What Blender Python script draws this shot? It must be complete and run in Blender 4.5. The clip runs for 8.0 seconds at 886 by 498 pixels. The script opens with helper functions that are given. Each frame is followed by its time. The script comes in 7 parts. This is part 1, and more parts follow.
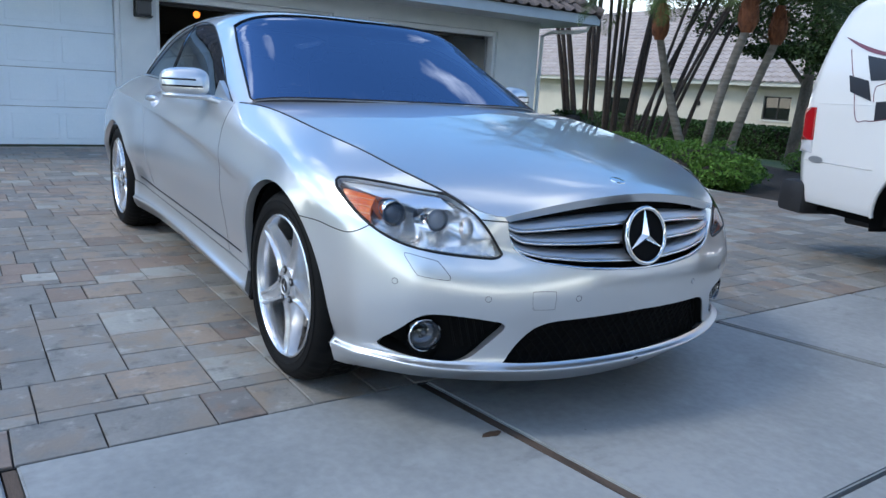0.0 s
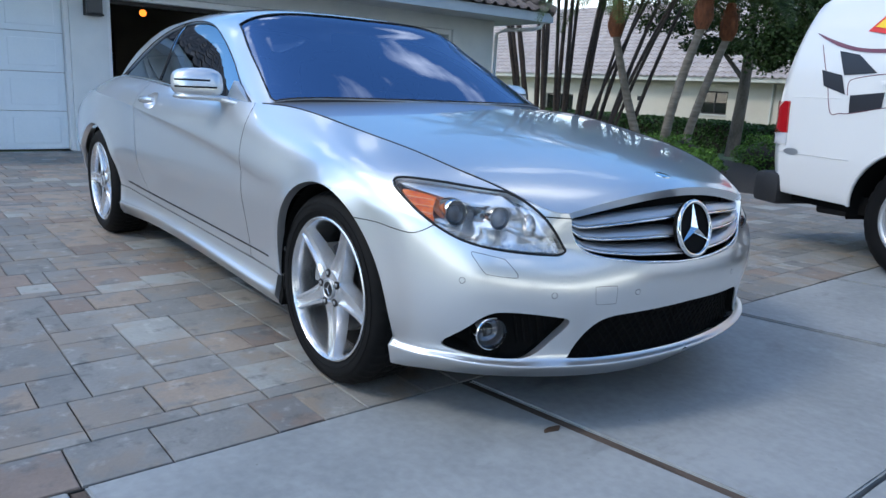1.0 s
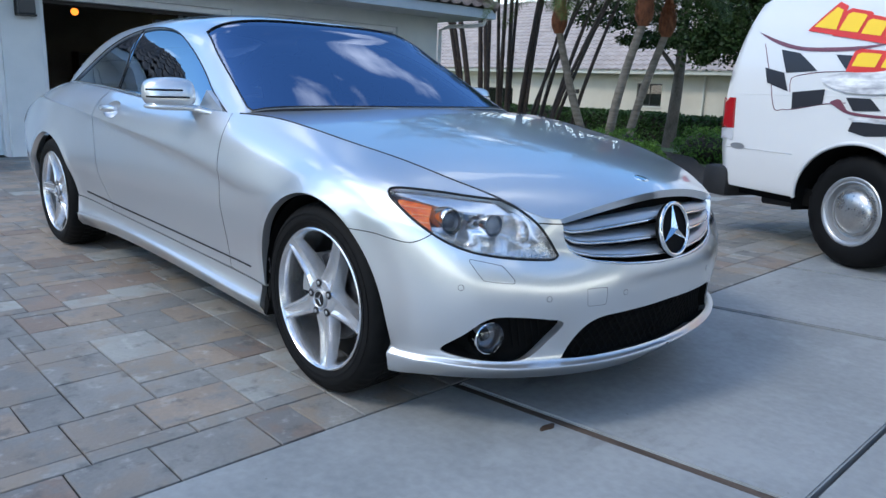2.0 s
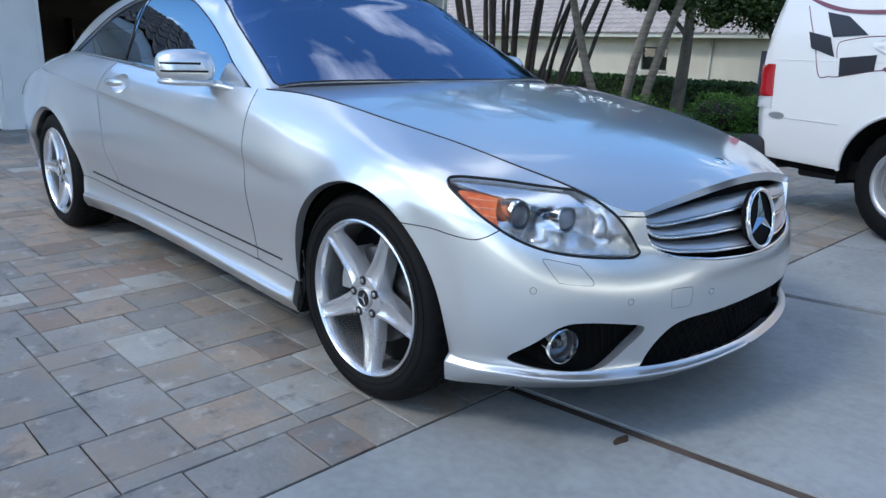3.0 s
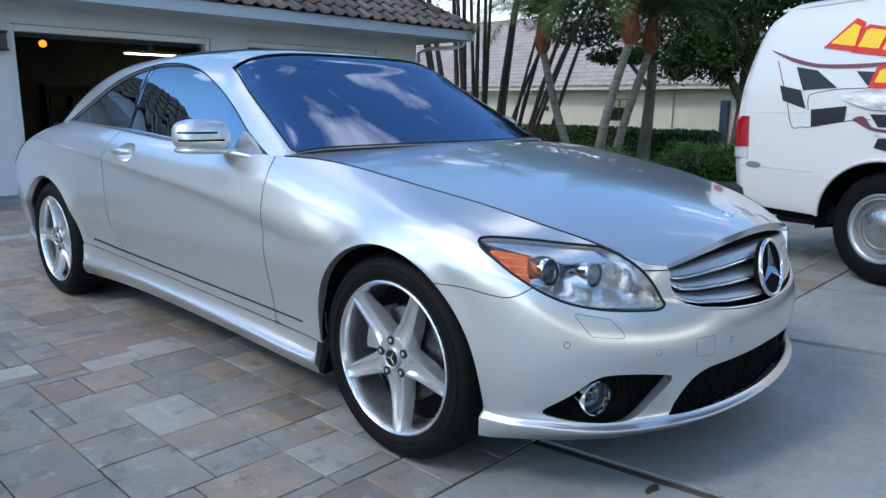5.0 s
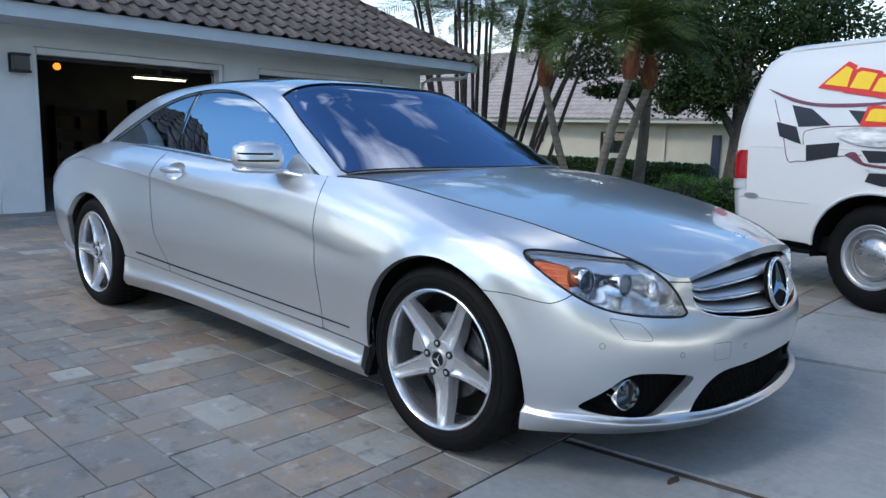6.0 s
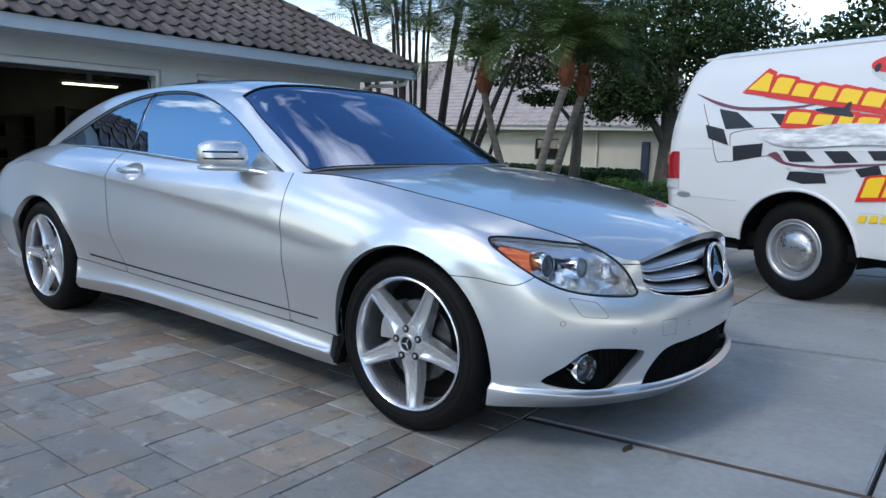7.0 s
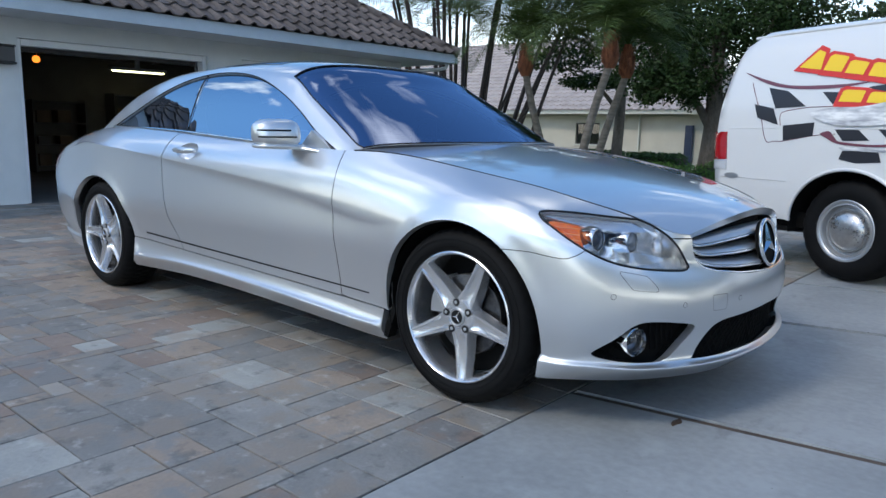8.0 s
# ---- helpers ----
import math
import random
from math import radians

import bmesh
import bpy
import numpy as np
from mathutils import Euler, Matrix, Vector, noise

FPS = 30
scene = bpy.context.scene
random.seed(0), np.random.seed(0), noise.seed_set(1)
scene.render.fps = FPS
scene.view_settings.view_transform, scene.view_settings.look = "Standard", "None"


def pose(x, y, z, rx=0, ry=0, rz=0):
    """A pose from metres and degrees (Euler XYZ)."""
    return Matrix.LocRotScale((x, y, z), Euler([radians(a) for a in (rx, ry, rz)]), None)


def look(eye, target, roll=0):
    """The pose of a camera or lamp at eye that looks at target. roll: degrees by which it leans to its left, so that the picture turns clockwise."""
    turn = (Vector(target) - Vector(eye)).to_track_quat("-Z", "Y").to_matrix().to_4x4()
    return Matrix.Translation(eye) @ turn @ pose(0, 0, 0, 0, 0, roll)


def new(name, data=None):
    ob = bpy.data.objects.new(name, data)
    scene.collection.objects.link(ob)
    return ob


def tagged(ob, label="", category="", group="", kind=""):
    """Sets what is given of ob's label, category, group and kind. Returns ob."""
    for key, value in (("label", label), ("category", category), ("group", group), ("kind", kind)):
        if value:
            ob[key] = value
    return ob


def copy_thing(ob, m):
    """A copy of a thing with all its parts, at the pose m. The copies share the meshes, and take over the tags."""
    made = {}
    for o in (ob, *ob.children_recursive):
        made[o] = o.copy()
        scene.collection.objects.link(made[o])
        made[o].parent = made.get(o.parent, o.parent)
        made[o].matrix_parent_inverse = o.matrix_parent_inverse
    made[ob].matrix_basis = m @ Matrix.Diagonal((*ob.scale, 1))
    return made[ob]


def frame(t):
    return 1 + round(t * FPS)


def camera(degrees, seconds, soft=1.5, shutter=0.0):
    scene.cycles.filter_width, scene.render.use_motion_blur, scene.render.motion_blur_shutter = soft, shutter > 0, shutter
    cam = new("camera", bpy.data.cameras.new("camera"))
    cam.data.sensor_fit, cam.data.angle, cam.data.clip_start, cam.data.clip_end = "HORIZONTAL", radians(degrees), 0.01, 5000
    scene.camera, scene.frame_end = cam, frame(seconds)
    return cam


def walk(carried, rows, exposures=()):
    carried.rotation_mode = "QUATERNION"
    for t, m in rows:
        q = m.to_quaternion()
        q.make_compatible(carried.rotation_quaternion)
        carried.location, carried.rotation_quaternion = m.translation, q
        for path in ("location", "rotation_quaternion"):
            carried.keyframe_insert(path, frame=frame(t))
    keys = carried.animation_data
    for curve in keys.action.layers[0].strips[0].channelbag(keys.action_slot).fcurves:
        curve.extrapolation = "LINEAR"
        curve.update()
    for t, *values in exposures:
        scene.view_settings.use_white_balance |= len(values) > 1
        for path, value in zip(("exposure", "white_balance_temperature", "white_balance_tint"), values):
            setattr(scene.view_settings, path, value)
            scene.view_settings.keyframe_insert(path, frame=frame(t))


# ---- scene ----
cam = camera(63.1, 8.0)
PATH = [
    (0, (2.356, -1.81, 1.067), (0.744, -0.711, 0.628), 3.4),
    (0.5, (2.22, -1.97, 1.048), (0.652, -0.805, 0.62), 2.5),
    (1, (2.139, -2.102, 1.05), (0.623, -0.873, 0.614), 2.8),
    (1.5, (2.07, -2.241, 1.066), (0.638, -0.912, 0.637), 2.8),
    (1.7, (2.09, -2.257, 1.079), (0.675, -0.908, 0.653), 2.2),
    (3, (1.726, -2.203, 1.113), (0.341, -0.862, 0.578), 1.7),
    (3.5, (1.616, -2.181, 1.099), (0.239, -0.838, 0.55), 1.7),
    (4, (1.551, -2.181, 1.101), (0.203, -0.808, 0.556), 0.9),
    (4.5, (1.56, -2.239, 1.117), (0.219, -0.837, 0.63), 0.0),
    (5, (1.644, -2.367, 1.146), (0.292, -0.947, 0.753), 0.4),
    (6.3, (1.692, -2.772, 1.129), (0.366, -1.306, 0.82), 2.0),
    (6.5, (1.692, -2.817, 1.121), (0.4, -1.322, 0.814), 2.1),
    (7, (1.713, -2.878, 1.089), (0.501, -1.314, 0.801), 1.4),
    (7.5, (1.719, -2.915, 1.069), (0.526, -1.339, 0.764), 1.3),
    (8, (1.709, -2.945, 1.052), (0.42, -1.452, 0.724), 1.1),
]
walk(cam, [(t, look(eye, target, roll)) for t, eye, target, roll in PATH], exposures=[(0.0, 0.54, 6400, 7), (3.5, 0.51, 6450, 7), (5.0, 0.45, 6550, 7), (6.5, 0.31, 6600, 7), (8.0, 0.31, 6600, 7)])

# ---- world and sun ----
SUN_EL, SUN_AZ = 44.0, 194.0
world = bpy.data.worlds.new("sky")
scene.world = world
world.use_nodes = True
wn, wl = world.node_tree.nodes, world.node_tree.links
wn.clear()
w_out = wn.new("ShaderNodeOutputWorld")
w_bg = wn.new("ShaderNodeBackground")
w_sky = wn.new("ShaderNodeTexSky")
w_sky.sky_type = "NISHITA"
w_sky.sun_disc = False
w_sky.sun_elevation, w_sky.sun_rotation = radians(SUN_EL), radians(SUN_AZ)
w_sky.air_density, w_sky.dust_density, w_sky.ozone_density = 1.15, 0.3, 5.0
w_tc = wn.new("ShaderNodeTexCoord")
w_sep, w_lift, w_flat = wn.new("ShaderNodeSeparateXYZ"), wn.new("ShaderNodeMath"), wn.new("ShaderNodeVectorMath")
w_lift.operation, w_flat.operation = "ADD", "DIVIDE"
w_lift.inputs[1].default_value = 0.22
w_comb = wn.new("ShaderNodeCombineXYZ")
w_noise = wn.new("ShaderNodeTexNoise")
w_noise.inputs["Scale"].default_value = 2.6
w_noise.inputs["Detail"].default_value = 6.0
w_noise.inputs["Roughness"].default_value = 0.48
w_ramp = wn.new("ShaderNodeValToRGB")
w_ramp.color_ramp.elements[0].position, w_ramp.color_ramp.elements[0].color = 0.53, (0, 0, 0, 1)
w_ramp.color_ramp.elements[1].position, w_ramp.color_ramp.elements[1].color = 0.72, (1, 1, 1, 1)
w_mix = wn.new("ShaderNodeMix")
w_mix.data_type = "RGBA"
w_mix.inputs["B"].default_value = (13.2, 13.0, 12.8, 1)
# clouds lie on a flat layer overhead
wl.new(w_tc.outputs["Generated"], w_sep.inputs["Vector"])
wl.new(w_sep.outputs["Z"], w_lift.inputs[0])
for axis in ("X", "Y", "Z"):
    wl.new(w_lift.outputs[0], w_comb.inputs[axis])
wl.new(w_tc.outputs["Generated"], w_flat.inputs[0])
wl.new(w_comb.outputs["Vector"], w_flat.inputs[1])
wl.new(w_flat.outputs["Vector"], w_noise.inputs["Vector"])
# more cloud towards the sun, clearer sky to the north
w_south = wn.new("ShaderNodeMath")
w_south.operation = "MULTIPLY_ADD"
w_south.inputs[1].default_value = -0.04
wl.new(w_sep.outputs["Y"], w_south.inputs[0])
wl.new(w_noise.outputs["Fac"], w_south.inputs[2])
wl.new(w_south.outputs[0], w_ramp.inputs["Fac"])
# pale haze towards the horizon
w_haze, w_most = wn.new("ShaderNodeMapRange"), wn.new("ShaderNodeMath")
w_haze.interpolation_type = "SMOOTHSTEP"
w_haze.inputs["From Min"].default_value, w_haze.inputs["From Max"].default_value = 0.24, 0.04
w_haze.inputs["To Min"].default_value, w_haze.inputs["To Max"].default_value = 0.0, 0.65
w_most.operation = "MAXIMUM"
wl.new(w_sep.outputs["Z"], w_haze.inputs["Value"])
wl.new(w_haze.outputs["Result"], w_most.inputs[0])
wl.new(w_ramp.outputs["Color"], w_most.inputs[1])
wl.new(w_most.outputs[0], w_mix.inputs["Factor"])
w_deep = wn.new("ShaderNodeHueSaturation")
w_deep.inputs["Saturation"].default_value = 1.14
wl.new(w_sky.outputs["Color"], w_deep.inputs["Color"])
wl.new(w_deep.outputs["Color"], w_mix.inputs["A"])
wl.new(w_mix.outputs["Result"], w_bg.inputs["Color"])
w_bg.inputs["Strength"].default_value = 0.19
wl.new(w_bg.outputs["Background"], w_out.inputs["Surface"])

sun = new("sun", bpy.data.lights.new("sun", "SUN"))
sun.data.energy, sun.data.angle, sun.data.color = 1.15, radians(11), (1.0, 0.94, 0.86)
sun.matrix_world = look((0, 0, 20), (-20 * math.sin(radians(SUN_AZ)), -20 * math.cos(radians(SUN_AZ)), 20 - 20 * math.tan(radians(SUN_EL))))

# ---- materials ----
def shader(name, colour=(0.5, 0.5, 0.5), rough=0.5, metal=0.0, coat=0.0, emit=None, power=0.0, spec=0.5):
    m = bpy.data.materials.new(name)
    m.use_nodes = True
    b = m.node_tree.nodes["Principled BSDF"]
    b.inputs["Base Color"].default_value = (*colour, 1)
    b.inputs["Roughness"].default_value = rough
    b.inputs["Metallic"].default_value = metal
    b.inputs["Coat Weight"].default_value = coat
    b.inputs["Coat Roughness"].default_value = 0.03
    b.inputs["Specular IOR Level"].default_value = spec
    if emit:
        b.inputs["Emission Color"].default_value = (*emit, 1)
        b.inputs["Emission Strength"].default_value = power
    return m


def nodes_of(m):
    t = m.node_tree
    return t.nodes, t.links, t.nodes["Principled BSDF"]


def varied(name, a, b, scale=4.0, fine=40.0, rough=(0.5, 0.8), bump=0.15, dist=0.01, metal=0.0, space="Object", per_object=0.0, stretch=(1, 1, 1), spread=(0.35, 0.65)):
    """Two tones mixed by coarse and fine noise, with relief; per_object shifts the value from piece to piece."""
    m = shader(name, a, rough[0], metal)
    n, l, p = nodes_of(m)
    tc, mp = n.new("ShaderNodeTexCoord"), n.new("ShaderNodeMapping")
    mp.inputs["Scale"].default_value = stretch
    l.new(tc.outputs[space], mp.inputs["Vector"])
    big, small = n.new("ShaderNodeTexNoise"), n.new("ShaderNodeTexNoise")
    big.inputs["Scale"].default_value, small.inputs["Scale"].default_value = scale, fine
    big.inputs["Detail"].default_value, small.inputs["Detail"].default_value = 5, 4
    l.new(mp.outputs["Vector"], big.inputs["Vector"])
    l.new(mp.outputs["Vector"], small.inputs["Vector"])
    add = n.new("ShaderNodeMath")
    add.operation = "MULTIPLY_ADD"
    add.inputs[1].default_value = 0.35
    l.new(small.outputs["Fac"], add.inputs[0])
    half = n.new("ShaderNodeMath")
    half.operation = "MULTIPLY"
    half.inputs[1].default_value = 0.65
    l.new(big.outputs["Fac"], half.inputs[0])
    l.new(half.outputs[0], add.inputs[2])
    ramp = n.new("ShaderNodeValToRGB")
    ramp.color_ramp.elements[0].position, ramp.color_ramp.elements[0].color = spread[0], (*a, 1)
    ramp.color_ramp.elements[1].position, ramp.color_ramp.elements[1].color = spread[1], (*b, 1)
    l.new(add.outputs[0], ramp.inputs["Fac"])
    last = ramp.outputs["Color"]
    if per_object:
        info, hsv = n.new("ShaderNodeObjectInfo"), n.new("ShaderNodeHueSaturation")
        rng = n.new("ShaderNodeMapRange")
        rng.inputs["To Min"].default_value, rng.inputs["To Max"].default_value = 1 - per_object, 1 + per_object
        l.new(info.outputs["Random"], rng.inputs["Value"])
        l.new(rng.outputs["Result"], hsv.inputs["Value"])
        l.new(last, hsv.inputs["Color"])
        last = hsv.outputs["Color"]
    l.new(last, p.inputs["Base Color"])
    rr = n.new("ShaderNodeMapRange")
    rr.inputs["To Min"].default_value, rr.inputs["To Max"].default_value = rough
    l.new(add.outputs[0], rr.inputs["Value"])
    l.new(rr.outputs["Result"], p.inputs["Roughness"])
    if bump:
        bp = n.new("ShaderNodeBump")
        bp.inputs["Strength"].default_value, bp.inputs["Distance"].default_value = bump, dist
        l.new(add.outputs[0], bp.inputs["Height"])
        l.new(bp.outputs["Normal"], p.inputs["Normal"])
    return m


def glass(name, tint, gloss_rough=0.0, ior=1.5, gloss=(1, 1, 1)):
    """A thin pane: gloss by Fresnel over a tinted clear sheet."""
    m = bpy.data.materials.new(name)
    m.use_nodes = True
    n, l = m.node_tree.nodes, m.node_tree.links
    n.clear()
    out, mix = n.new("ShaderNodeOutputMaterial"), n.new("ShaderNodeMixShader")
    tr, gl, fr = n.new("ShaderNodeBsdfTransparent"), n.new("ShaderNodeBsdfGlossy"), n.new("ShaderNodeFresnel")
    tr.inputs["Color"].default_value = (*tint, 1)
    gl.inputs["Roughness"].default_value = gloss_rough
    gl.inputs["Color"].default_value = (*gloss, 1)
    fr.inputs["IOR"].default_value = ior
    l.new(fr.outputs["Fac"], mix.inputs["Fac"])
    l.new(tr.outputs[0], mix.inputs[1])
    l.new(gl.outputs[0], mix.inputs[2])
    l.new(mix.outputs[0], out.inputs["Surface"])
    return m


def car_paint(name, colour, metal, rough):
    m = shader(name, colour, rough, metal, 1.0)
    n, l, p = nodes_of(m)
    p.inputs["Coat IOR"].default_value, p.inputs["Coat Roughness"].default_value = 1.62, 0.012
    return m


SILVER = car_paint("silver_metallic_paint", (0.66, 0.675, 0.69), 0.82, 0.30)
VAN_WHITE = shader("white_van_paint", (0.66, 0.655, 0.64), 0.3, 0.0, 0.6)
CHROME = shader("chrome", (0.78, 0.79, 0.8), 0.08, 1.0)
ALLOY = shader("silver_alloy", (0.64, 0.65, 0.67), 0.26, 0.85, 0.4)
STEEL = shader("grey_steel", (0.42, 0.43, 0.44), 0.38, 0.7)
DISC = varied("brake_steel", (0.07, 0.07, 0.075), (0.15, 0.15, 0.15), 20, 120, (0.3, 0.5), 0.05, 0.001, 0.9)
RUBBER = varied("tyre_rubber", (0.0022, 0.0022, 0.0025), (0.006, 0.006, 0.006), 8, 90, (0.6, 0.8), 0.2, 0.002)
RUBBER.node_tree.nodes["Principled BSDF"].inputs["Specular IOR Level"].default_value = 0.16
BLACK = shader("black_plastic", (0.006, 0.006, 0.007), 0.42, spec=0.3)
# black plastic, set near zero so hollows also carry their shade in it
DARK = shader("dark_plastic_and_shade", (0.003, 0.003, 0.003), 0.85, spec=0.15)
SEAT = varied("dark_leather", (0.03, 0.03, 0.034), (0.05, 0.05, 0.055), 10, 80, (0.4, 0.6), 0.1, 0.003)
GLASS = glass("tinted_side_glass", (0.22, 0.27, 0.36), ior=6.5, gloss=(0.76, 0.88, 1.0))
SCREEN = glass("tinted_windscreen_glass", (0.34, 0.44, 0.62), ior=4.2, gloss=(0.62, 0.72, 1.0))
LENS = glass("clear_lamp_lens", (0.95, 0.96, 0.97), ior=1.45)
JEWEL = varied("faceted_lamp_plastic", (0.55, 0.57, 0.60), (0.85, 0.86, 0.88), 60, 160, (0.05, 0.2), 0.9, 0.006, 0.9)
PROJ_PALE = shader("pale_projector_lens", (0.20, 0.22, 0.25), 0.06, 0.0, 1.0)
AMBER = varied("amber_reflector", (0.50, 0.06, 0.008), (0.90, 0.24, 0.04), 45, 130, (0.08, 0.25), 0.9, 0.006)
REDLENS = shader("red_lamp_plastic", (0.36, 0.008, 0.012), 0.15, 0.0, 0.8)
LAMPBOWL = shader("bright_lamp_bowl", (0.80, 0.83, 0.86), 0.17, 0.82)
LOUVRE = shader("grey_louvre_paint", (0.46, 0.475, 0.50), 0.34, 0.75, 0.4)
FOGBOWL = shader("grey_fog_bowl", (0.16, 0.17, 0.19), 0.15, 0.8)
LENS_RIB = shader("pale_amber_rib", (0.85, 0.42, 0.18), 0.12, 0.0, 0.6)
PROJ = shader("projector_lens", (0.03, 0.035, 0.045), 0.04, 0.0, 1.0)

# ---- helpers for meshes ----
def link_mesh(name, bm, mats, parent=None, label="", smooth=None):
    me = bpy.data.meshes.new(name)
    bm.normal_update()
    bm.to_mesh(me)
    bm.free()
    for m in (mats if isinstance(mats, (list, tuple)) else [mats]):
        me.materials.append(m)
    if smooth is not None:
        me.shade_smooth()
        if smooth < 180:
            me.set_sharp_from_angle(angle=radians(smooth))
    ob = new(name, me)
    if parent is not None:
        ob.parent = parent
    if label:
        tagged(ob, label)
    return ob


def part(name, bm, mats, parent, label="", smooth=None):
    return link_mesh(name, bm, mats, parent, label, smooth)


def empty(name, m=None):
    ob = new(name)
    ob.empty_display_size = 0.2
    if m is not None:
        ob.matrix_world = m
    return ob


def box(bm, lo, hi, bevel=0.0, m=None):
    lo, hi = Vector(lo), Vector(hi)
    r = bmesh.ops.create_cube(bm, size=1.0)
    vs = r["verts"]
    bmesh.ops.scale(bm, vec=hi - lo, verts=vs)
    bmesh.ops.translate(bm, vec=(lo + hi) / 2, verts=vs)
    if bevel:
        es = list({e for v in vs for e in v.link_edges})
        g = bmesh.ops.bevel(bm, geom=es, offset=bevel, segments=2, affect="EDGES", profile=0.6)
        vs = list({v for f in g["faces"] for v in f.verts} | {v for v in vs if v.is_valid})
    if m is not None:
        bmesh.ops.transform(bm, matrix=m, verts=vs)
    return vs


def cyl(bm, a, b, r1, r2=None, seg=16, caps=True):
    a, b = Vector(a), Vector(b)
    d = b - a
    m = Matrix.Translation((a + b) / 2) @ d.to_track_quat("Z", "Y").to_matrix().to_4x4()
    return bmesh.ops.create_cone(bm, cap_ends=caps, segments=seg, radius1=r1, radius2=r1 if r2 is None else r2, depth=d.length, matrix=m)["verts"]


def lathe(bm, rz, seg=48, axis="y", at=(0, 0, 0)):
    """Turn a profile of (radius, along) round an axis."""
    rings = []
    for r, h in rz:
        ring = []
        for i in range(seg):
            t = 2 * math.pi * i / seg
            c, s = r * math.cos(t), r * math.sin(t)
            p = {"y": (c, h, s), "z": (c, s, h), "x": (h, c, s)}[axis]
            ring.append(bm.verts.new(Vector(p) + Vector(at)))
        rings.append(ring)
    for p, q in zip(rings, rings[1:]):
        for i in range(seg):
            j = (i + 1) % seg
            f = (p[i], p[j], q[j], q[i])
            bm.faces.new(f)
    bmesh.ops.recalc_face_normals(bm, faces=bm.faces[:])
    return rings


def tube(bm, pts, r, seg=8, closed=False, taper=None):
    """A round bar along points."""
    pts = [Vector(p) for p in pts]
    taper = [float(t) for t in taper] if taper is not None else None
    n, rings, ref = len(pts), [], None
    for i, p in enumerate(pts):
        a = pts[(i - 1) % n] if closed or i else pts[0]
        b = pts[(i + 1) % n] if closed or i < n - 1 else pts[-1]
        d = (b - a).normalized()
        if ref is None:
            ref = d.orthogonal().normalized()
        ref = (ref - d * ref.dot(d)).normalized()
        side = d.cross(ref)
        rad = taper[i] if taper else r
        rings.append([bm.verts.new(p + rad * (math.cos(2 * math.pi * k / seg) * ref + math.sin(2 * math.pi * k / seg) * side)) for k in range(seg)])
    for i in range(n if closed else n - 1):
        p, q = rings[i], rings[(i + 1) % n]
        for k in range(seg):
            bm.faces.new((p[k], p[(k + 1) % seg], q[(k + 1) % seg], q[k]))
    if not closed:
        bm.faces.new(rings[0][::-1])
        bm.faces.new(rings[-1])
    return rings


def prism(bm, poly, lo, hi, axis="z"):
    """A flat outline pushed out between two heights."""
    def at(u, v, h):
        return {"z": (u, v, h), "y": (u, h, v), "x": (h, u, v)}[axis]
    a = [bm.verts.new(at(u, v, lo)) for u, v in poly]
    b = [bm.verts.new(at(u, v, hi)) for u, v in poly]
    fs = [bm.faces.new(a[::-1]), bm.faces.new(b)]
    for i in range(len(poly)):
        j = (i + 1) % len(poly)
        fs.append(bm.faces.new((a[i], a[j], b[j], b[i])))
    bmesh.ops.recalc_face_normals(bm, faces=fs)
    return fs


def smooth_line(pts, per=8, closed=False):
    """Catmull-Rom through points of any dimension."""
    p = np.array(pts, float)
    n = len(p)
    out = []
    for i in range(n if closed else n - 1):
        a, b, c, d = (p[(i + k) % n] if closed else p[min(max(i + k, 0), n - 1)] for k in (-1, 0, 1, 2))
        if not closed and i == 0:
            a = 2 * b - c
        if not closed and i == n - 2:
            d = 2 * c - b
        for k in range(per):
            t = k / per
            out.append(0.5 * (2 * b + (c - a) * t + (2 * a - 5 * b + 4 * c - d) * t * t + (3 * b - a - 3 * c + d) * t ** 3))
    if not closed:
        out.append(p[-1])
    return np.array(out)

# ---- the silver coupe: body surfaces ----
AXLE_F, AXLE_R, HUB = 0.0, -2.955, 0.343
ARCH = 0.378


class Net:
    """A smooth surface over a net of design points: stations round the body, rows from the sill up. y is the half width."""

    def __init__(self, stations):
        want = np.array(stations, float)
        net = want.copy()
        for _ in range(6):
            net += 0.8 * (want - self.raw(net, *np.meshgrid(np.arange(want.shape[0], dtype=float), np.arange(want.shape[1], dtype=float), indexing="ij")))
            net[0, :, 1] = 0
            net[-1, :, 1] = 0
        self.net = net

    @staticmethod
    def raw(net, s, r):
        mirror = np.array([1, -1, 1.0])
        n = np.concatenate([net[1:2] * mirror, net, net[-2:-1] * mirror], 0)
        n = np.concatenate([2 * n[:, :1] - n[:, 1:2], n, 2 * n[:, -1:] - n[:, -2:-1]], 1)
        s, r = np.asarray(s, float), np.asarray(r, float)
        i = np.clip(np.floor(s).astype(int), 0, net.shape[0] - 2)
        j = np.clip(np.floor(r).astype(int), 0, net.shape[1] - 2)

        def basis(t):
            return [(1 - t) ** 3 / 6, (3 * t ** 3 - 6 * t * t + 4) / 6, (-3 * t ** 3 + 3 * t * t + 3 * t + 1) / 6, t ** 3 / 6]
        bs, br = basis(s - i), basis(r - j)
        out = np.zeros(s.shape + (3,))
        for a in range(4):
            for b in range(4):
                out += (bs[a] * br[b])[..., None] * n[i + a, j + b]
        return out

    def __call__(self, s, r):
        return self.raw(self.net, s, r)


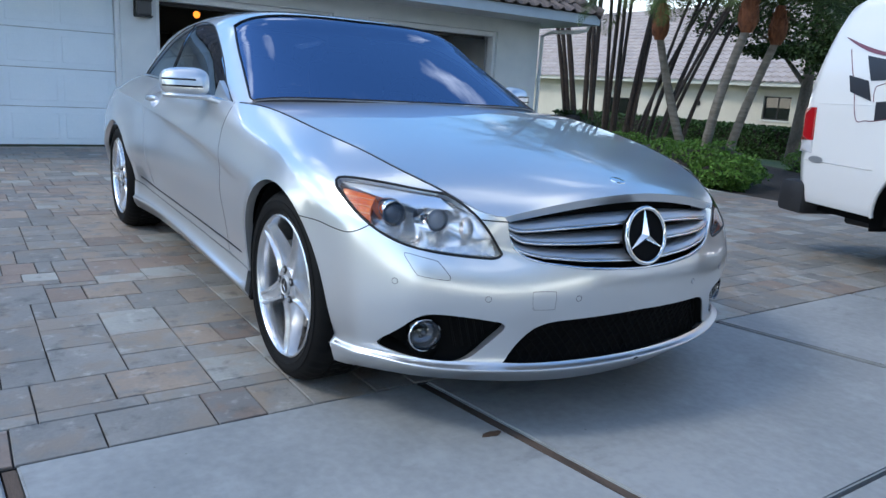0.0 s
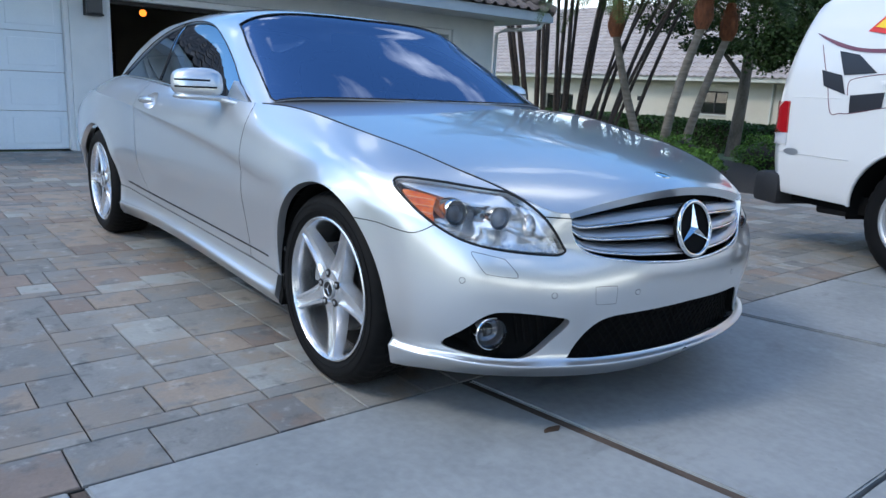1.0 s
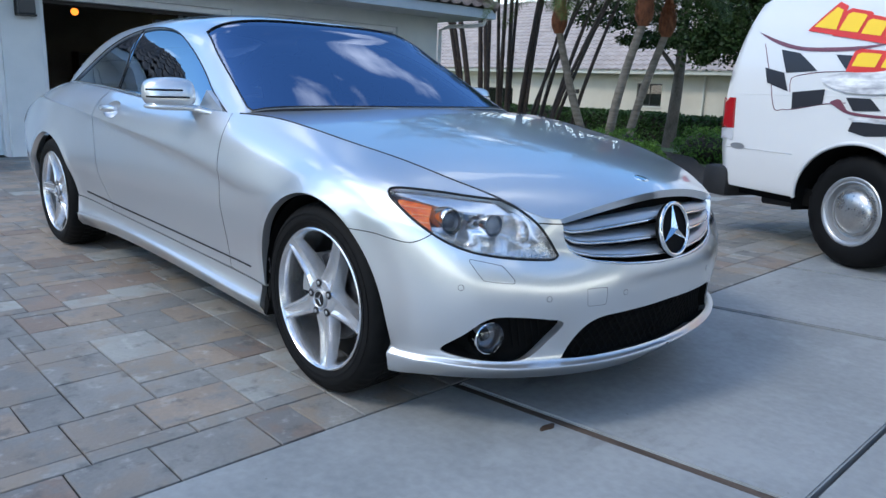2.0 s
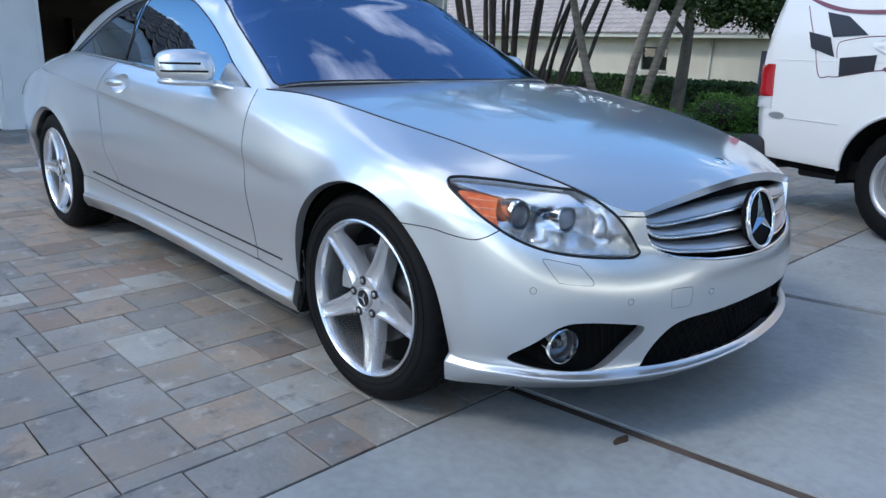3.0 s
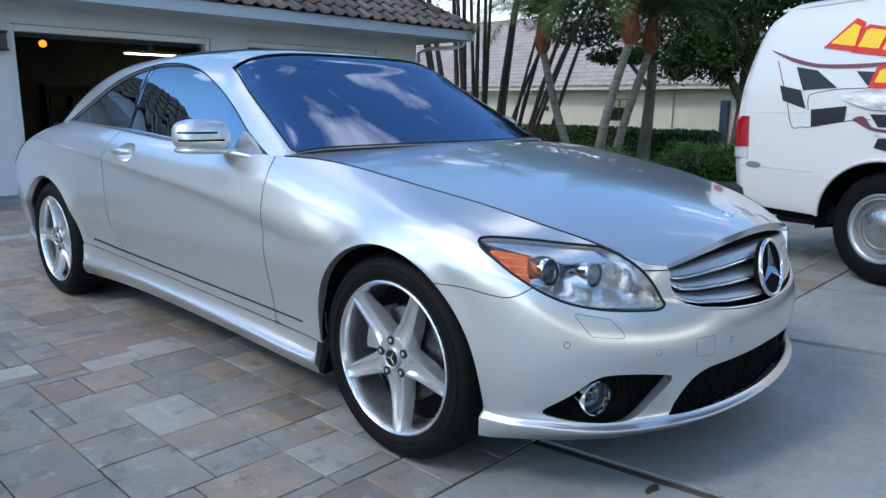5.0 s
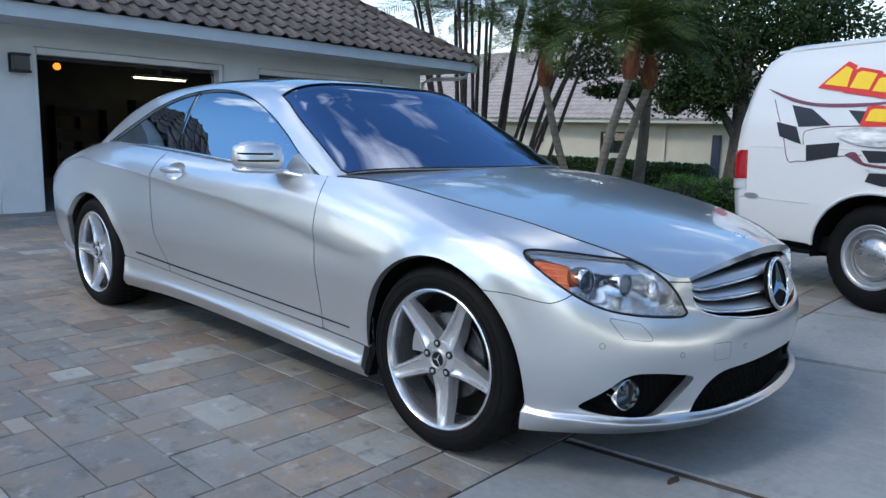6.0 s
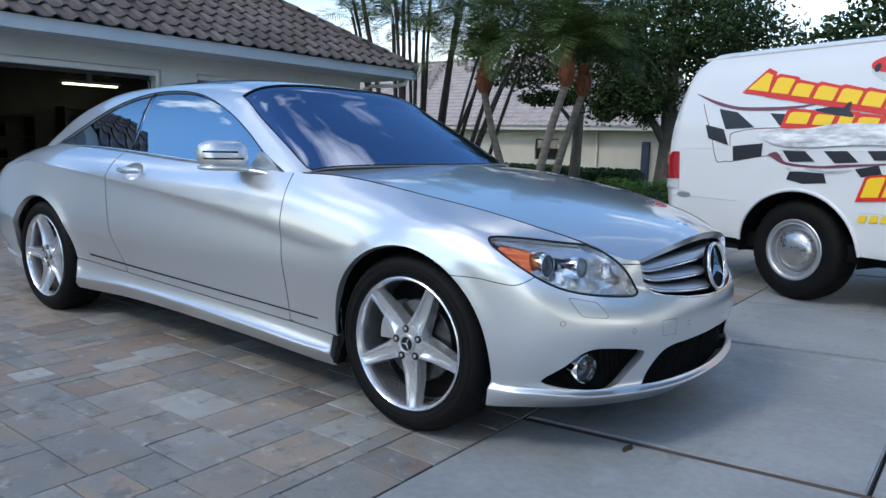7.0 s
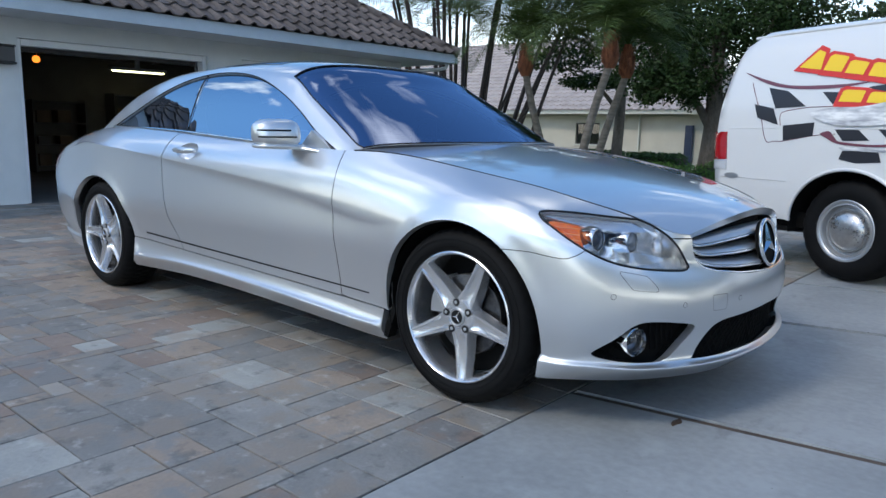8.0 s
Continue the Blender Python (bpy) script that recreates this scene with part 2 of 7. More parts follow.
class Inverse:
    """Finds surface parameters from two of the three coordinates."""

    def __init__(self, surf, lo, hi, axes, cells=(240, 120)):
        self.surf, self.axes, self.lo, self.hi = surf, list(axes), np.array(lo, float), np.array(hi, float)
        self.a, self.b = np.meshgrid(np.linspace(lo[0], hi[0], cells[0]), np.linspace(lo[1], hi[1], cells[1]), indexing="ij")
        self.p = surf(self.a, self.b)[..., self.axes]

    def __call__(self, u, v):
        k = np.argmin(((self.p - (u, v)) ** 2).sum(-1))
        q = np.array([self.a.ravel()[k], self.b.ravel()[k]])
        for _ in range(5):
            f = self.surf(*q)[self.axes] - (u, v)
            e = 1e-4
            jac = np.stack([(self.surf(q[0] + e, q[1])[self.axes] - self.surf(*q)[self.axes]) / e, (self.surf(q[0], q[1] + e)[self.axes] - self.surf(*q)[self.axes]) / e], 1)
            step = np.linalg.lstsq(jac, -f, rcond=None)[0]
            q = np.clip(q + np.clip(step, -0.3, 0.3), self.lo, self.hi)
        return q

    def line(self, pts, per=6, closed=False):
        return np.array([self(*p) for p in smooth_line(pts, per, closed)])


def inside(poly, pts):
    x, y = pts[:, 0], pts[:, 1]
    hit = np.zeros(len(pts), bool)
    q = np.roll(poly, -1, 0)
    for (x0, y0), (x1, y1) in zip(poly, q):
        if y0 != y1:
            hit ^= ((y0 > y) != (y1 > y)) & (x < (x1 - x0) * (y - y0) / (y1 - y0) + x0)
    return hit


def near(poly, pts, cell):
    q = np.roll(poly, -1, 0)
    best = np.full(len(pts), 1e9)
    for a, b in zip(poly / cell, q / cell):
        d = b - a
        t = np.clip(((pts / cell - a) @ d) / max(d @ d, 1e-12), 0, 1)
        best = np.minimum(best, ((pts / cell - a - t[:, None] * d) ** 2).sum(1))
    return np.sqrt(best)


def normals_at(surf, uv):
    e = 1e-3
    a, b = uv[:, 0], uv[:, 1]
    n = np.cross(surf(a + e, b) - surf(a - e, b), surf(a, b + e) - surf(a, b - e))
    return n / np.maximum(np.linalg.norm(n, axis=1, keepdims=True), 1e-12)


def sheet(name, surf, outer, cell, mats, parent, holes=(), depth=0.02, flip=1, mirror=False, offset=0.0, label="", rim=True, both=False):
    """A panel cut out of a surface along an outline, with a turned-in edge. mirror: for the other side of the car."""
    from mathutils.geometry import delaunay_2d_cdt
    loops = [np.array(outer, float)] + [np.array(h, float) for h in holes]
    cell = np.array(cell, float)
    lo, hi = loops[0].min(0), loops[0].max(0)
    g = np.stack(np.meshgrid(np.arange(lo[0] + cell[0] / 2, hi[0], cell[0]), np.arange(lo[1] + cell[1] / 2, hi[1], cell[1])), -1).reshape(-1, 2)
    keep = inside(loops[0], g)
    for h in loops[1:]:
        keep &= ~inside(h, g)
    g = g[keep]
    for lp in loops:
        g = g[near(lp, g, cell) > 0.45]
    pts, edges = [], []
    for lp in loops:
        k = len(pts)
        pts += [Vector(p / cell) for p in lp]
        edges += [(k + i, k + (i + 1) % len(lp)) for i in range(len(lp))]
    pts += [Vector(p / cell) for p in g]
    vs, es, fs, *_ = delaunay_2d_cdt(pts, edges, [], 0, 1e-5)
    uv = np.array([v[:] for v in vs]) * cell
    tri = np.array([f[:3] for f in fs])
    mid = uv[tri].mean(1)
    ok = inside(loops[0], mid)
    for h in loops[1:]:
        ok &= ~inside(h, mid)
    tri = tri[ok]
    nrm = normals_at(surf, uv) * flip
    pos = surf(uv[:, 0], uv[:, 1]) + nrm * offset
    flat = np.cross(pos[tri[:, 1]] - pos[tri[:, 0]], pos[tri[:, 2]] - pos[tri[:, 0]])
    turn = (flat * nrm[tri[:, 0]]).sum(1) < 0
    tri[turn] = tri[turn][:, ::-1]
    verts, norms, faces = [*pos], [*nrm], [tuple(t) for t in tri]
    if rim and depth:
        count = {}
        for t in tri:
            for a, b in ((t[0], t[1]), (t[1], t[2]), (t[2], t[0])):
                count[(a, b)] = count.get((a, b), 0) + 1
        for a, b in [k for k in count if (k[1], k[0]) not in count]:
            out = np.cross(pos[b] - pos[a], nrm[a])
            out = out / max(np.linalg.norm(out), 1e-9)
            k = len(verts)
            verts += [pos[a], pos[b], pos[b] - nrm[b] * depth, pos[a] - nrm[a] * depth]
            norms += [out] * 4
            faces.append((k + 1, k, k + 3, k + 2))
    verts, norms = np.array(verts), np.array(norms)
    if both:
        k = len(verts)
        faces = faces + [tuple(k + i for i in f[::-1]) for f in faces]
        verts, norms = np.vstack([verts, verts * (1, -1, 1)]), np.vstack([norms, norms * (1, -1, 1)])
    if mirror:
        verts, norms, faces = verts * (1, -1, 1), norms * (1, -1, 1), [f[::-1] for f in faces]
    me = bpy.data.meshes.new(name)
    me.from_pydata([tuple(v) for v in verts], [], faces)
    me.materials.append(mats)
    me.shade_smooth()
    me.normals_split_custom_set_from_vertices([tuple(n) for n in norms])
    ob = new(name, me)
    ob.parent = parent
    if label:
        tagged(ob, label)
    return ob


# Stations from the nose round the side to the tail; in each, rows from the lower edge up to the bonnet edge or waistline.
STATIONS = [
    [(.790, 0, .165), (.868, 0, .232), (.850, 0, .330), (.872, 0, .470), (.858, 0, .560), (.830, 0, .660), (.790, 0, .765)],
    [(.765, .25, .165), (.845, .26, .232), (.828, .26, .330), (.850, .26, .470), (.835, .26, .562), (.808, .26, .660), (.775, .25, .755)],
    [(.680, .47, .168), (.785, .49, .238), (.762, .485, .340), (.775, .49, .472), (.738, .485, .580), (.730, .485, .650), (.727, .485, .700)],
    [(.555, .66, .172), (.665, .70, .243), (.660, .69, .340), (.690, .68, .490), (.655, .665, .605), (.622, .63, .690), (.588, .595, .755)],
    [(.410, .79, .176), (.530, .80, .250), (.555, .80, .350), (.575, .79, .500), (.545, .79, .630), (.480, .745, .735), (.430, .665, .803)],
    [(.300, .850, .180), (.385, .862, .250), (.385, .872, .360), (.380, .890, .500), (.360, .893, .650), (.325, .850, .770), (.230, .712, .852)],
    [(.000, .865, .190), (.000, .885, .260), (.000, .902, .360), (.000, .920, .500), (.000, .925, .660), (.000, .888, .800), (-.030, .757, .896)],
    [(-.40, .846, .168), (-.40, .888, .228), (-.40, .868, .340), (-.40, .893, .500), (-.40, .906, .660), (-.40, .883, .820), (-.40, .790, .948)],
    [(-.80, .840, .178), (-.80, .887, .240), (-.80, .860, .340), (-.80, .884, .500), (-.80, .898, .660), (-.79, .884, .830), (-.76, .832, .955)],
    [(-1.45, .838, .200), (-1.45, .879, .262), (-1.45, .856, .345), (-1.45, .884, .500), (-1.45, .900, .660), (-1.45, .890, .850), (-1.45, .822, .968)],
    [(-2.10, .838, .205), (-2.10, .876, .270), (-2.10, .858, .350), (-2.10, .886, .500), (-2.10, .903, .660), (-2.10, .892, .870), (-2.10, .797, 1.000)],
    [(-2.55, .846, .190), (-2.55, .887, .256), (-2.55, .858, .360), (-2.55, .884, .500), (-2.55, .900, .660), (-2.55, .886, .890), (-2.55, .760, 1.015)],
    [(-2.955, .870, .200), (-2.955, .885, .270), (-2.955, .905, .370), (-2.955, .930, .500), (-2.955, .938, .670), (-2.955, .886, .900), (-2.955, .730, 1.025)],
    [(-3.35, .850, .200), (-3.35, .870, .270), (-3.35, .890, .370), (-3.35, .914, .500), (-3.35, .920, .670), (-3.35, .855, .885), (-3.35, .690, 1.008)],
    [(-3.72, .780, .210), (-3.74, .800, .280), (-3.75, .820, .380), (-3.76, .840, .500), (-3.76, .845, .670), (-3.74, .785, .860), (-3.70, .620, .975)],
    [(-3.99, .580, .220), (-4.04, .600, .290), (-4.06, .615, .380), (-4.08, .625, .500), (-4.06, .625, .680), (-4.02, .590, .850), (-3.92, .450, .962)],
    [(-4.08, 0, .220), (-4.15, 0, .290), (-4.17, 0, .380), (-4.19, 0, .500), (-4.17, 0, .680), (-4.13, 0, .860), (-4.00, 0, .975)],
]
rough_body = Net(STATIONS)
# finer rows: a ledge above the lower lip and a crease along the flank
LEDGE = [.020, .020, .021, .022, .020, .016, .010, .015, .016, .010, .009, .015, .008, .010, .010, .008, .006]
CREASE = {7: (.705, .18), 8: (.745, .9), 9: (.812, 1.0), 10: (.862, 1.0), 11: (.893, .9), 12: (.915, .7), 13: (.915, .4)}
FINE = []
for k_s in range(len(STATIONS)):
    old = [rough_body(float(k_s), float(r)) for r in (0, 1, 1, 2, 3, 4, 4.5, 5, 5.5, 6)]
    e = .05
    d_s = rough_body(min(k_s + e, 16.0), 1.0) - rough_body(max(k_s - e, 0.0), 1.0)
    inward = np.array([-d_s[1], d_s[0], 0.0])
    inward = inward / np.linalg.norm(inward)
    if inward @ (np.array([-1.6, 0, 0]) - old[1] * (1, 1, 0)) < 0:
        inward = -inward
    old[2] = old[1] + inward * LEDGE[k_s] + (0, 0, .017)
    if k_s in CREASE:
        zc, k_c = CREASE[k_s]
        col = rough_body(np.full(200, float(k_s)), np.linspace(0, 6, 200))
        col = col[np.argsort(col[:, 2])]

        def wide(z):
            return np.array([np.interp(z, col[:, 2], col[:, 0]), np.interp(z, col[:, 2], col[:, 1]), z])
        top_z = old[9][2]
        old[5] = wide(.60)
        old[6] = wide(zc - .045) - (0, .0075 * k_c, 0)
        old[7] = wide(zc) + (0, .003 * k_c, 0)
        old[8] = wide(zc + .55 * (top_z - zc)) + (0, .002, 0)
    FINE.append(old)
half_body = Net(FINE)
TOP = 9.0


def flank(s, r):
    """The right-hand half of the lower body."""
    p = half_body(s, r) * (1, -1, 1)
    # rolled flare round the wheel openings
    for ax in (AXLE_F, AXLE_R):
        d = np.hypot(p[..., 0] - ax, p[..., 2] - HUB) - ARCH
        p[..., 1] -= .007 * np.clip(1 - d / .055, 0, 1) ** 1.6 * (p[..., 2] > .19) * (np.abs(p[..., 1]) > .7)
    return p


FRONT = Inverse(flank, (0, 0), (5.4, TOP), (1, 2))
SIDE = Inverse(flank, (3.6, 0), (15.2, TOP), (0, 2))

BONNET = smooth_line([(0.0, .790, .765), (0.1, .700, .797), (0.3, .450, .853), (0.6, .050, .918), (1.0, -.440, .985)], 30)
BONNET_REAR = 7.72


def bonnet(a, b):
    """The bonnet: a from the nose back, b across."""
    a, b = np.asarray(a, float), np.asarray(b, float)
    edge = half_body(2 + (BONNET_REAR - 2) * np.clip(a, 0, 1), np.full(a.shape, TOP))
    xc, zc = np.interp(a, BONNET[:, 0], BONNET[:, 1]), np.interp(a, BONNET[:, 0], BONNET[:, 2])
    x = edge[..., 0] + (xc - edge[..., 0]) * (1 - b * b)
    z = edge[..., 2] + (zc - edge[..., 2]) * (1 - np.abs(b) ** 1.85)
    return np.stack([x, b * edge[..., 1], z], -1)


ROOFLINE = smooth_line([(-.44, .985), (-.70, 1.128), (-1.0, 1.280), (-1.19, 1.372), (-1.5, 1.410), (-1.95, 1.420), (-2.35, 1.410), (-2.75, 1.378), (-3.15, 1.275), (-3.5, 1.115), (-3.8, .965)], 12)
WAIST = smooth_line([(-.44, .815), (-.75, .832), (-1.2, .832), (-1.8, .808), (-2.3, .772), (-2.8, .728), (-3.25, .672), (-3.8, .600)], 12)
BOW = smooth_line([(-.44, .215), (-.8, .165), (-1.19, .10), (-1.6, .03), (-2.0, 0), (-3.8, 0)], 12)


def cabin(a, w):
    """The glasshouse: a runs back along the middle, w from the right waist (0) over the roof (1) to the left waist (2)."""
    a, w = np.asarray(a, float), np.asarray(w, float)
    zc = np.interp(-a, ROOFLINE[::-1, 0], ROOFLINE[::-1, 1])
    yb = np.interp(-a, WAIST[::-1, 0], WAIST[::-1, 1])
    bow = np.interp(-a, BOW[::-1, 0], BOW[::-1, 1])
    zb = 0.925 + 0.02 * (a - 0.4) - 0.25 * np.maximum(0, a - 3.05) ** 2
    h = zc - zb
    side = np.where(w > 1, 1.0, -1.0)
    t = 1 - np.abs(1 - w)
    c0, c1, c2, c3 = (1 - t) ** 3, 3 * t * (1 - t) ** 2, 3 * t * t * (1 - t), t ** 3
    y = c0 * yb + c1 * (yb - 0.43 * h) + c2 * 0.89 * yb
    z = zb + h * (c1 * 0.91 + c2 + c3)
    return np.stack([-a - bow * (y / yb) ** 2.2, side * y, z], -1)


CAB_SIDE = Inverse(cabin, (.44, 0), (3.8, .98), (0, 2))
CAB_TOP = Inverse(cabin, (.44, 0), (3.8, 1.0), (0, 1))
CAB_FRONT = Inverse(cabin, (.44, 0), (1.6, 1.0), (1, 2))


def arc(cx, cz, r, a0, a1, n=28):
    return [(cx + r * math.cos(radians(a)), cz + r * math.sin(radians(a))) for a in np.linspace(a0, a1, n)]


def along(s0, s1, r, n=30):
    return [(s, r) for s in np.linspace(s0, s1, n)]


def straight(p, q, n=8):
    return [tuple(np.array(p) + (np.array(q) - np.array(p)) * t) for t in np.linspace(0, 1, n)]


coupe = tagged(empty("coupe_car"), "polished silver metallic two-door coupe parked on the driveway", "car")

# Outlines, right side, in the surface's own parameters.
hl_low = FRONT.line([(-.846, .768), (-.853, .745), (-.838, .693), (-.806, .650), (-.762, .619), (-.705, .601), (-.621, .588), (-.530, .580), (-.503, .583)], 5)
hl_top = FRONT.line([(-.503, .583), (-.492, .592), (-.496, .604), (-.519, .647), (-.549, .697), (-.578, .734), (-.602, .754)], 5)
hl_back = FRONT.line([(-.602, .754), (-.668, .762), (-.732, .772), (-.800, .779), (-.832, .777), (-.846, .768)], 6)
arch_f0 = 52.0
seam = SIDE.line([(ARCH * math.cos(radians(arch_f0)), HUB + ARCH * math.sin(radians(arch_f0))), (.330, .641), (.390, .633), (.447, .627), (.478, .636), (.500, .652)], 6)
k_seam = int(np.argmin(((flank(hl_low[:, 0], hl_low[:, 1]) - flank(*seam[-1])) ** 2).sum(1)))
seam[-1] = hl_low[k_seam]
lip_end = SIDE(.372, .20)
arch_front = np.array([SIDE(*p) for p in arc(0, HUB, ARCH, -14, arch_f0, 16)])
arch_back = np.array([SIDE(*p) for p in arc(0, HUB, ARCH, arch_f0, 188, 34)])
finger = FRONT.line([(-.490, .594), (-.494, .605), (-.517, .648), (-.5435, .690)], 4)
grille_low = FRONT.line([(-.476, .688), (-.472, .650), (-.458, .610), (-.428, .583), (-.375, .567), (-.25, .550), (-.1, .540), (0, .538)], 6)
fog_hole = FRONT.line([(-.792, .300), (-.755, .365), (-.715, .408), (-.66, .415), (-.55, .400), (-.487, .380), (-.525, .325), (-.580, .272), (-.65, .262), (-.745, .272)], 4, True)
intake = FRONT.line([(0, .400), (-.25, .394), (-.36, .385), (-.42, .350), (-.470, .272), (-.46, .258), (-.25, .252), (0, .250)], 5)

bumper_edge = np.vstack([
    along(0, lip_end[0], 0.0, 60), arch_front, seam[1:-1], hl_low[k_seam:], finger, grille_low,
    straight(grille_low[-1], intake[0], 6)[1:-1], intake, straight(intake[-1], (0, 0), 4)[1:-1]])
fender_top = max(hl_top[-1][0], 3.0)


def low_z(x):
    """Height of the lower door edge, which climbs towards the tail."""
    return .306 + .030 * (-.45 - x)


door_cut = SIDE.line([(-.690, .938), (-.692, .900), (-.700, .70), (-.690, .50), (-.683, low_z(-.683) + .007)], 8)
fender_edge = np.vstack([
    seam[:-1], hl_low[:k_seam + 1][::-1], hl_back[::-1][1:], along(fender_top, BONNET_REAR, TOP, 40), along(BONNET_REAR, door_cut[0][0], TOP - .01, 3)[1:],
    door_cut[1:], [SIDE(x, low_z(x)) for x in np.linspace(-.683, -.37, 8)][1:], arch_back[::-1][:-1][arch_back[::-1][:-1][:, 1] > SIDE(-.37, low_z(-.37))[1]]])
rear_cut = SIDE.line([(-2.135, 1.0), (-2.165, .90), (-2.17, .75), (-2.135, .55), (-2.05, .40), (-2.035, low_z(-2.035) + .007)], 6)
door_edge = np.vstack([
    door_cut + (.008, 0), [SIDE(x, low_z(x)) for x in np.linspace(-.693, -2.03, 14)], (rear_cut - (.008, 0))[::-1],
    along(rear_cut[0][0] - .02, door_cut[0][0] + .02, TOP - .02, 30)])
arch_r = np.array([SIDE(*p) for p in arc(AXLE_R, HUB, ARCH, -9, 189, 44)])
tail_cut = SIDE.line([(AXLE_R - ARCH * math.cos(math.asin((.62 - HUB) / ARCH)), .62), (-3.5, .624), (-3.85, .63)], 5)
front_part = arch_r[arch_r[:, 0] < 12.0]
rear_part = arch_r[arch_r[:, 0] >= 12.0]
quarter_edge = np.vstack([
    rear_cut + (.008, 0), [SIDE(x, low_z(x)) for x in np.linspace(-2.05, -2.575, 8)], front_part[front_part[:, 1] > SIDE(-2.575, low_z(-2.575))[1]],
    rear_part[rear_part[:, 1] > tail_cut[0][1]], tail_cut, [(14.9, tail_cut[-1][1] + .1), (15.0, TOP - 2), (14.9, TOP - .02)], along(14.8, rear_cut[0][0] + .02, TOP - .01, 30)])

# ---- the coupe: painted panels ----
CELL = (0.06, 0.14)
FLIP = -1 if normals_at(flank, np.array([[9.0, 3.0]]))[0, 1] > 0 else 1
bumper = sheet("front_bumper", flank, bumper_edge, (0.08, 0.16), SILVER, coupe, [fog_hole], 0.03, FLIP, both=True)
for mir in (False, True):
    fender = sheet("front_fender", flank, fender_edge, CELL, SILVER, coupe, depth=0.03, flip=FLIP, mirror=mir)
    dish = SIDE.line([(-1.918 + .098 * math.cos(t), .908 + .044 * math.sin(t)) for t in np.linspace(0, 2 * math.pi, 17)[:-1]], 2, True)
    door = sheet("door", flank, door_edge, CELL, SILVER, coupe, [dish], depth=0.03, flip=FLIP, mirror=mir)
    quarter = sheet("rear_quarter_panel", flank, quarter_edge, CELL, SILVER, coupe, depth=0.03, flip=FLIP, mirror=mir)
    # handle in its oval dish
    sgn = 1 if mir else -1
    bm = bmesh.new()
    rings = tube(bm, [(x, sgn * (.896 + .012 * math.sin(math.pi * k / 8)), .912 + .002 * k / 8) for k, x in enumerate(np.linspace(-2.025, -1.81, 9))], .015, 10, taper=[.010, .015, .018, .018, .018, .018, .017, .015, .010])
    part("handle", bm, SILVER, door, "silver bar handle", 60)
    bm = bmesh.new()
    tube(bm, [(x + .003, sgn * (.9115 + .0115 * math.sin(math.pi * k / 8)), .912 + .002 * k / 8) for k, x in enumerate(np.linspace(-1.99, -1.845, 9))], .004, 8)
    part("handle_strip", bm, CHROME, door, "chrome strip on the handle", 60)
    bm = bmesh.new()
    rim_d, n_d = flank(dish[:, 0], dish[:, 1]), normals_at(flank, dish) * FLIP
    rows = []
    for scale_d, deep in ((1.0, .0), (.93, .012), (.8, .022), (.5, .030), (.02, .033)):
        q = (rim_d.mean(0) + (rim_d - rim_d.mean(0)) * scale_d - n_d * deep) * (1, -sgn, 1)
        rows.append([bm.verts.new(p) for p in q])
    for p, q in zip(rows, rows[1:]):
        for i in range(len(p)):
            j = (i + 1) % len(p)
            bm.faces.new((p[i], p[j], q[j], q[i]))
    bmesh.ops.recalc_face_normals(bm, faces=bm.faces[:])
    part("handle_dish", bm, SILVER, door, "hollow oval dish behind the handle", 80)
    # sill skirt with its long fluted flare
    skirt_edge = np.vstack([along(SIDE(-.405, .2)[0], SIDE(-2.60, .2)[0], 0.0, 50), [SIDE(-2.60, .22)], [SIDE(x, low_z(x) - .004) for x in np.linspace(-2.575, -.40, 40)], [SIDE(-.405, .22)]])
    sheet("side_skirt", flank, skirt_edge, (0.12, 0.1), SILVER, coupe, depth=0.05, flip=FLIP, mirror=mir, offset=.004)
    # rubbing strip groove
    strip = np.vstack([[SIDE(x, z) for x, z in zip(np.linspace(-.500, -2.440, 30), np.linspace(.357, .411, 30))], [SIDE(x, z) for x, z in zip(np.linspace(-2.440, -.500, 30), np.linspace(.402, .352, 30))]])
    sheet("sill_strip", flank, strip, (.2, .2), BLACK, coupe, depth=.006, flip=FLIP, mirror=mir, offset=.003, label="black rubbing strip above the sill")

rear_bumper_edge = np.vstack([tail_cut, [(14.9, tail_cut[-1][1] - .1), (15.4, tail_cut[-1][1] - .1), (16, tail_cut[-1][1] - .1)], along(16, SIDE(-3.34, .2)[0], 0.0, 30), rear_part[rear_part[:, 1] <= tail_cut[0][1]][::-1]])
sheet("rear_bumper", flank, rear_bumper_edge, CELL, SILVER, coupe, depth=.03, flip=FLIP, both=True, offset=-.002)
sheet("boot_panel", flank, [(15.05, 5.6), (15.5, 5.6), (16, 5.6), (16, 7), (16, TOP - .01), (15.4, TOP - .01), (15.05, TOP - .01)], CELL, SILVER, coupe, depth=.02, flip=FLIP, both=True)
tail_edge = SIDE.line([(-3.745, .76), (-3.80, .86), (-3.93, .895), (-4.03, .86), (-4.03, .74), (-3.9, .715)], 4, True)
for mir in (False, True):
    sheet("tail_lamp", flank, tail_edge, (.1, .12), REDLENS, coupe, depth=.0, flip=FLIP, mirror=mir, offset=.004, rim=False, label="red tail lamp wrapping the rear corner")


def deck(a, b):
    """The boot lid, between the rear glass and the tail."""
    a, b = np.asarray(a, float), np.asarray(b, float)
    e = half_body(13.2 + 2.6 * a, np.full(a.shape, TOP))
    xc = -3.40 - .6 * a
    x = e[..., 0] + (xc - e[..., 0]) * (1 - b * b)
    return np.stack([x, b * e[..., 1], e[..., 2] + .012 * (1 - b * b)], -1)


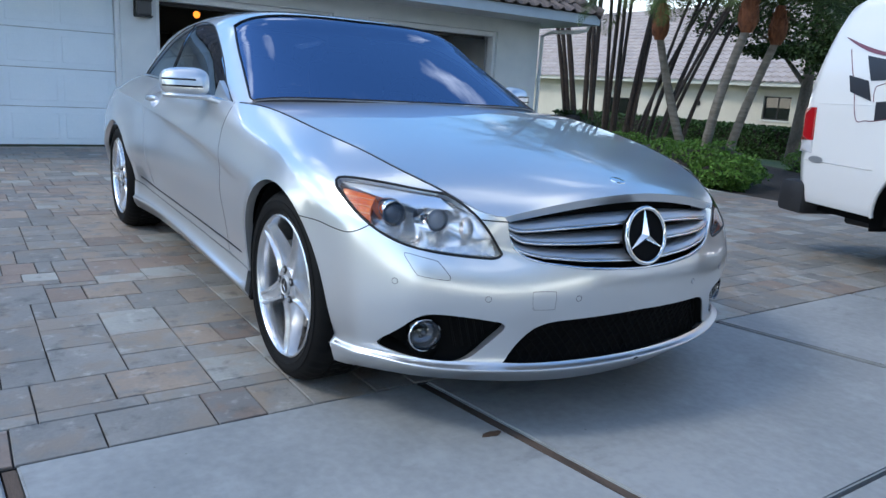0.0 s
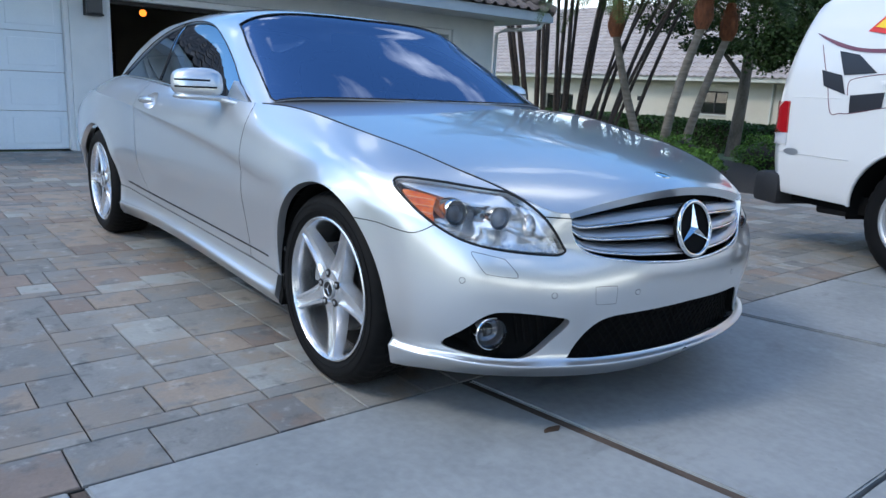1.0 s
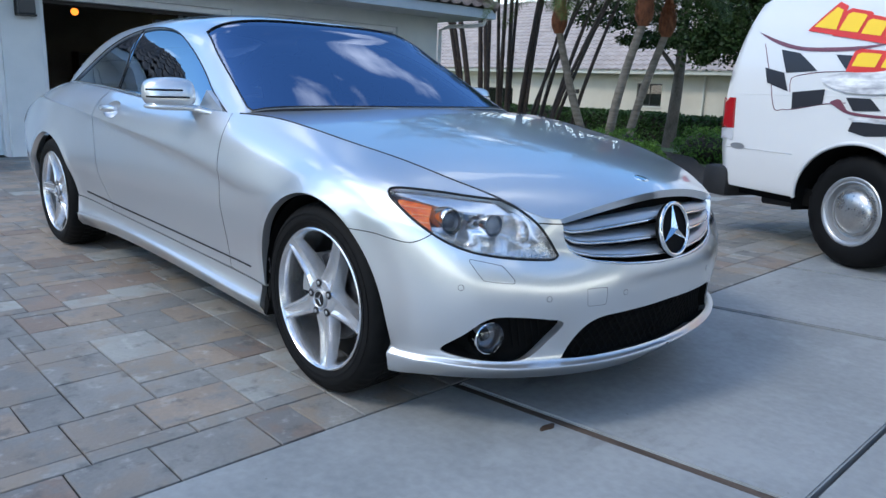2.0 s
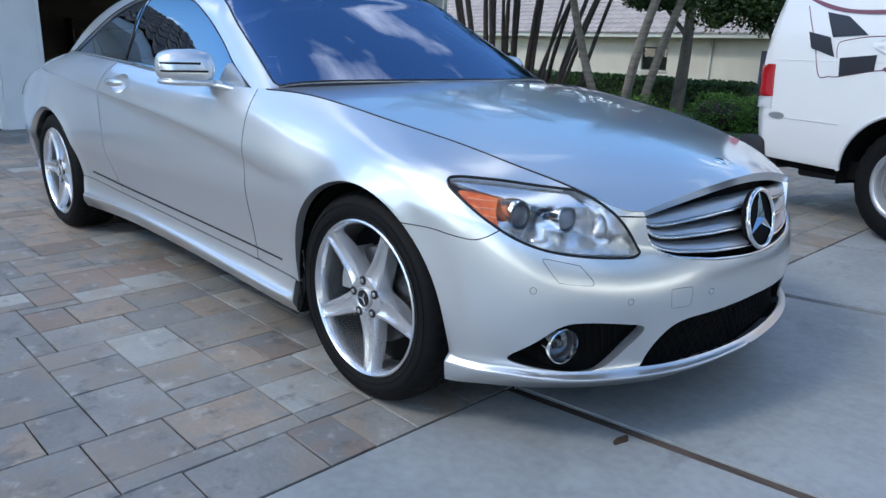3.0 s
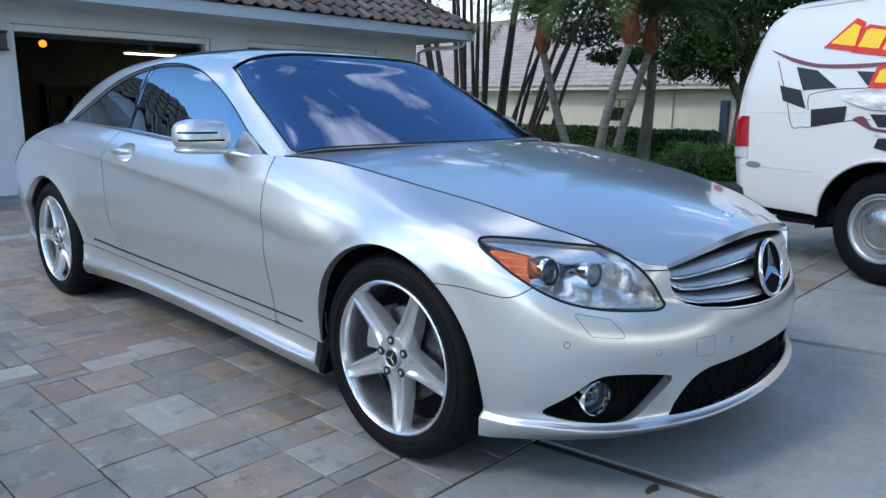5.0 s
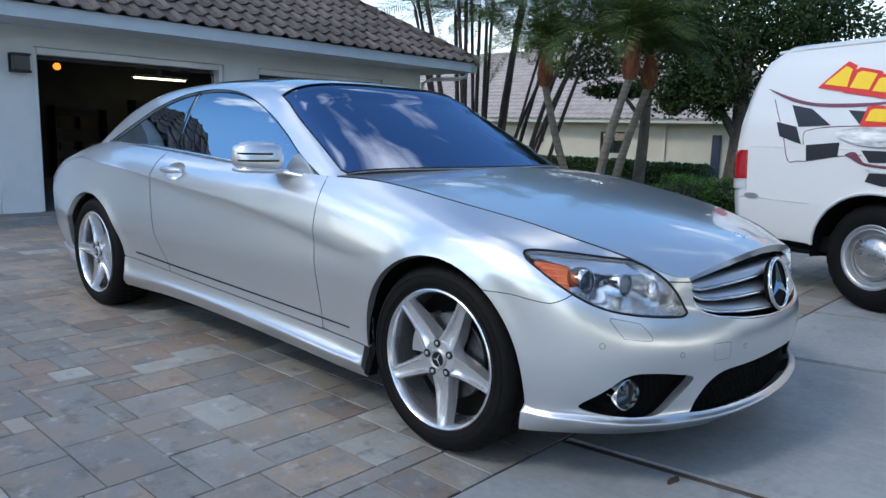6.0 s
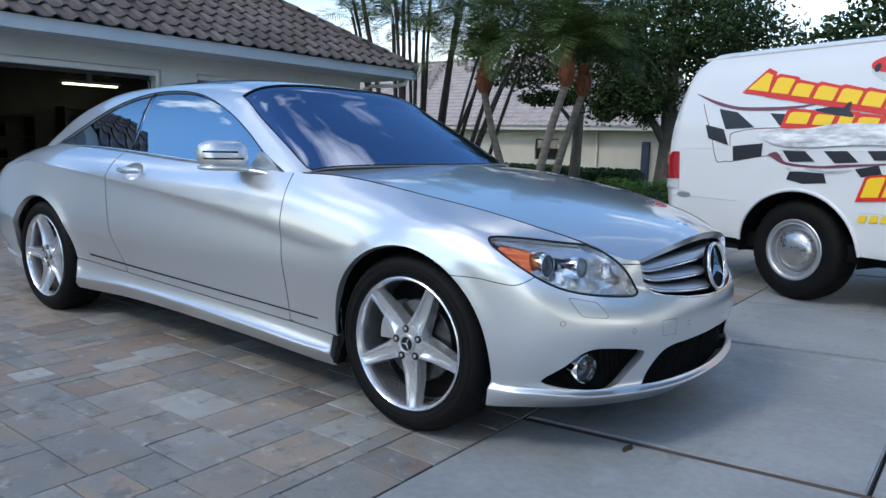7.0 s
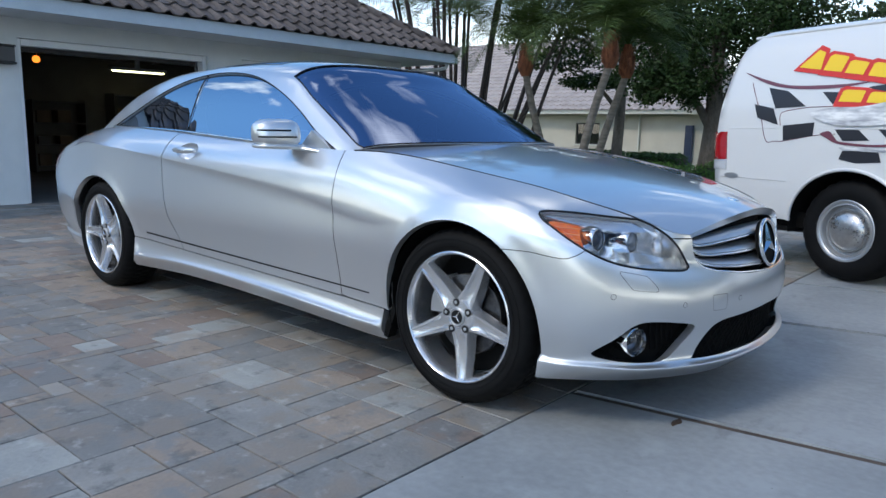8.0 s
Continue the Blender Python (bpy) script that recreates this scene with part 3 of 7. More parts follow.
sq = [(x, -1.0) for x in np.linspace(0, 1, 12)] + [(1.0, y) for y in np.linspace(-.9, .9, 12)] + [(x, 1.0) for x in np.linspace(1, 0, 12)] + [(0.0, y) for y in np.linspace(.9, -.9, 12)]
up_d = 1 if normals_at(deck, np.array([[.5, .1]]))[0, 2] > 0 else -1
sheet("boot_lid", deck, sq, (.08, .1), SILVER, coupe, depth=.02, flip=up_d)

up_b = 1 if normals_at(bonnet, np.array([[.5, .1]]))[0, 2] > 0 else -1
gap = .992
hood_edge = [(x, -gap) for x in np.linspace(.004, 1, 50)] + [(1.0, y) for y in np.linspace(-.93, .93, 24)] + [(x, gap) for x in np.linspace(1, .004, 50)] + [(.004, y) for y in np.linspace(.93, -.93, 30)]
hood = sheet("bonnet", bonnet, hood_edge, (.025, .05), SILVER, coupe, depth=.03, flip=up_b, label="long silver bonnet with sky gloss")

# ---- the coupe: glasshouse ----
up_c = 1 if normals_at(cabin, np.array([[2.0, .9]]))[0, 2] > 0 else -1
CCELL = (.035, .035)


def other(edge):
    e = np.array(edge, float).copy()
    e[:, 1] = 2 - e[:, 1]
    return e[::-1]


win_top = CAB_SIDE.line([(-.765, .948), (-.940, 1.029), (-1.10, 1.120), (-1.285, 1.210), (-1.53, 1.291), (-1.78, 1.331), (-2.06, 1.340), (-2.34, 1.311), (-2.61, 1.243), (-2.89, 1.146), (-3.235, 1.030)], 6)
win_low = CAB_SIDE.line([(-3.225, 1.025), (-2.7, 1.020), (-2.14, 1.006), (-1.45, .976), (-.775, .943)], 6)
side_hole = np.vstack([win_top, win_low[1:]])
ws_side = CAB_TOP.line([(-.672, -.772), (-.87, -.732), (-1.08, -.690), (-1.282, -.642)], 8)
ws_top = CAB_TOP.line([(-1.282, -.642), (-1.245, -.45), (-1.205, -.2), (-1.19, 0)], 6)
ws_low = np.vstack([[(.450, w) for w in np.linspace(1.0, ws_side[0][1] + .02, 20)], [ws_side[0]]])
ws_hole = np.vstack([ws_side, ws_top[1:-1], other(ws_top)[:-1], other(ws_side), other(ws_low)[1:-1], ws_low[:-1]])
rw_side = CAB_TOP.line([(-2.70, -.50), (-3.0, -.54), (-3.35, -.57)], 6)
rw_hole = np.vstack([rw_side, straight(rw_side[-1], other(rw_side)[0], 14)[1:-1], other(rw_side), straight(other(rw_side)[-1], rw_side[0], 14)[1:-1]])
a_lo, a_hi = .445, 3.7
shell = np.vstack([[(a, 0.0) for a in np.linspace(.60, a_hi, 60)], [(a_hi, w) for w in np.linspace(.05, 1.95, 24)], [(a, 2.0) for a in np.linspace(a_hi, .60, 60)], other(ws_low)[1:-1] - (.008, 0), ws_low[:-1] - (.008, 0)])
roof = sheet("roof", cabin, shell, CCELL, SILVER, coupe, [side_hole, other(side_hole), ws_hole, rw_hole], .025, up_c, label="silver roof with its pillars")
sheet("windscreen", cabin, ws_hole, CCELL, SCREEN, coupe, depth=.005, flip=up_c, offset=-.004, label="raked tinted windscreen")
sheet("rear_window", cabin, rw_hole, CCELL, GLASS, coupe, depth=.005, flip=up_c, offset=-.004)
sun_low, sun_high = 1.47, 2.12
sun_edge = [(a, .62) for a in np.linspace(sun_low + .05, sun_high, 10)] + [(sun_high, w) for w in np.linspace(.66, 1.34, 14)] + [(a, 1.38) for a in np.linspace(sun_high, sun_low + .05, 10)] + [(sun_low + .05 * abs(w - 1) / .34, w) for w in np.linspace(1.34, .66, 14)]
sheet("sunroof", cabin, sun_edge, CCELL, GLASS, coupe, depth=.0, flip=up_c, offset=.0025, rim=False, label="dark glass sunroof")
wt = win_top
kb = int(np.argmin(np.abs(wt[:, 0] - 2.165)))
kl = int(np.argmin(np.abs(win_low[:, 0] - 2.112)))
front_pane = np.vstack([wt[:kb + 1], win_low[kl:]])
rear_pane = np.vstack([wt[kb:], win_low[:kl + 1]])
for mir in (False, True):
    sheet("door_window", cabin, front_pane, CCELL, GLASS, coupe, depth=.004, flip=up_c, offset=-.010, mirror=mir)
    sheet("quarter_window", cabin, rear_pane, CCELL, GLASS, coupe, depth=.004, flip=up_c, offset=-.010, mirror=mir)
    sgn = -1 if mir else 1
    flip_y = np.array((1, sgn, 1))
    bm = bmesh.new()
    tube(bm, cabin(win_low[:, 0], win_low[:, 1]) * flip_y + (0, -.006 * sgn, .002), .0095, 8)
    part("waist_trim", bm, CHROME, coupe, "bright chrome waist moulding", 60)
    bm = bmesh.new()
    tube(bm, cabin(wt[:, 0], wt[:, 1]) * flip_y, .0032, 8)
    part("window_seal", bm, BLACK, coupe, "black window seal", 60)
    bm = bmesh.new()
    seam_line = [cabin(*(wt[kb] + (win_low[kl] - wt[kb]) * t)) * flip_y for t in np.linspace(0, 1, 8)]
    tube(bm, [p + (0, .006 * sgn, 0) for p in seam_line], .0035, 8)
    part("pane_seal", bm, BLACK, coupe, "black seal between the panes", 60)
bm = bmesh.new()
tube(bm, cabin(ws_hole[:, 0], ws_hole[:, 1]), .0038, 8, closed=True)
part("windscreen_seal", bm, BLACK, coupe, "black windscreen seal", 60)
bm = bmesh.new()
cowl_pts = cabin(ws_low[:, 0], ws_low[:, 1])
cowl_all = [*cowl_pts[::-1], *[p * (1, -1, 1) for p in cowl_pts[1:]]]
for (p, q) in zip(cowl_all, cowl_all[1:]):
    f = [bm.verts.new(v) for v in (p + (0, 0, -.004), q + (0, 0, -.004), q + (.05, 0, -.03), p + (.05, 0, -.03))]
    bm.faces.new(f)
part("cowl", bm, BLACK, coupe, "black cowl below the windscreen")

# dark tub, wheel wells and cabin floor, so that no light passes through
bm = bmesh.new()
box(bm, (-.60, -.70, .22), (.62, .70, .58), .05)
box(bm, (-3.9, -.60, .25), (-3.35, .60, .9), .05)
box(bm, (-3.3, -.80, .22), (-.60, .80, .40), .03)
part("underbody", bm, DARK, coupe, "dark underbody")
bm = bmesh.new()
box(bm, (-.95, -.72, .80), (-.62, .72, .93), .05)
box(bm, (-1.10, .16, .90), (-.80, .62, .985), .04)
part("dashboard", bm, SEAT, coupe, "dark dashboard")
for y in (-.37, .37):
    bm = bmesh.new()
    box(bm, (-2.02, y - .25, .42), (-1.45, y + .25, .62), .06)
    box(bm, (-.07, -.25, 0), (.07, .25, .62), .06, pose(-1.98, y, .58, 0, -14, 0))
    part("seat", bm, SEAT, coupe, "dark leather front seat", 50)
    bm = bmesh.new()
    box(bm, (-.055, -.13, 0), (.055, .13, .19), .045, pose(-2.145, y, 1.06, 0, -10, 0))
    part("headrest", bm, SEAT, coupe, "padded headrest", 50)
bm = bmesh.new()
box(bm, (-2.95, -.6, .45), (-2.6, .6, .95), .08)
part("rear_seat", bm, SEAT, coupe, "dark rear bench", 50)
bm = bmesh.new()
lathe_m = pose(-1.22, .37, .93, 0, 66, 0)
pts = [lathe_m @ Vector((.185 * math.cos(t), .185 * math.sin(t), 0)) for t in np.linspace(0, 2 * math.pi, 33)[:-1]]
tube(bm, pts, .016, 8, closed=True)
for t in (0.3, 2.84, 4.71):
    tube(bm, [lathe_m @ Vector((.04 * math.cos(t), .04 * math.sin(t), -.01)), lathe_m @ Vector((.18 * math.cos(t), .18 * math.sin(t), 0))], .014, 6)
part("steering_wheel", bm, SEAT, coupe, "dark steering wheel", 60)
bm = bmesh.new()
box(bm, (-1.33, -.12, 1.24), (-1.30, .12, 1.30), .012)
part("inside_mirror", bm, BLACK, coupe, "black inside mirror")

# ---- the coupe: lamps, grille, intakes ----
hl_outline = np.vstack([hl_low[:-1], hl_top[:-1], hl_back[:-1]])


def inset(edge, k):
    """An outline drawn in towards its middle."""
    e = np.array(edge, float)
    return e + (e.mean(0) - e) * k


def on_front(y, z, off=0.0, mir=False):
    q = FRONT(y, z)
    n = normals_at(flank, q[None])[0] * FLIP
    p = flank(*q) + n * off
    return Vector(p * (1, -1, 1) if mir else p), Vector(n * (1, -1, 1) if mir else n)


amber_edge = FRONT.line([(-.8385, .752), (-.806, .746), (-.776, .736), (-.780, .730), (-.802, .700), (-.812, .672), (-.818, .675), (-.832, .697), (-.844, .735)], 3, True)
brow_edge = np.vstack([hl_back[2:-4], FRONT.line([(-.826, .764), (-.775, .743), (-.703, .724), (-.650, .718), (-.598, .716)], 5)])
jewel_edge = FRONT.line([(-.700, .610), (-.62, .598), (-.53, .590), (-.507, .592), (-.512, .612), (-.530, .632), (-.56, .622), (-.63, .614)], 4, True)
INTO = np.array((-.93, .30, -.06))
for mir in (False, True):
    flip_y = np.array((1, -1 if mir else 1, 1))
    uv = hl_outline
    nn = normals_at(flank, uv) * FLIP
    rim_p = flank(uv[:, 0], uv[:, 1])
    mid_p = rim_p.mean(0)
    # the bowl: drawn in from the rim in one smooth sweep
    bm = bmesh.new()
    rows = []
    for shrink, deep in ((1.0, .004), (.985, .022), (.95, .040), (.88, .056), (.72, .068), (.5, .074), (.25, .076), (.01, .077)):
        rows.append([bm.verts.new(p) for p in (mid_p + (rim_p - mid_p) * shrink + INTO * deep) * flip_y])
    for p, q in zip(rows, rows[1:]):
        for i in range(len(p)):
            j = (i + 1) % len(p)
            bm.faces.new((p[i], p[j], q[j], q[i]))
    bmesh.ops.recalc_face_normals(bm, faces=bm.faces[:])
    lamp = part("headlamp", bm, LAMPBOWL, coupe, "clear headlamp with twin projectors and an amber corner", 80)
    sheet("amber_reflector", flank, amber_edge, (.05, .06), AMBER, lamp, depth=.02, flip=FLIP, mirror=mir, offset=-.010, label="amber corner reflector")
    for z_r, y_a, y_b in ((.734, -.838, -.785), (.713, -.836, -.797), (.693, -.830, -.806)):
        bm = bmesh.new()
        tube(bm, [on_front(y, z_r - .12 * (y - y_a), -.0085, mir)[0] for y in np.linspace(y_a, y_b, 6)], .0016, 5)
        part("amber_rib", bm, LENS_RIB, lamp, "pale moulded rib across the amber reflector", 60)
    sheet("lamp_brow", flank, brow_edge, (.05, .06), LAMPBOWL, lamp, depth=.012, flip=FLIP, mirror=mir, offset=-.012, label="bright strip along the lamp's upper edge")
    sheet("lamp_apron", flank, jewel_edge, (.05, .06), JEWEL, lamp, depth=.02, flip=FLIP, mirror=mir, offset=-.016, label="faceted bright apron")
    for (x, y, z, r, lens_m, words) in ((.498, -.733, .684, .0335, PROJ, "dark glass projector lens"), (.571, -.622, .674, .032, PROJ_PALE, "pale glass projector lens")):
        c = Vector((x, y if not mir else -y, z))
        fwd = Vector((.995, -.06 if not mir else .06, .04)).normalized()
        to = Matrix.Translation(c) @ fwd.to_track_quat("Z", "Y").to_matrix().to_4x4()
        bm = bmesh.new()
        lathe(bm, [(r * 1.55, -.06), (r * 1.42, -.02), (r * 1.28, .003), (r * 1.2, .008), (r * 1.1, .008), (r * 1.03, .002), (r * 1.0, -.02)], 32, "z")
        bmesh.ops.transform(bm, matrix=to, verts=bm.verts)
        part("projector_ring", bm, CHROME, lamp, "bright projector ring", 40)
        bm = bmesh.new()
        lathe(bm, [(r * 1.02, -.012), (r * .95, .0), (r * .75, .009), (r * .4, .015), (.0005, .017)], 32, "z")
        bmesh.ops.transform(bm, matrix=to, verts=bm.verts)
        part("projector_lens", bm, lens_m, lamp, words, 60)
    # cut-glass pilot lamp towards the grille
    c, n = on_front(-.580, .668, -.030, mir)
    bm = bmesh.new()
    bmesh.ops.create_icosphere(bm, subdivisions=2, radius=.030)
    for v in bm.verts:
        v.co = (v.co.x * .75, v.co.y * 1.25, v.co.z * .6)
    bmesh.ops.transform(bm, matrix=Matrix.Translation(c) @ n.to_track_quat("Z", "Y").to_matrix().to_4x4(), verts=bm.verts)
    part("pilot_lamp", bm, JEWEL, lamp, "faceted clear pilot lamp")
    sheet("lamp_lens", flank, hl_outline, (.06, .08), LENS, lamp, depth=.0, flip=FLIP, mirror=mir, offset=-.001, rim=False, label="clear moulded lens").visible_shadow = False
    bm = bmesh.new()
    tube(bm, (rim_p - nn * .0015) * flip_y, .0042, 8, closed=True)
    part("lamp_gasket", bm, BLACK, lamp, "black rubber gasket", 60)
    # fog lamp in its dark scoop
    scoop = sheet("fog_scoop", flank, fog_hole, (.06, .08), DARK, coupe, depth=.0, flip=FLIP, mirror=mir, offset=-.055, rim=False, label="black scoop round the fog lamp")
    bm = bmesh.new()
    fn = normals_at(flank, fog_hole) * FLIP
    va = [bm.verts.new(p) for p in (flank(fog_hole[:, 0], fog_hole[:, 1]) - fn * .004) * flip_y]
    vb = [bm.verts.new(p) for p in (flank(fog_hole[:, 0], fog_hole[:, 1]) - fn * .056) * flip_y]
    for i in range(len(va)):
        j = (i + 1) % len(va)
        bm.faces.new((va[i], va[j], vb[j], vb[i]))
    part("scoop_wall", bm, DARK, scoop, smooth=60)
    for k in range(5):
        bm = bmesh.new()
        pts = [on_front(-.64 + .022 * k + .03 * t, .39 - .10 * t, -.048, mir)[0] for t in np.linspace(0, 1, 5)]
        tube(bm, pts, .0035, 5)
        part("scoop_rib", bm, DARK, scoop, smooth=60)
    c, n = on_front(-.700, .337, -.018, mir)
    fwd = Vector((.95, -.28 if not mir else .28, 0)).normalized()
    to = Matrix.Translation(c) @ fwd.to_track_quat("Z", "Y").to_matrix().to_4x4()
    bm = bmesh.new()
    lathe(bm, [(.050, -.04), (.052, .0), (.0505, .011), (.0478, .013), (.0468, .006), (.046, -.01)], 36, "z")
    bmesh.ops.transform(bm, matrix=to, verts=bm.verts)
    part("fog_ring", bm, CHROME, scoop, "chrome fog lamp ring", 40)
    bm = bmesh.new()
    lathe(bm, [(.0468, -.008), (.036, -.024), (.014, -.032), (.0005, -.033)], 36, "z")
    bmesh.ops.transform(bm, matrix=to, verts=bm.verts)
    part("fog_bowl", bm, FOGBOWL, scoop, "grey fog lamp bowl", 60)
    bm = bmesh.new()
    lathe(bm, [(.0472, .002), (.034, .010), (.015, .014), (.0005, .015)], 36, "z")
    bmesh.ops.transform(bm, matrix=to, verts=bm.verts)
    part("fog_lens", bm, LENS, scoop, "clear fog lamp lens", 60).visible_shadow = False
    bm = bmesh.new()
    lathe(bm, [(.013, -.03), (.013, -.006), (.008, .0), (.0005, .001)], 16, "z")
    bmesh.ops.transform(bm, matrix=to, verts=bm.verts)
    part("fog_bulb", bm, PROJ, scoop, "dark bulb shield", 60)

# centre intake with its honeycomb
sheet("intake", flank, intake, (.06, .08), DARK, coupe, depth=.0, flip=FLIP, offset=-.05, rim=False, both=True, label="dark lower air intake")
bm = bmesh.new()
inn = normals_at(flank, intake) * FLIP
for sg in (1, -1):
    va = [bm.verts.new(p * (1, sg, 1)) for p in flank(intake[:, 0], intake[:, 1]) - inn * .004]
    vb = [bm.verts.new(p * (1, sg, 1)) for p in flank(intake[:, 0], intake[:, 1]) - inn * .052]
    for i in range(len(va) - 1):
        bm.faces.new((va[i], va[i + 1], vb[i + 1], vb[i]))
part("intake_wall", bm, DARK, coupe, smooth=60)
bm = bmesh.new()
for sg in (-1, 1):
    for k in range(-14, 30):
        pts = []
        for z in np.linspace(.256, .398, 6):
            y = -.47 + .0345 * k + sg * (z - .256) * .95
            lim = .462 if z < .30 else .462 - (z - .30) * .72
            if abs(y) < lim:
                pts.append(on_front(-abs(y), z, -.030, y > 0)[0])
        if len(pts) > 1:
            tube(bm, pts, .0026, 4)
tagged(part("honeycomb", bm, DARK, coupe, "black honeycomb intake mesh", 60), kind="stuff")

# radiator grille
def grille_z(y, f):
    low = np.interp(abs(y), [0, .1, .25, .375, .428, .458, .472, .476], [.538, .540, .550, .567, .583, .610, .650, .688])
    top = .752 - .062 * (abs(y) / .485) ** 2.3
    return low + (top - low) * f


def grille_at(y, z, off=0.0):
    """A place in the grille's bowed plane; off is out of it."""
    return (.856 - .38 * y * y - .54 * y ** 4 - (.33 - .17 * (y / .48) ** 2) * (z - .57) + off, y + .5 * off * y, z + .2 * off)


ys = np.linspace(-.478, .478, 41)
bm = bmesh.new()
back = [[bm.verts.new(grille_at(y, grille_z(y, f), -.075)) for f in (-.05, .5, 1.05)] for y in ys]
for a, b in zip(back, back[1:]):
    bm.faces.new((a[0], b[0], b[1], a[1]))
    bm.faces.new((a[1], b[1], b[2], a[2]))
grille = part("radiator_grille", bm, DARK, coupe, "dark grille with silver louvres and chrome edges")
for f in (.16, .42, .68):
    y_end = .470 if f > .5 else (.464 if f > .3 else .452)
    yy = np.linspace(-y_end, y_end, 49)
    bm = bmesh.new()
    prof = ((-.016, -.008), (-.008, .002), (-.012, .011), (-.030, .026), (-.050, .033), (-.062, .031), (-.050, .004))
    rows = [[bm.verts.new(grille_at(y, grille_z(y, f) + dz * (1 - .25 * (y / .48) ** 2), off)) for off, dz in prof] for y in yy]
    for a, b in zip(rows, rows[1:]):
        for i in range(len(prof)):
            j = (i + 1) % len(prof)
            bm.faces.new((a[i], a[j], b[j], b[i]))
    bm.faces.new(rows[0])
    bm.faces.new(rows[-1][::-1])
    bmesh.ops.recalc_face_normals(bm, faces=bm.faces[:])
    lou = part("louvre", bm, LOUVRE, grille, "silver louvre", 50)
    bm = bmesh.new()
    tube(bm, [grille_at(y, grille_z(y, f) - .006, -.010) for y in yy], .0040, 8)
    part("louvre_edge", bm, CHROME, lou, "chrome edge", 60)
bm = bmesh.new()
rim_pts = [grille_at(y, grille_z(y, .015), -.006) for y in np.linspace(-.468, .468, 60)]
tube(bm, rim_pts, .0040, 8)
part("grille_frame", bm, CHROME, grille, "thin chrome grille frame", 60)
# round badge: a ring with three arms on a black disc
badge_m = Matrix.Translation((.846, 0, .640)) @ Vector((1, 0, .20)).normalized().to_track_quat("Z", "Y").to_matrix().to_4x4()
bm = bmesh.new()
lathe(bm, [(.0005, -.006), (.086, -.006), (.088, -.02)], 48, "z")
bmesh.ops.transform(bm, matrix=badge_m, verts=bm.verts)
badge = part("badge_disc", bm, DARK, grille, "black disc of the round badge", 40)
bm = bmesh.new()
ring = [badge_m @ Vector((.088 * math.cos(t), .088 * math.sin(t), 0)) for t in np.linspace(0, 2 * math.pi, 49)[:-1]]
tube(bm, ring, .0072, 10, closed=True)
part("badge_ring", bm, CHROME, grille, "chrome badge ring", 60)
bm = bmesh.new()
upv = badge_m.to_3x3().inverted() @ Vector((0, 0, 1))
base_a = math.atan2(upv.y, upv.x)
tip = [bm.verts.new((.087 * math.cos(base_a + k * 2 * math.pi / 3), .087 * math.sin(base_a + k * 2 * math.pi / 3), .0)) for k in range(3)]
val = [bm.verts.new((.014 * math.cos(base_a + (k + .5) * 2 * math.pi / 3), .014 * math.sin(base_a + (k + .5) * 2 * math.pi / 3), -.004)) for k in range(3)]
mid = bm.verts.new((0, 0, .014))
for k in range(3):
    bm.faces.new((mid, tip[k], val[k]))
    bm.faces.new((mid, val[k], tip[(k + 1) % 3]))
bmesh.ops.recalc_face_normals(bm, faces=bm.faces[:])
bmesh.ops.transform(bm, matrix=badge_m, verts=bm.verts)
part("badge_star", bm, CHROME, grille, "chrome three-armed badge")
# corner of the bonnet between lamp and grille
corner_edge = np.vstack([hl_top[hl_top[:, 1] > FRONT(-.545, .692)[1]], along(hl_top[-1][0], 2.0, TOP, 14), straight((2.0, TOP), FRONT(-.478, .690), 4)[1:-1], straight(FRONT(-.478, .690), FRONT(-.543, .692), 8)])
for mir in (False, True):
    sheet("bonnet_corner", flank, corner_edge, (.05, .06), SILVER, hood, depth=.015, flip=FLIP, mirror=mir)
    bm = bmesh.new()
    tube(bm, [on_front(y, z, -.001, mir)[0] for y, z in zip(np.linspace(-.544, -.474, 8), np.linspace(.691, .6885, 8))], .0022, 6)
    part("nose_seam", bm, BLACK, hood, "dark seam under the bonnet corner", 60)
# small flat badge on the bonnet
hp, hn = bonnet(np.array(.10), np.array(0.0)), normals_at(bonnet, np.array([[.10, .001]]))[0] * up_b
bm = bmesh.new()
lathe(bm, [(.0005, .003), (.022, .003), (.0255, .002), (.027, -.002)], 28, "z")
bmesh.ops.transform(bm, matrix=Matrix.Translation(hp) @ Vector(hn).to_track_quat("Z", "Y").to_matrix().to_4x4(), verts=bm.verts)
part("bonnet_badge", bm, CHROME, hood, "small round badge on the bonnet", 40)

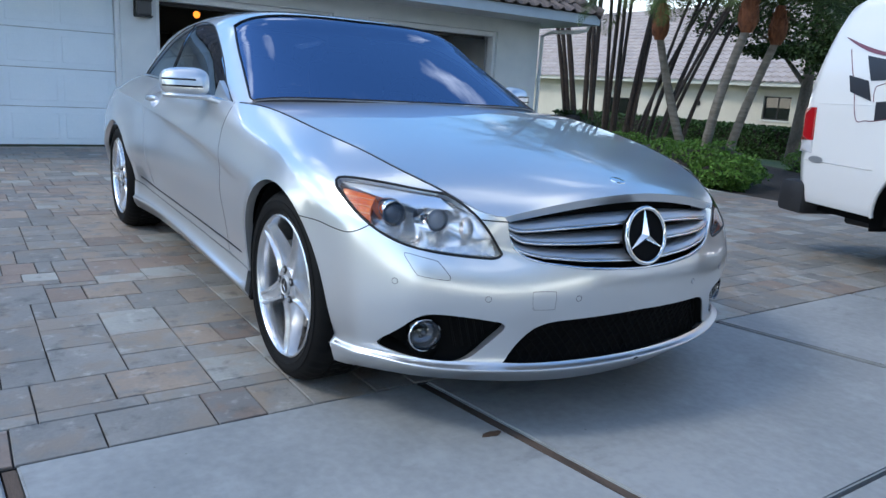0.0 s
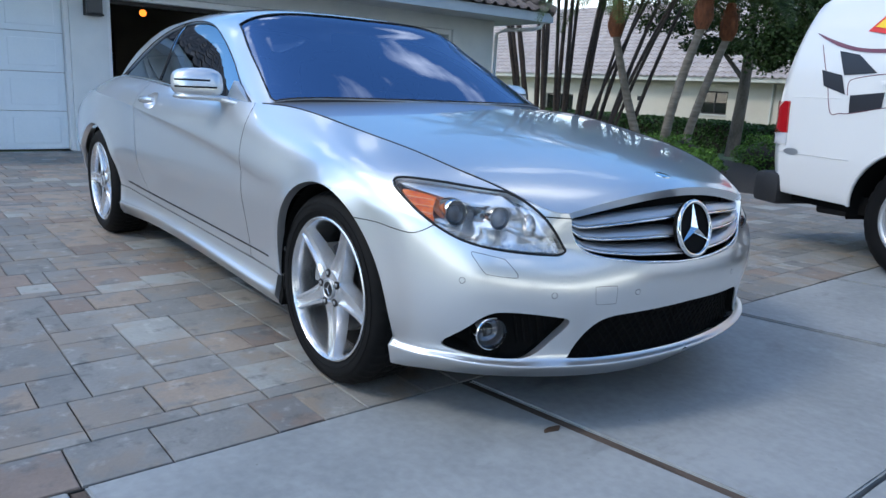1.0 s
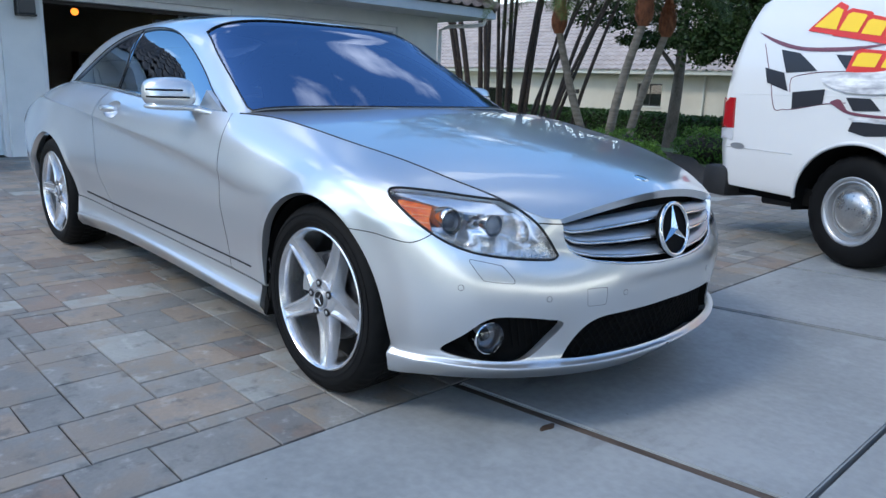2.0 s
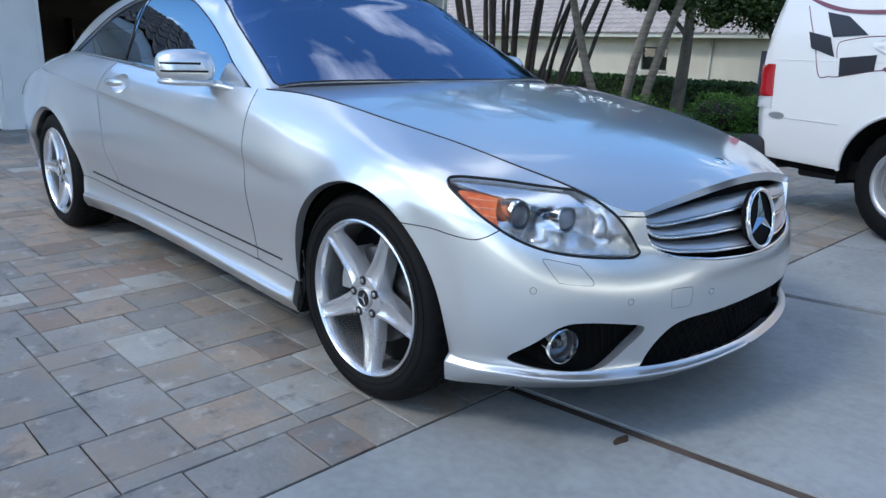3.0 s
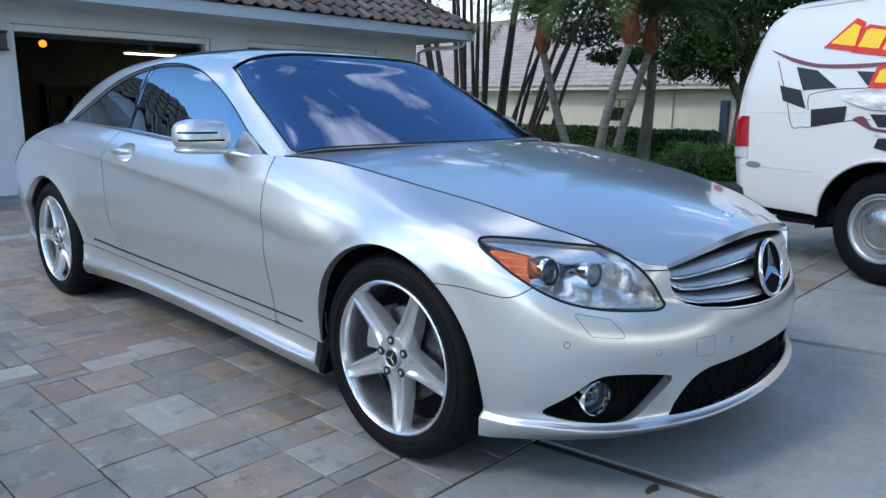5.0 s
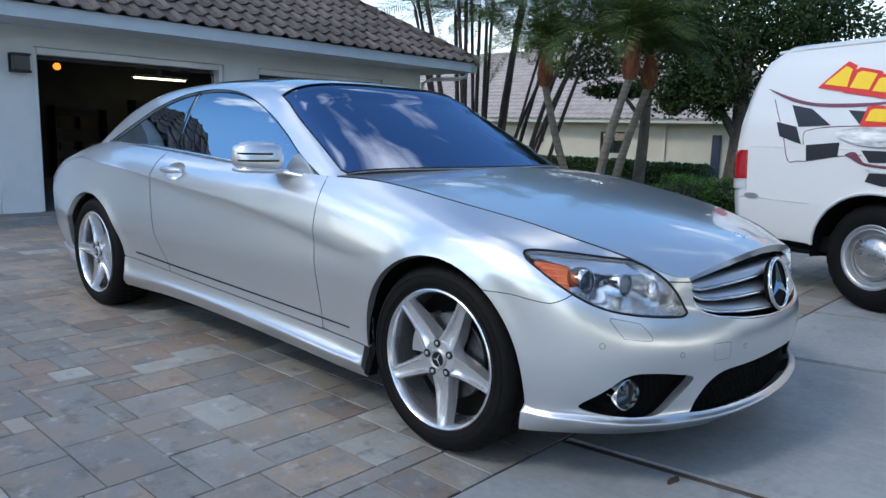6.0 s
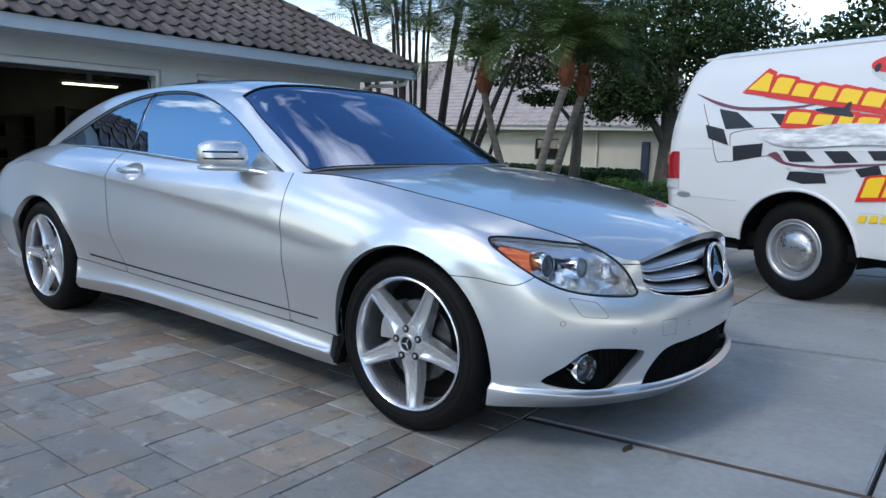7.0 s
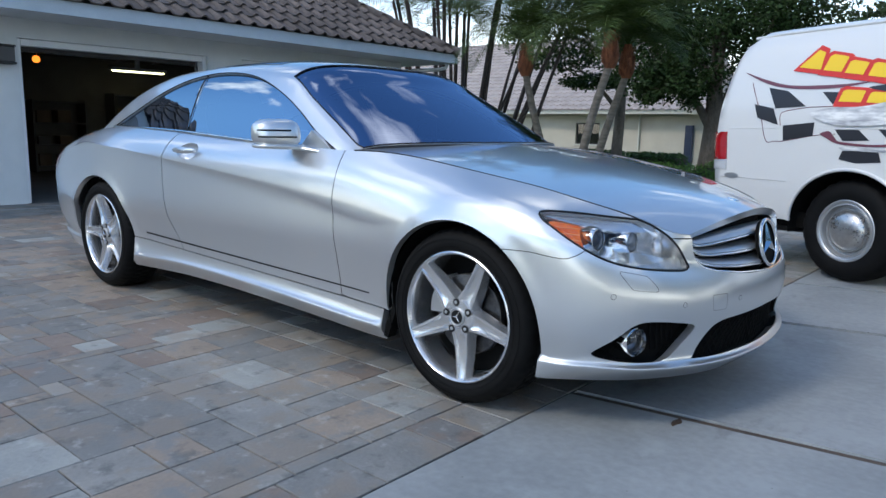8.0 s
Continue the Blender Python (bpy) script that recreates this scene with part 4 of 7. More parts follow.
# fine seams: washer covers, tow-eye cover, parking sensors
SEAM = shader("panel_seam", (0.16, 0.16, 0.17), 0.6)
for mir in (False, True):
    bm = bmesh.new()
    cover = smooth_line([(-.750, .587), (-.740, .588), (-.680, .573), (-.672, .568), (-.650, .535), (-.648, .526), (-.655, .519), (-.718, .527), (-.730, .534), (-.748, .575)], 3, True)
    tube(bm, [on_front(y, z, -.0012, mir)[0] for y, z in cover], .0018, 5, closed=True)
    part("washer_cover", bm, SEAM, bumper, "seam of the headlamp washer cover", 60)
    for (y, z) in ((-.775, .505), (-.545, .465), (-.27, .462)):
        bm = bmesh.new()
        c, n = on_front(y, z, 0, mir)
        lathe(bm, [(.0005, .0012), (.0075, .0012), (.0085, -.001)], 16, "z")
        bmesh.ops.transform(bm, matrix=Matrix.Translation(c) @ n.to_track_quat("Z", "Y").to_matrix().to_4x4(), verts=bm.verts)
        sen = part("parking_sensor", bm, SILVER, bumper, "painted round parking sensor", 40)
        bm = bmesh.new()
        o = Matrix.Translation(c) @ n.to_track_quat("Z", "Y").to_matrix().to_4x4()
        tube(bm, [o @ Vector((.009 * math.cos(t), .009 * math.sin(t), 0)) for t in np.linspace(0, 2 * math.pi, 17)[:-1]], .001, 4, closed=True)
        part("sensor_seam", bm, SEAM, sen, smooth=60)
bm = bmesh.new()
tow = smooth_line([(-.41, .486), (-.352, .486), (-.345, .479), (-.345, .437), (-.352, .43), (-.40, .43), (-.413, .437), (-.416, .479)], 3, True)
tube(bm, [on_front(y, z, -.0012)[0] for y, z in tow], .0016, 5, closed=True)
part("tow_cover", bm, SEAM, bumper, "seam of the square tow-eye cover", 60)

# dark gaps where panels meet
GAP = shader("panel_gap", (0.012, 0.012, 0.013), 0.7)
for mir in (False, True):
    flip_y = np.array((1, -1 if mir else 1, 1))
    bm = bmesh.new()
    tube(bm, (flank(seam[:, 0], seam[:, 1]) - normals_at(flank, seam) * FLIP * .0008) * flip_y, .0019, 6)
    part("bumper_gap", bm, GAP, bumper, "dark gap between bumper and wing", 60)
    bm = bmesh.new()
    edge_b = np.array([(s, TOP) for s in np.linspace(hl_top[-1][0] - .02, BONNET_REAR, 60)])
    tube(bm, (flank(edge_b[:, 0], edge_b[:, 1]) - (0, 0, .0016)) * flip_y, .0034, 6)
    part("bonnet_gap", bm, GAP, hood, "dark gap beside the bonnet", 60)
    bm = bmesh.new()
    tube(bm, (flank(door_cut[1:, 0], door_cut[1:, 1]) - normals_at(flank, door_cut[1:]) * FLIP * .0012) * flip_y, .0022, 6)
    part("door_gap", bm, GAP, coupe, "dark gap before the door", 60)

# ---- mirrors ----
for mir in (False, True):
    sg = 1 if mir else -1
    bm = bmesh.new()
    bmesh.ops.create_uvsphere(bm, u_segments=36, v_segments=24, radius=1.0)
    for v in bm.verts:
        x, y, z = v.co
        q = [math.copysign(abs(c) ** .62, c) for c in (x, y, z)]
        out = (q[1] + 1) / 2
        px = -1.015 + .078 * q[0] - .052 * out - .012 * q[2]
        if q[0] < 0:
            px = -1.015 + .035 * q[0] - .052 * out
        v.co = (px, sg * (.848 + .196 * out), 1.022 + (.066 - .006 * out) * q[2] - .002 * out)
    mirror_ob = part("door_mirror", bm, SILVER, coupe, "silver door mirror with dark slots", 180)
    bm = bmesh.new()
    bmesh.ops.create_uvsphere(bm, u_segments=28, v_segments=14, radius=1.0)
    for v in bm.verts:
        x, y, z = v.co
        q = [math.copysign(abs(c) ** .6, c) for c in (x, y, z)]
        out = (q[1] + 1) / 2
        v.co = (-1.000 + .070 * q[0] - .056 * out, sg * (.822 + .214 * out), .958 + .014 * q[2] + .004 * out)
    part("mirror_base", bm, SILVER, mirror_ob, "silver lower shell", 180)
    for z0, y0, y1 in ((1.032, .915, 1.041), (1.003, .890, 1.041)):
        bm = bmesh.new()
        pts = []
        for t in np.linspace(0, 1, 12):
            out = (y0 + (y1 - y0) * t - .848) / .196
            q1, q2 = abs(2 * out - 1), (z0 - 1.022 + .002 * out) / (.066 - .006 * out)
            front = max(0.0, 1 - min(q1, 1) ** 3.226 - abs(q2) ** 3.226) ** .31
            pts.append((-1.015 + .078 * front - .052 * out - .012 * q2, sg * (y0 + (y1 - y0) * t), z0))
        tube(bm, pts, .0042, 6)
        part("mirror_slot", bm, BLACK, mirror_ob, "dark slot", 60)
    bm = bmesh.new()
    tube(bm, [(-.985, sg * .88, .956), (-.92, sg * .850, .948), (-.86, sg * .832, .940), (-.80, sg * .815, .934)], .02, 10, taper=[.010, .011, .011, .010])
    part("mirror_arm", bm, SILVER, mirror_ob, "short mirror arm", 60)
    bm = bmesh.new()
    fl = [(-.755, .93), (-1.02, .952), (-.93, 1.035)]
    prism(bm, fl, sg * .800, sg * .822, "y")
    part("mirror_foot", bm, SILVER, mirror_ob, "silver triangular mirror foot")

# ---- wheels: five-spoke alloys, outer face towards -y ----
def make_wheel():
    w = empty("wheel")
    bm = bmesh.new()
    seg = 150
    prof = [(.248, .024), (.258, .010), (.272, .002), (.290, -.002), (.308, .001), (.322, .010), (.332, .022), (.339, .036), (.3425, .052), (.3435, .075), (.337, .077), (.337, .084), (.344, .086), (.344, .120), (.337, .122), (.337, .131), (.344, .133), (.344, .170), (.337, .172), (.337, .180), (.3435, .182), (.341, .215), (.333, .236), (.318, .250), (.285, .256), (.255, .248)]
    rings = lathe(bm, prof, seg, "y")
    for k in (6, 7, 8, 9, 12, 13, 16, 17, 20):
        for i in range(0, seg, 3):
            v = rings[k][(i + (k // 3)) % seg]
            v.co.x, v.co.z = v.co.x * .985, v.co.z * .985
    tyre = part("tyre", bm, RUBBER, w, "black low-profile tyre", 35)
    bm = bmesh.new()
    for r in (.277, .303):
        tube(bm, [(r * math.cos(t), -.0015 if r > .29 else .0, r * math.sin(t)) for t in np.linspace(0, 2 * math.pi, 97)[:-1]], .0016, 4, closed=True)
    part("sidewall_bead", bm, RUBBER, tyre, smooth=60)
    bm = bmesh.new()
    lathe(bm, [(.238, .20), (.238, .06), (.236, .035), (.240, .020), (.2445, .008), (.2505, .003), (.2555, .006), (.2565, .014), (.250, .026)], 96, "y")
    part("rim", bm, ALLOY, w, "bright alloy rim", 40)
    for k in range(5):
        a0 = math.radians(90 + 72 * k)
        bm = bmesh.new()
        rows = []
        for r, hw, y, gr, bk in ((.030, .040, .021, .0, .05), (.055, .0385, .022, .002, .05), (.085, .034, .024, .007, .045), (.12, .0305, .025, .011, .042), (.165, .0270, .021, .0115, .040), (.205, .0240, .015, .010, .036), (.232, .0222, .0105, .007, .032), (.243, .0225, .008, .003, .03)):
            row = []
            for u, dy in ((-1.35, bk), (-1.12, .012), (-1.0, .0), (-.72, -.0005), (-.5, gr), (0, gr * 1.25), (.5, gr), (.72, -.0005), (1.0, .0), (1.12, .012), (1.35, bk)):
                x, h = u * hw, r
                row.append(bm.verts.new((h * math.cos(a0) - x * math.sin(a0), y + dy, h * math.sin(a0) + x * math.cos(a0))))
            rows.append(row)
        for p, q in zip(rows, rows[1:]):
            for i in range(len(p) - 1):
                bm.faces.new((p[i], p[i + 1], q[i + 1], q[i]))
        bmesh.ops.recalc_face_normals(bm, faces=bm.faces[:])
        if sum(f.normal.y for f in bm.faces) > 0:
            bmesh.ops.reverse_faces(bm, faces=bm.faces[:])
        part("spoke", bm, ALLOY, w, "alloy spoke with a shallow groove", 32)
    bm = bmesh.new()
    lathe(bm, [(.078, .06), (.074, .030), (.068, .0215), (.046, .0195), (.041, .026), (.038, .028), (.0005, .028)], 60, "y")
    hub = part("hub", bm, ALLOY, w, "alloy hub", 32)
    bm = bmesh.new()
    lathe(bm, [(.037, .030), (.036, .016), (.033, .0135), (.0305, .016), (.0005, .0155)], 40, "y")
    cap = part("centre_cap", bm, STEEL, hub, "round grey centre cap", 32)
    bm = bmesh.new()
    lathe(bm, [(.0265, .0160), (.0265, .0145), (.0005, .0145)], 32, "y")
    part("cap_disc", bm, BLACK, cap, "dark disc of the centre cap", 40)
    bm = bmesh.new()
    for k in range(3):
        t = math.radians(90 + 120 * k)
        tube(bm, [(0, .0138, 0), (.024 * math.cos(t), .0138, .024 * math.sin(t))], .003, 6, taper=[.0042, .0012])
    part("cap_emblem", bm, CHROME, cap, "small bright three-armed emblem", 60)
    for k in range(5):
        a0 = math.radians(90 + 36 + 72 * k)
        c = Vector((.057 * math.cos(a0), 0, .057 * math.sin(a0)))
        # raised black disc drawn for the shade of a bolt recess
        bm = bmesh.new()
        lathe(bm, [(.0150, .022), (.0145, .0180), (.0005, .0180)], 16, "y", c)
        part("bolt_shade", bm, BLACK, hub, "black disc standing in for the shaded bolt recess", 40)
        bm = bmesh.new()
        lathe(bm, [(.0075, .019), (.0075, .0155), (.006, .0145), (.0005, .0145)], 6, "y", c)
        part("wheel_bolt", bm, STEEL, hub, "steel wheel bolt", 40)
    bm = bmesh.new()
    lathe(bm, [(.070, .085), (.155, .085), (.158, .088), (.158, .112), (.070, .112)], 72, "y")
    part("brake_disc", bm, DISC, w, "grey brake disc", 40)
    bm = bmesh.new()
    prism(bm, [(.172 * math.cos(a), .172 * math.sin(a)) for a in np.linspace(math.radians(152), math.radians(212), 12)] + [(.105 * math.cos(a), .105 * math.sin(a)) for a in np.linspace(math.radians(212), math.radians(152), 12)], .06, .13, "y")
    part("brake_caliper", bm, STEEL, w, "grey brake caliper", 40)
    # black disc in place of the shade behind the spokes
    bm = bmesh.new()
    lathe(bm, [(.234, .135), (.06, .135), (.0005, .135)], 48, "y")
    part("wheel_back", bm, DARK, w, "black disc standing in for the shaded wheel inside")
    return w


wheel = make_wheel()
wheel_places = [(AXLE_F, -1, -.893, 28), (AXLE_R, -1, -.905, -17), (AXLE_F, 1, .893, -20), (AXLE_R, 1, .905, 40)]
for n_w, (ax, sg, y, spin) in enumerate(wheel_places):
    m = pose(ax, y, HUB, 0, 0, 0 if sg < 0 else 180) @ pose(0, 0, 0, 0, spin, 0)
    if n_w == 0:
        wheel.matrix_basis = m
        wob = wheel
    else:
        wob = copy_thing(wheel, m)
    wob.parent = coupe

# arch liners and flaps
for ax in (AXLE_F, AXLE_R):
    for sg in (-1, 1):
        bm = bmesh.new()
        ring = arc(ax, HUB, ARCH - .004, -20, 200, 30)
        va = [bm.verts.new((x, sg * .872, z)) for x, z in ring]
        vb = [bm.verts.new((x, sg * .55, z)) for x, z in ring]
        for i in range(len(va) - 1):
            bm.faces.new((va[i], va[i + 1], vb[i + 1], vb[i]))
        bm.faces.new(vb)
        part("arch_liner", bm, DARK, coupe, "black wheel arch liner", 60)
        if ax == AXLE_R:
            continue
        bm = bmesh.new()
        x0 = ax - ARCH - .01
        prism(bm, [(x0 + .035, .34), (x0 - .006, .24), (x0 - .018, .185), (x0 + .005, .18), (x0 + .05, .30)], sg * .82, sg * .868, "y")
        part("arch_flap", bm, DARK, coupe, "black rubber flap behind the wheel")

# ---- ground ----
GRASS = varied("lawn_grass", (0.022, 0.05, 0.010), (0.06, 0.10, 0.022), 1.2, 60, (0.7, 0.95), 0.6, 0.03)
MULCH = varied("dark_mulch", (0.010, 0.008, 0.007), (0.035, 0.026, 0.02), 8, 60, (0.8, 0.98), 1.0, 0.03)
JOINT = varied("joint_sand", (0.014, 0.013, 0.012), (0.034, 0.031, 0.028), 6, 90, (0.85, 0.97), 0.3, 0.005)
def patched(m, colour, scale, lo, hi, amount, stretch=(1, 1, 1), detail=6):
    """Adds irregular patches of a second colour over a material, laid out in world space."""
    n, l, p = nodes_of(m)
    geo, mp, no, ramp, mix = n.new("ShaderNodeNewGeometry"), n.new("ShaderNodeMapping"), n.new("ShaderNodeTexNoise"), n.new("ShaderNodeMapRange"), n.new("ShaderNodeMix")
    mp.inputs["Scale"].default_value = stretch
    l.new(geo.outputs["Position"], mp.inputs["Vector"])
    l.new(mp.outputs["Vector"], no.inputs["Vector"])
    no.inputs["Scale"].default_value, no.inputs["Detail"].default_value, no.inputs["Roughness"].default_value = scale, detail, 0.62
    ramp.interpolation_type = "SMOOTHSTEP"
    ramp.inputs["From Min"].default_value, ramp.inputs["From Max"].default_value, ramp.inputs["To Max"].default_value = lo, hi, amount
    mix.data_type = "RGBA"
    mix.inputs["B"].default_value = (*colour, 1)
    l.new(no.outputs["Fac"], ramp.inputs["Value"])
    l.new(ramp.outputs["Result"], mix.inputs["Factor"])
    l.new(p.inputs["Base Color"].links[0].from_socket, mix.inputs["A"])
    l.new(mix.outputs["Result"], p.inputs["Base Color"])
    return m


def in_world(m):
    """Lets a material's grain run on in world space from piece to piece."""
    n, l, p = nodes_of(m)
    geo = n.new("ShaderNodeNewGeometry")
    for node in n:
        if node.bl_idname == "ShaderNodeMapping" and node.inputs["Vector"].links[0].from_node.bl_idname == "ShaderNodeTexCoord":
            l.new(geo.outputs["Position"], node.inputs["Vector"])
    return m


CONC = in_world(varied("smooth_concrete", (0.175, 0.188, 0.193), (0.305, 0.320, 0.324), 1.3, 30, (0.45, 0.75), 0.10, 0.004, spread=(.30, .64)))
patched(CONC, (0.32, 0.34, 0.345), 5.0, .52, .70, .55)
patched(CONC, (0.085, 0.09, 0.09), 2.1, .60, .74, .55, (1.5, .7, 1))
patched(CONC, (0.05, 0.05, 0.045), 26.0, .70, .76, .7, detail=3)
TIMBER = varied("weathered_timber", (0.040, 0.028, 0.021), (0.105, 0.075, 0.056), 3, 40, (0.7, 0.9), 0.5, 0.006, stretch=(1, 9, 1))


def ground_z(x, y):
    return -.10 - .045 * max(0.0, y - 9) * (1 if y < 25 else 16 / (y - 9)) + .03 * noise.noise(Vector((x * .3, y * .3, 0)))


bm = bmesh.new()
gx = [-400, -150, -60, -35, *np.arange(-28, 16.1, 2), 30, 60, 150, 400]
gy = [-400, -150, -60, -30, *np.arange(-20, 30.1, 2), 45, 80, 160, 400]
gv = [[bm.verts.new((x, y, ground_z(x, y))) for y in gy] for x in gx]
for i in range(len(gx) - 1):
    for j in range(len(gy) - 1):
        bm.faces.new((gv[i][j], gv[i + 1][j], gv[i + 1][j + 1], gv[i][j + 1]))
tagged(link_mesh("ground", bm, GRASS, smooth=180), "green lawn reaching the neighbouring houses", "lawn", kind="structure")

# concrete slabs with timber strips between
EDGE = .272


def slab(x0, y0, x1, y1, z=0.0, lean=(0, 0)):
    bm = bmesh.new()
    prism(bm, [(x0, y0), (x1, y0 + lean[0]), (x1, y1 + lean[1]), (x0, y1)], -.12, z)
    bmesh.ops.bevel(bm, geom=[e for e in bm.edges if e.verts[0].co.z > -.01 and e.verts[1].co.z > -.01], offset=.006, segments=2, affect="EDGES")
    return tagged(link_mesh("concrete_slab", bm, CONC), "pale grey brushed concrete slab beside the pavers", "concrete slab", "driveway slabs")


# strip lines: y at the paver edge and their drift per metre
LINES = [(-5.6, .05), (-3.7, .05), (-1.762, .06), (-.452, .13), (1.290, .22), (2.585, .27), (4.4, .3), (6.4, .3)]
ROWS_X = [EDGE, 1.47, 3.0, 4.6, 6.4, 8.4, 10.6]
W = .021
for (ya, ka), (yb, kb) in zip(LINES, LINES[1:]):
    for xa, xb in zip(ROWS_X, ROWS_X[1:]):
        p, q = xa - EDGE + (.008 if xa > EDGE else 0), xb - EDGE - .008
        slab(EDGE + p, ya + ka * p + W, EDGE + q, yb + kb * p - W, lean=(ka * (q - p), kb * (q - p)))
for ya, ka in LINES[1:-1]:
    bm = bmesh.new()
    n_t = 5 if ya in (-.452, -1.762) else 2
    for k in range(n_t):
        x0, x1 = EDGE + .01 + 10.2 * k / n_t, EDGE + 10.2 * (k + 1) / n_t - .01
        wob = [.004 * noise.noise(Vector((x0 * 3, ya, s))) for s in (0, 3)]
        prism(bm, [(x0, ya + ka * (x0 - EDGE) - W + .005 + wob[0]), (x1, ya + ka * (x1 - EDGE) - W + .005), (x1, ya + ka * (x1 - EDGE) + W - .005), (x0, ya + ka * (x0 - EDGE) + W - .005 + wob[1])], -.10, -.006 if ya < 1 else -.012)
    tagged(link_mesh("timber_strip", bm, TIMBER), "weathered brown timber strip between concrete slabs", "timber strip", "slab strips")
bm = bmesh.new()
box(bm, (EDGE - .5, -6, -.16), (11, 8, -.035))
tagged(link_mesh("slab_bed", bm, JOINT), "dark sand under the slabs", "sand", kind="structure")
# dark stain and leaf litter on the slab
bm = bmesh.new()
ring = [(.722 + .013 * math.cos(t) * (1 + .7 * noise.noise(Vector((math.cos(t), math.sin(t), 2)))), -.468 + .036 * math.sin(t) * (1 + .3 * noise.noise(Vector((math.cos(t), math.sin(t), 5))))) for t in np.linspace(0, 2 * math.pi, 25)[:-1]]
prism(bm, ring, .0005, .005)
LEAF_DRY = varied("dry_brown_leaf", (0.035, 0.022, 0.014), (0.085, 0.05, 0.03), 20, 90, (0.6, 0.8), 0.4, 0.003)
tagged(link_mesh("dried_leaf", bm, LEAF_DRY), "small dry brown leaf lying on the concrete", "leaf")

# planting bed
bm = bmesh.new()
bed = smooth_line([(-8.3, 6.1), (-5.5, 6.05), (-3.4, 6.0), (-2.3, 6.05), (-2.0, 6.5), (-2.3, 7.2), (-3.4, 8.6), (-5.0, 10.5), (-8.3, 11.0)], 5)
prism(bm, [tuple(p) for p in bed], -.25, -.02)
tagged(link_mesh("planting_bed", bm, MULCH), "dark mulch bed beside the driveway", "planting bed", kind="structure")

# ---- slate pavers, laid in mixed sizes ----
def slate(name, a, b, patch, amount, per=.14):
    m = in_world(varied(name, a, b, 5, 60, (0.45, 0.78), 0.7, 0.008, per_object=per, spread=(.30, .68)))
    patched(m, patch, 3.6, .47, .60, min(.9, amount * 1.6))
    patched(m, (0.075, 0.077, 0.078), 8.0, .54, .70, .65)
    patched(m, (0.42, 0.42, 0.40), 11.0, .56, .72, .52)
    return m


PAVER_MATS = [
    slate("slate_blue_grey", (0.147, 0.148, 0.143), (0.236, 0.233, 0.222), (0.226, 0.185, 0.146), .35),
    slate("slate_mid_grey", (0.152, 0.150, 0.141), (0.257, 0.248, 0.230), (0.242, 0.195, 0.150), .5),
    slate("slate_tan", (0.200, 0.160, 0.127), (0.304, 0.250, 0.202), (0.179, 0.185, 0.183), .55),
    slate("slate_rose_brown", (0.163, 0.125, 0.102), (0.247, 0.195, 0.162), (0.158, 0.165, 0.164), .5),
    slate("slate_pale", (0.226, 0.235, 0.226), (0.341, 0.345, 0.324), (0.273, 0.230, 0.188), .4, .1),
]
UNIT = .0795
PX0, PY0, NXU, NYU = EDGE - .004, -6.2, 109, 154
rng = random.Random(11)
taken = np.zeros((NXU, NYU), bool)
SIZES = [(4, 4), (4, 3), (3, 4), (5, 3), (3, 5), (3, 3), (4, 2), (2, 4), (3, 2), (2, 3), (2, 2)]
WEIGHTS = [5, 5, 5, 4, 3, 7, 4, 3, 6, 5, 3]
layout = []
# the pieces by the concrete edge and beside the front wheel: place and size in units, and tone
FIXED = [(0, 56, 3, 3, 0), (0, 59, 3, 4, 0), (0, 63, 3, 2, 3), (0, 65, 3, 2, 1), (0, 67, 3, 3, 1), (3, 57, 1, 4, 0), (4, 57, 3, 3, 0), (3, 61, 1, 3, 1), (4, 60, 3, 4, 2), (3, 64, 1, 3, 0), (4, 64, 3, 3, 4), (7, 64, 2, 3, 1), (9, 64, 3, 2, 2), (9, 66, 3, 2, 3), (12, 64, 4, 4, 1), (7, 58, 4, 3, 0), (11, 58, 3, 3, 0), (14, 58, 2, 3, 0), (7, 61, 2, 3, 0), (9, 61, 3, 3, 1), (12, 61, 4, 3, 4), (16, 59, 3, 4, 1), (16, 63, 3, 3, 0), (16, 66, 3, 2, 2), (19, 61, 3, 3, 2), (19, 59, 3, 2, 3), (19, 56, 4, 3, 0), (23, 60, 3, 2, 3), (22, 62, 2, 3, 4), (26, 60, 3, 2, 0), (24, 62, 4, 3, 3), (10, 55, 5, 3, 0), (7, 56, 3, 2, 0), (0, 53, 3, 3, 3), (3, 53, 1, 4, 1), (4, 54, 3, 3, 0), (4, 50, 3, 4, 2), (7, 54, 3, 2, 2), (10, 52, 4, 3, 0), (0, 50, 4, 3, 0), (7, 51, 3, 3, 1), (14, 52, 4, 3, 1), (15, 55, 4, 3, 0), (10, 49, 4, 3, 4)]
for i, j, a, b, k in FIXED:
    taken[i:i + a, j:j + b] = True
for j in range(NYU):
    for i in range(NXU):
        if taken[i, j]:
            continue
        order = rng.choices(SIZES, WEIGHTS, k=6) + [(2, 2), (1, 2), (2, 1), (1, 1)]
        for a, b in order:
            if i + a <= NXU and j + b <= NYU and not taken[i:i + a, j:j + b].any():
                # no sliver left behind this piece
                if i + a < NXU and i + a + 1 <= NXU and not taken[i + a, j] and (i + a + 1 >= NXU or taken[min(i + a + 1, NXU - 1), j]) and a > 1 and (a, b) in SIZES:
                    continue
                taken[i:i + a, j:j + b] = True
                layout.append((i, j, a, b))
                break

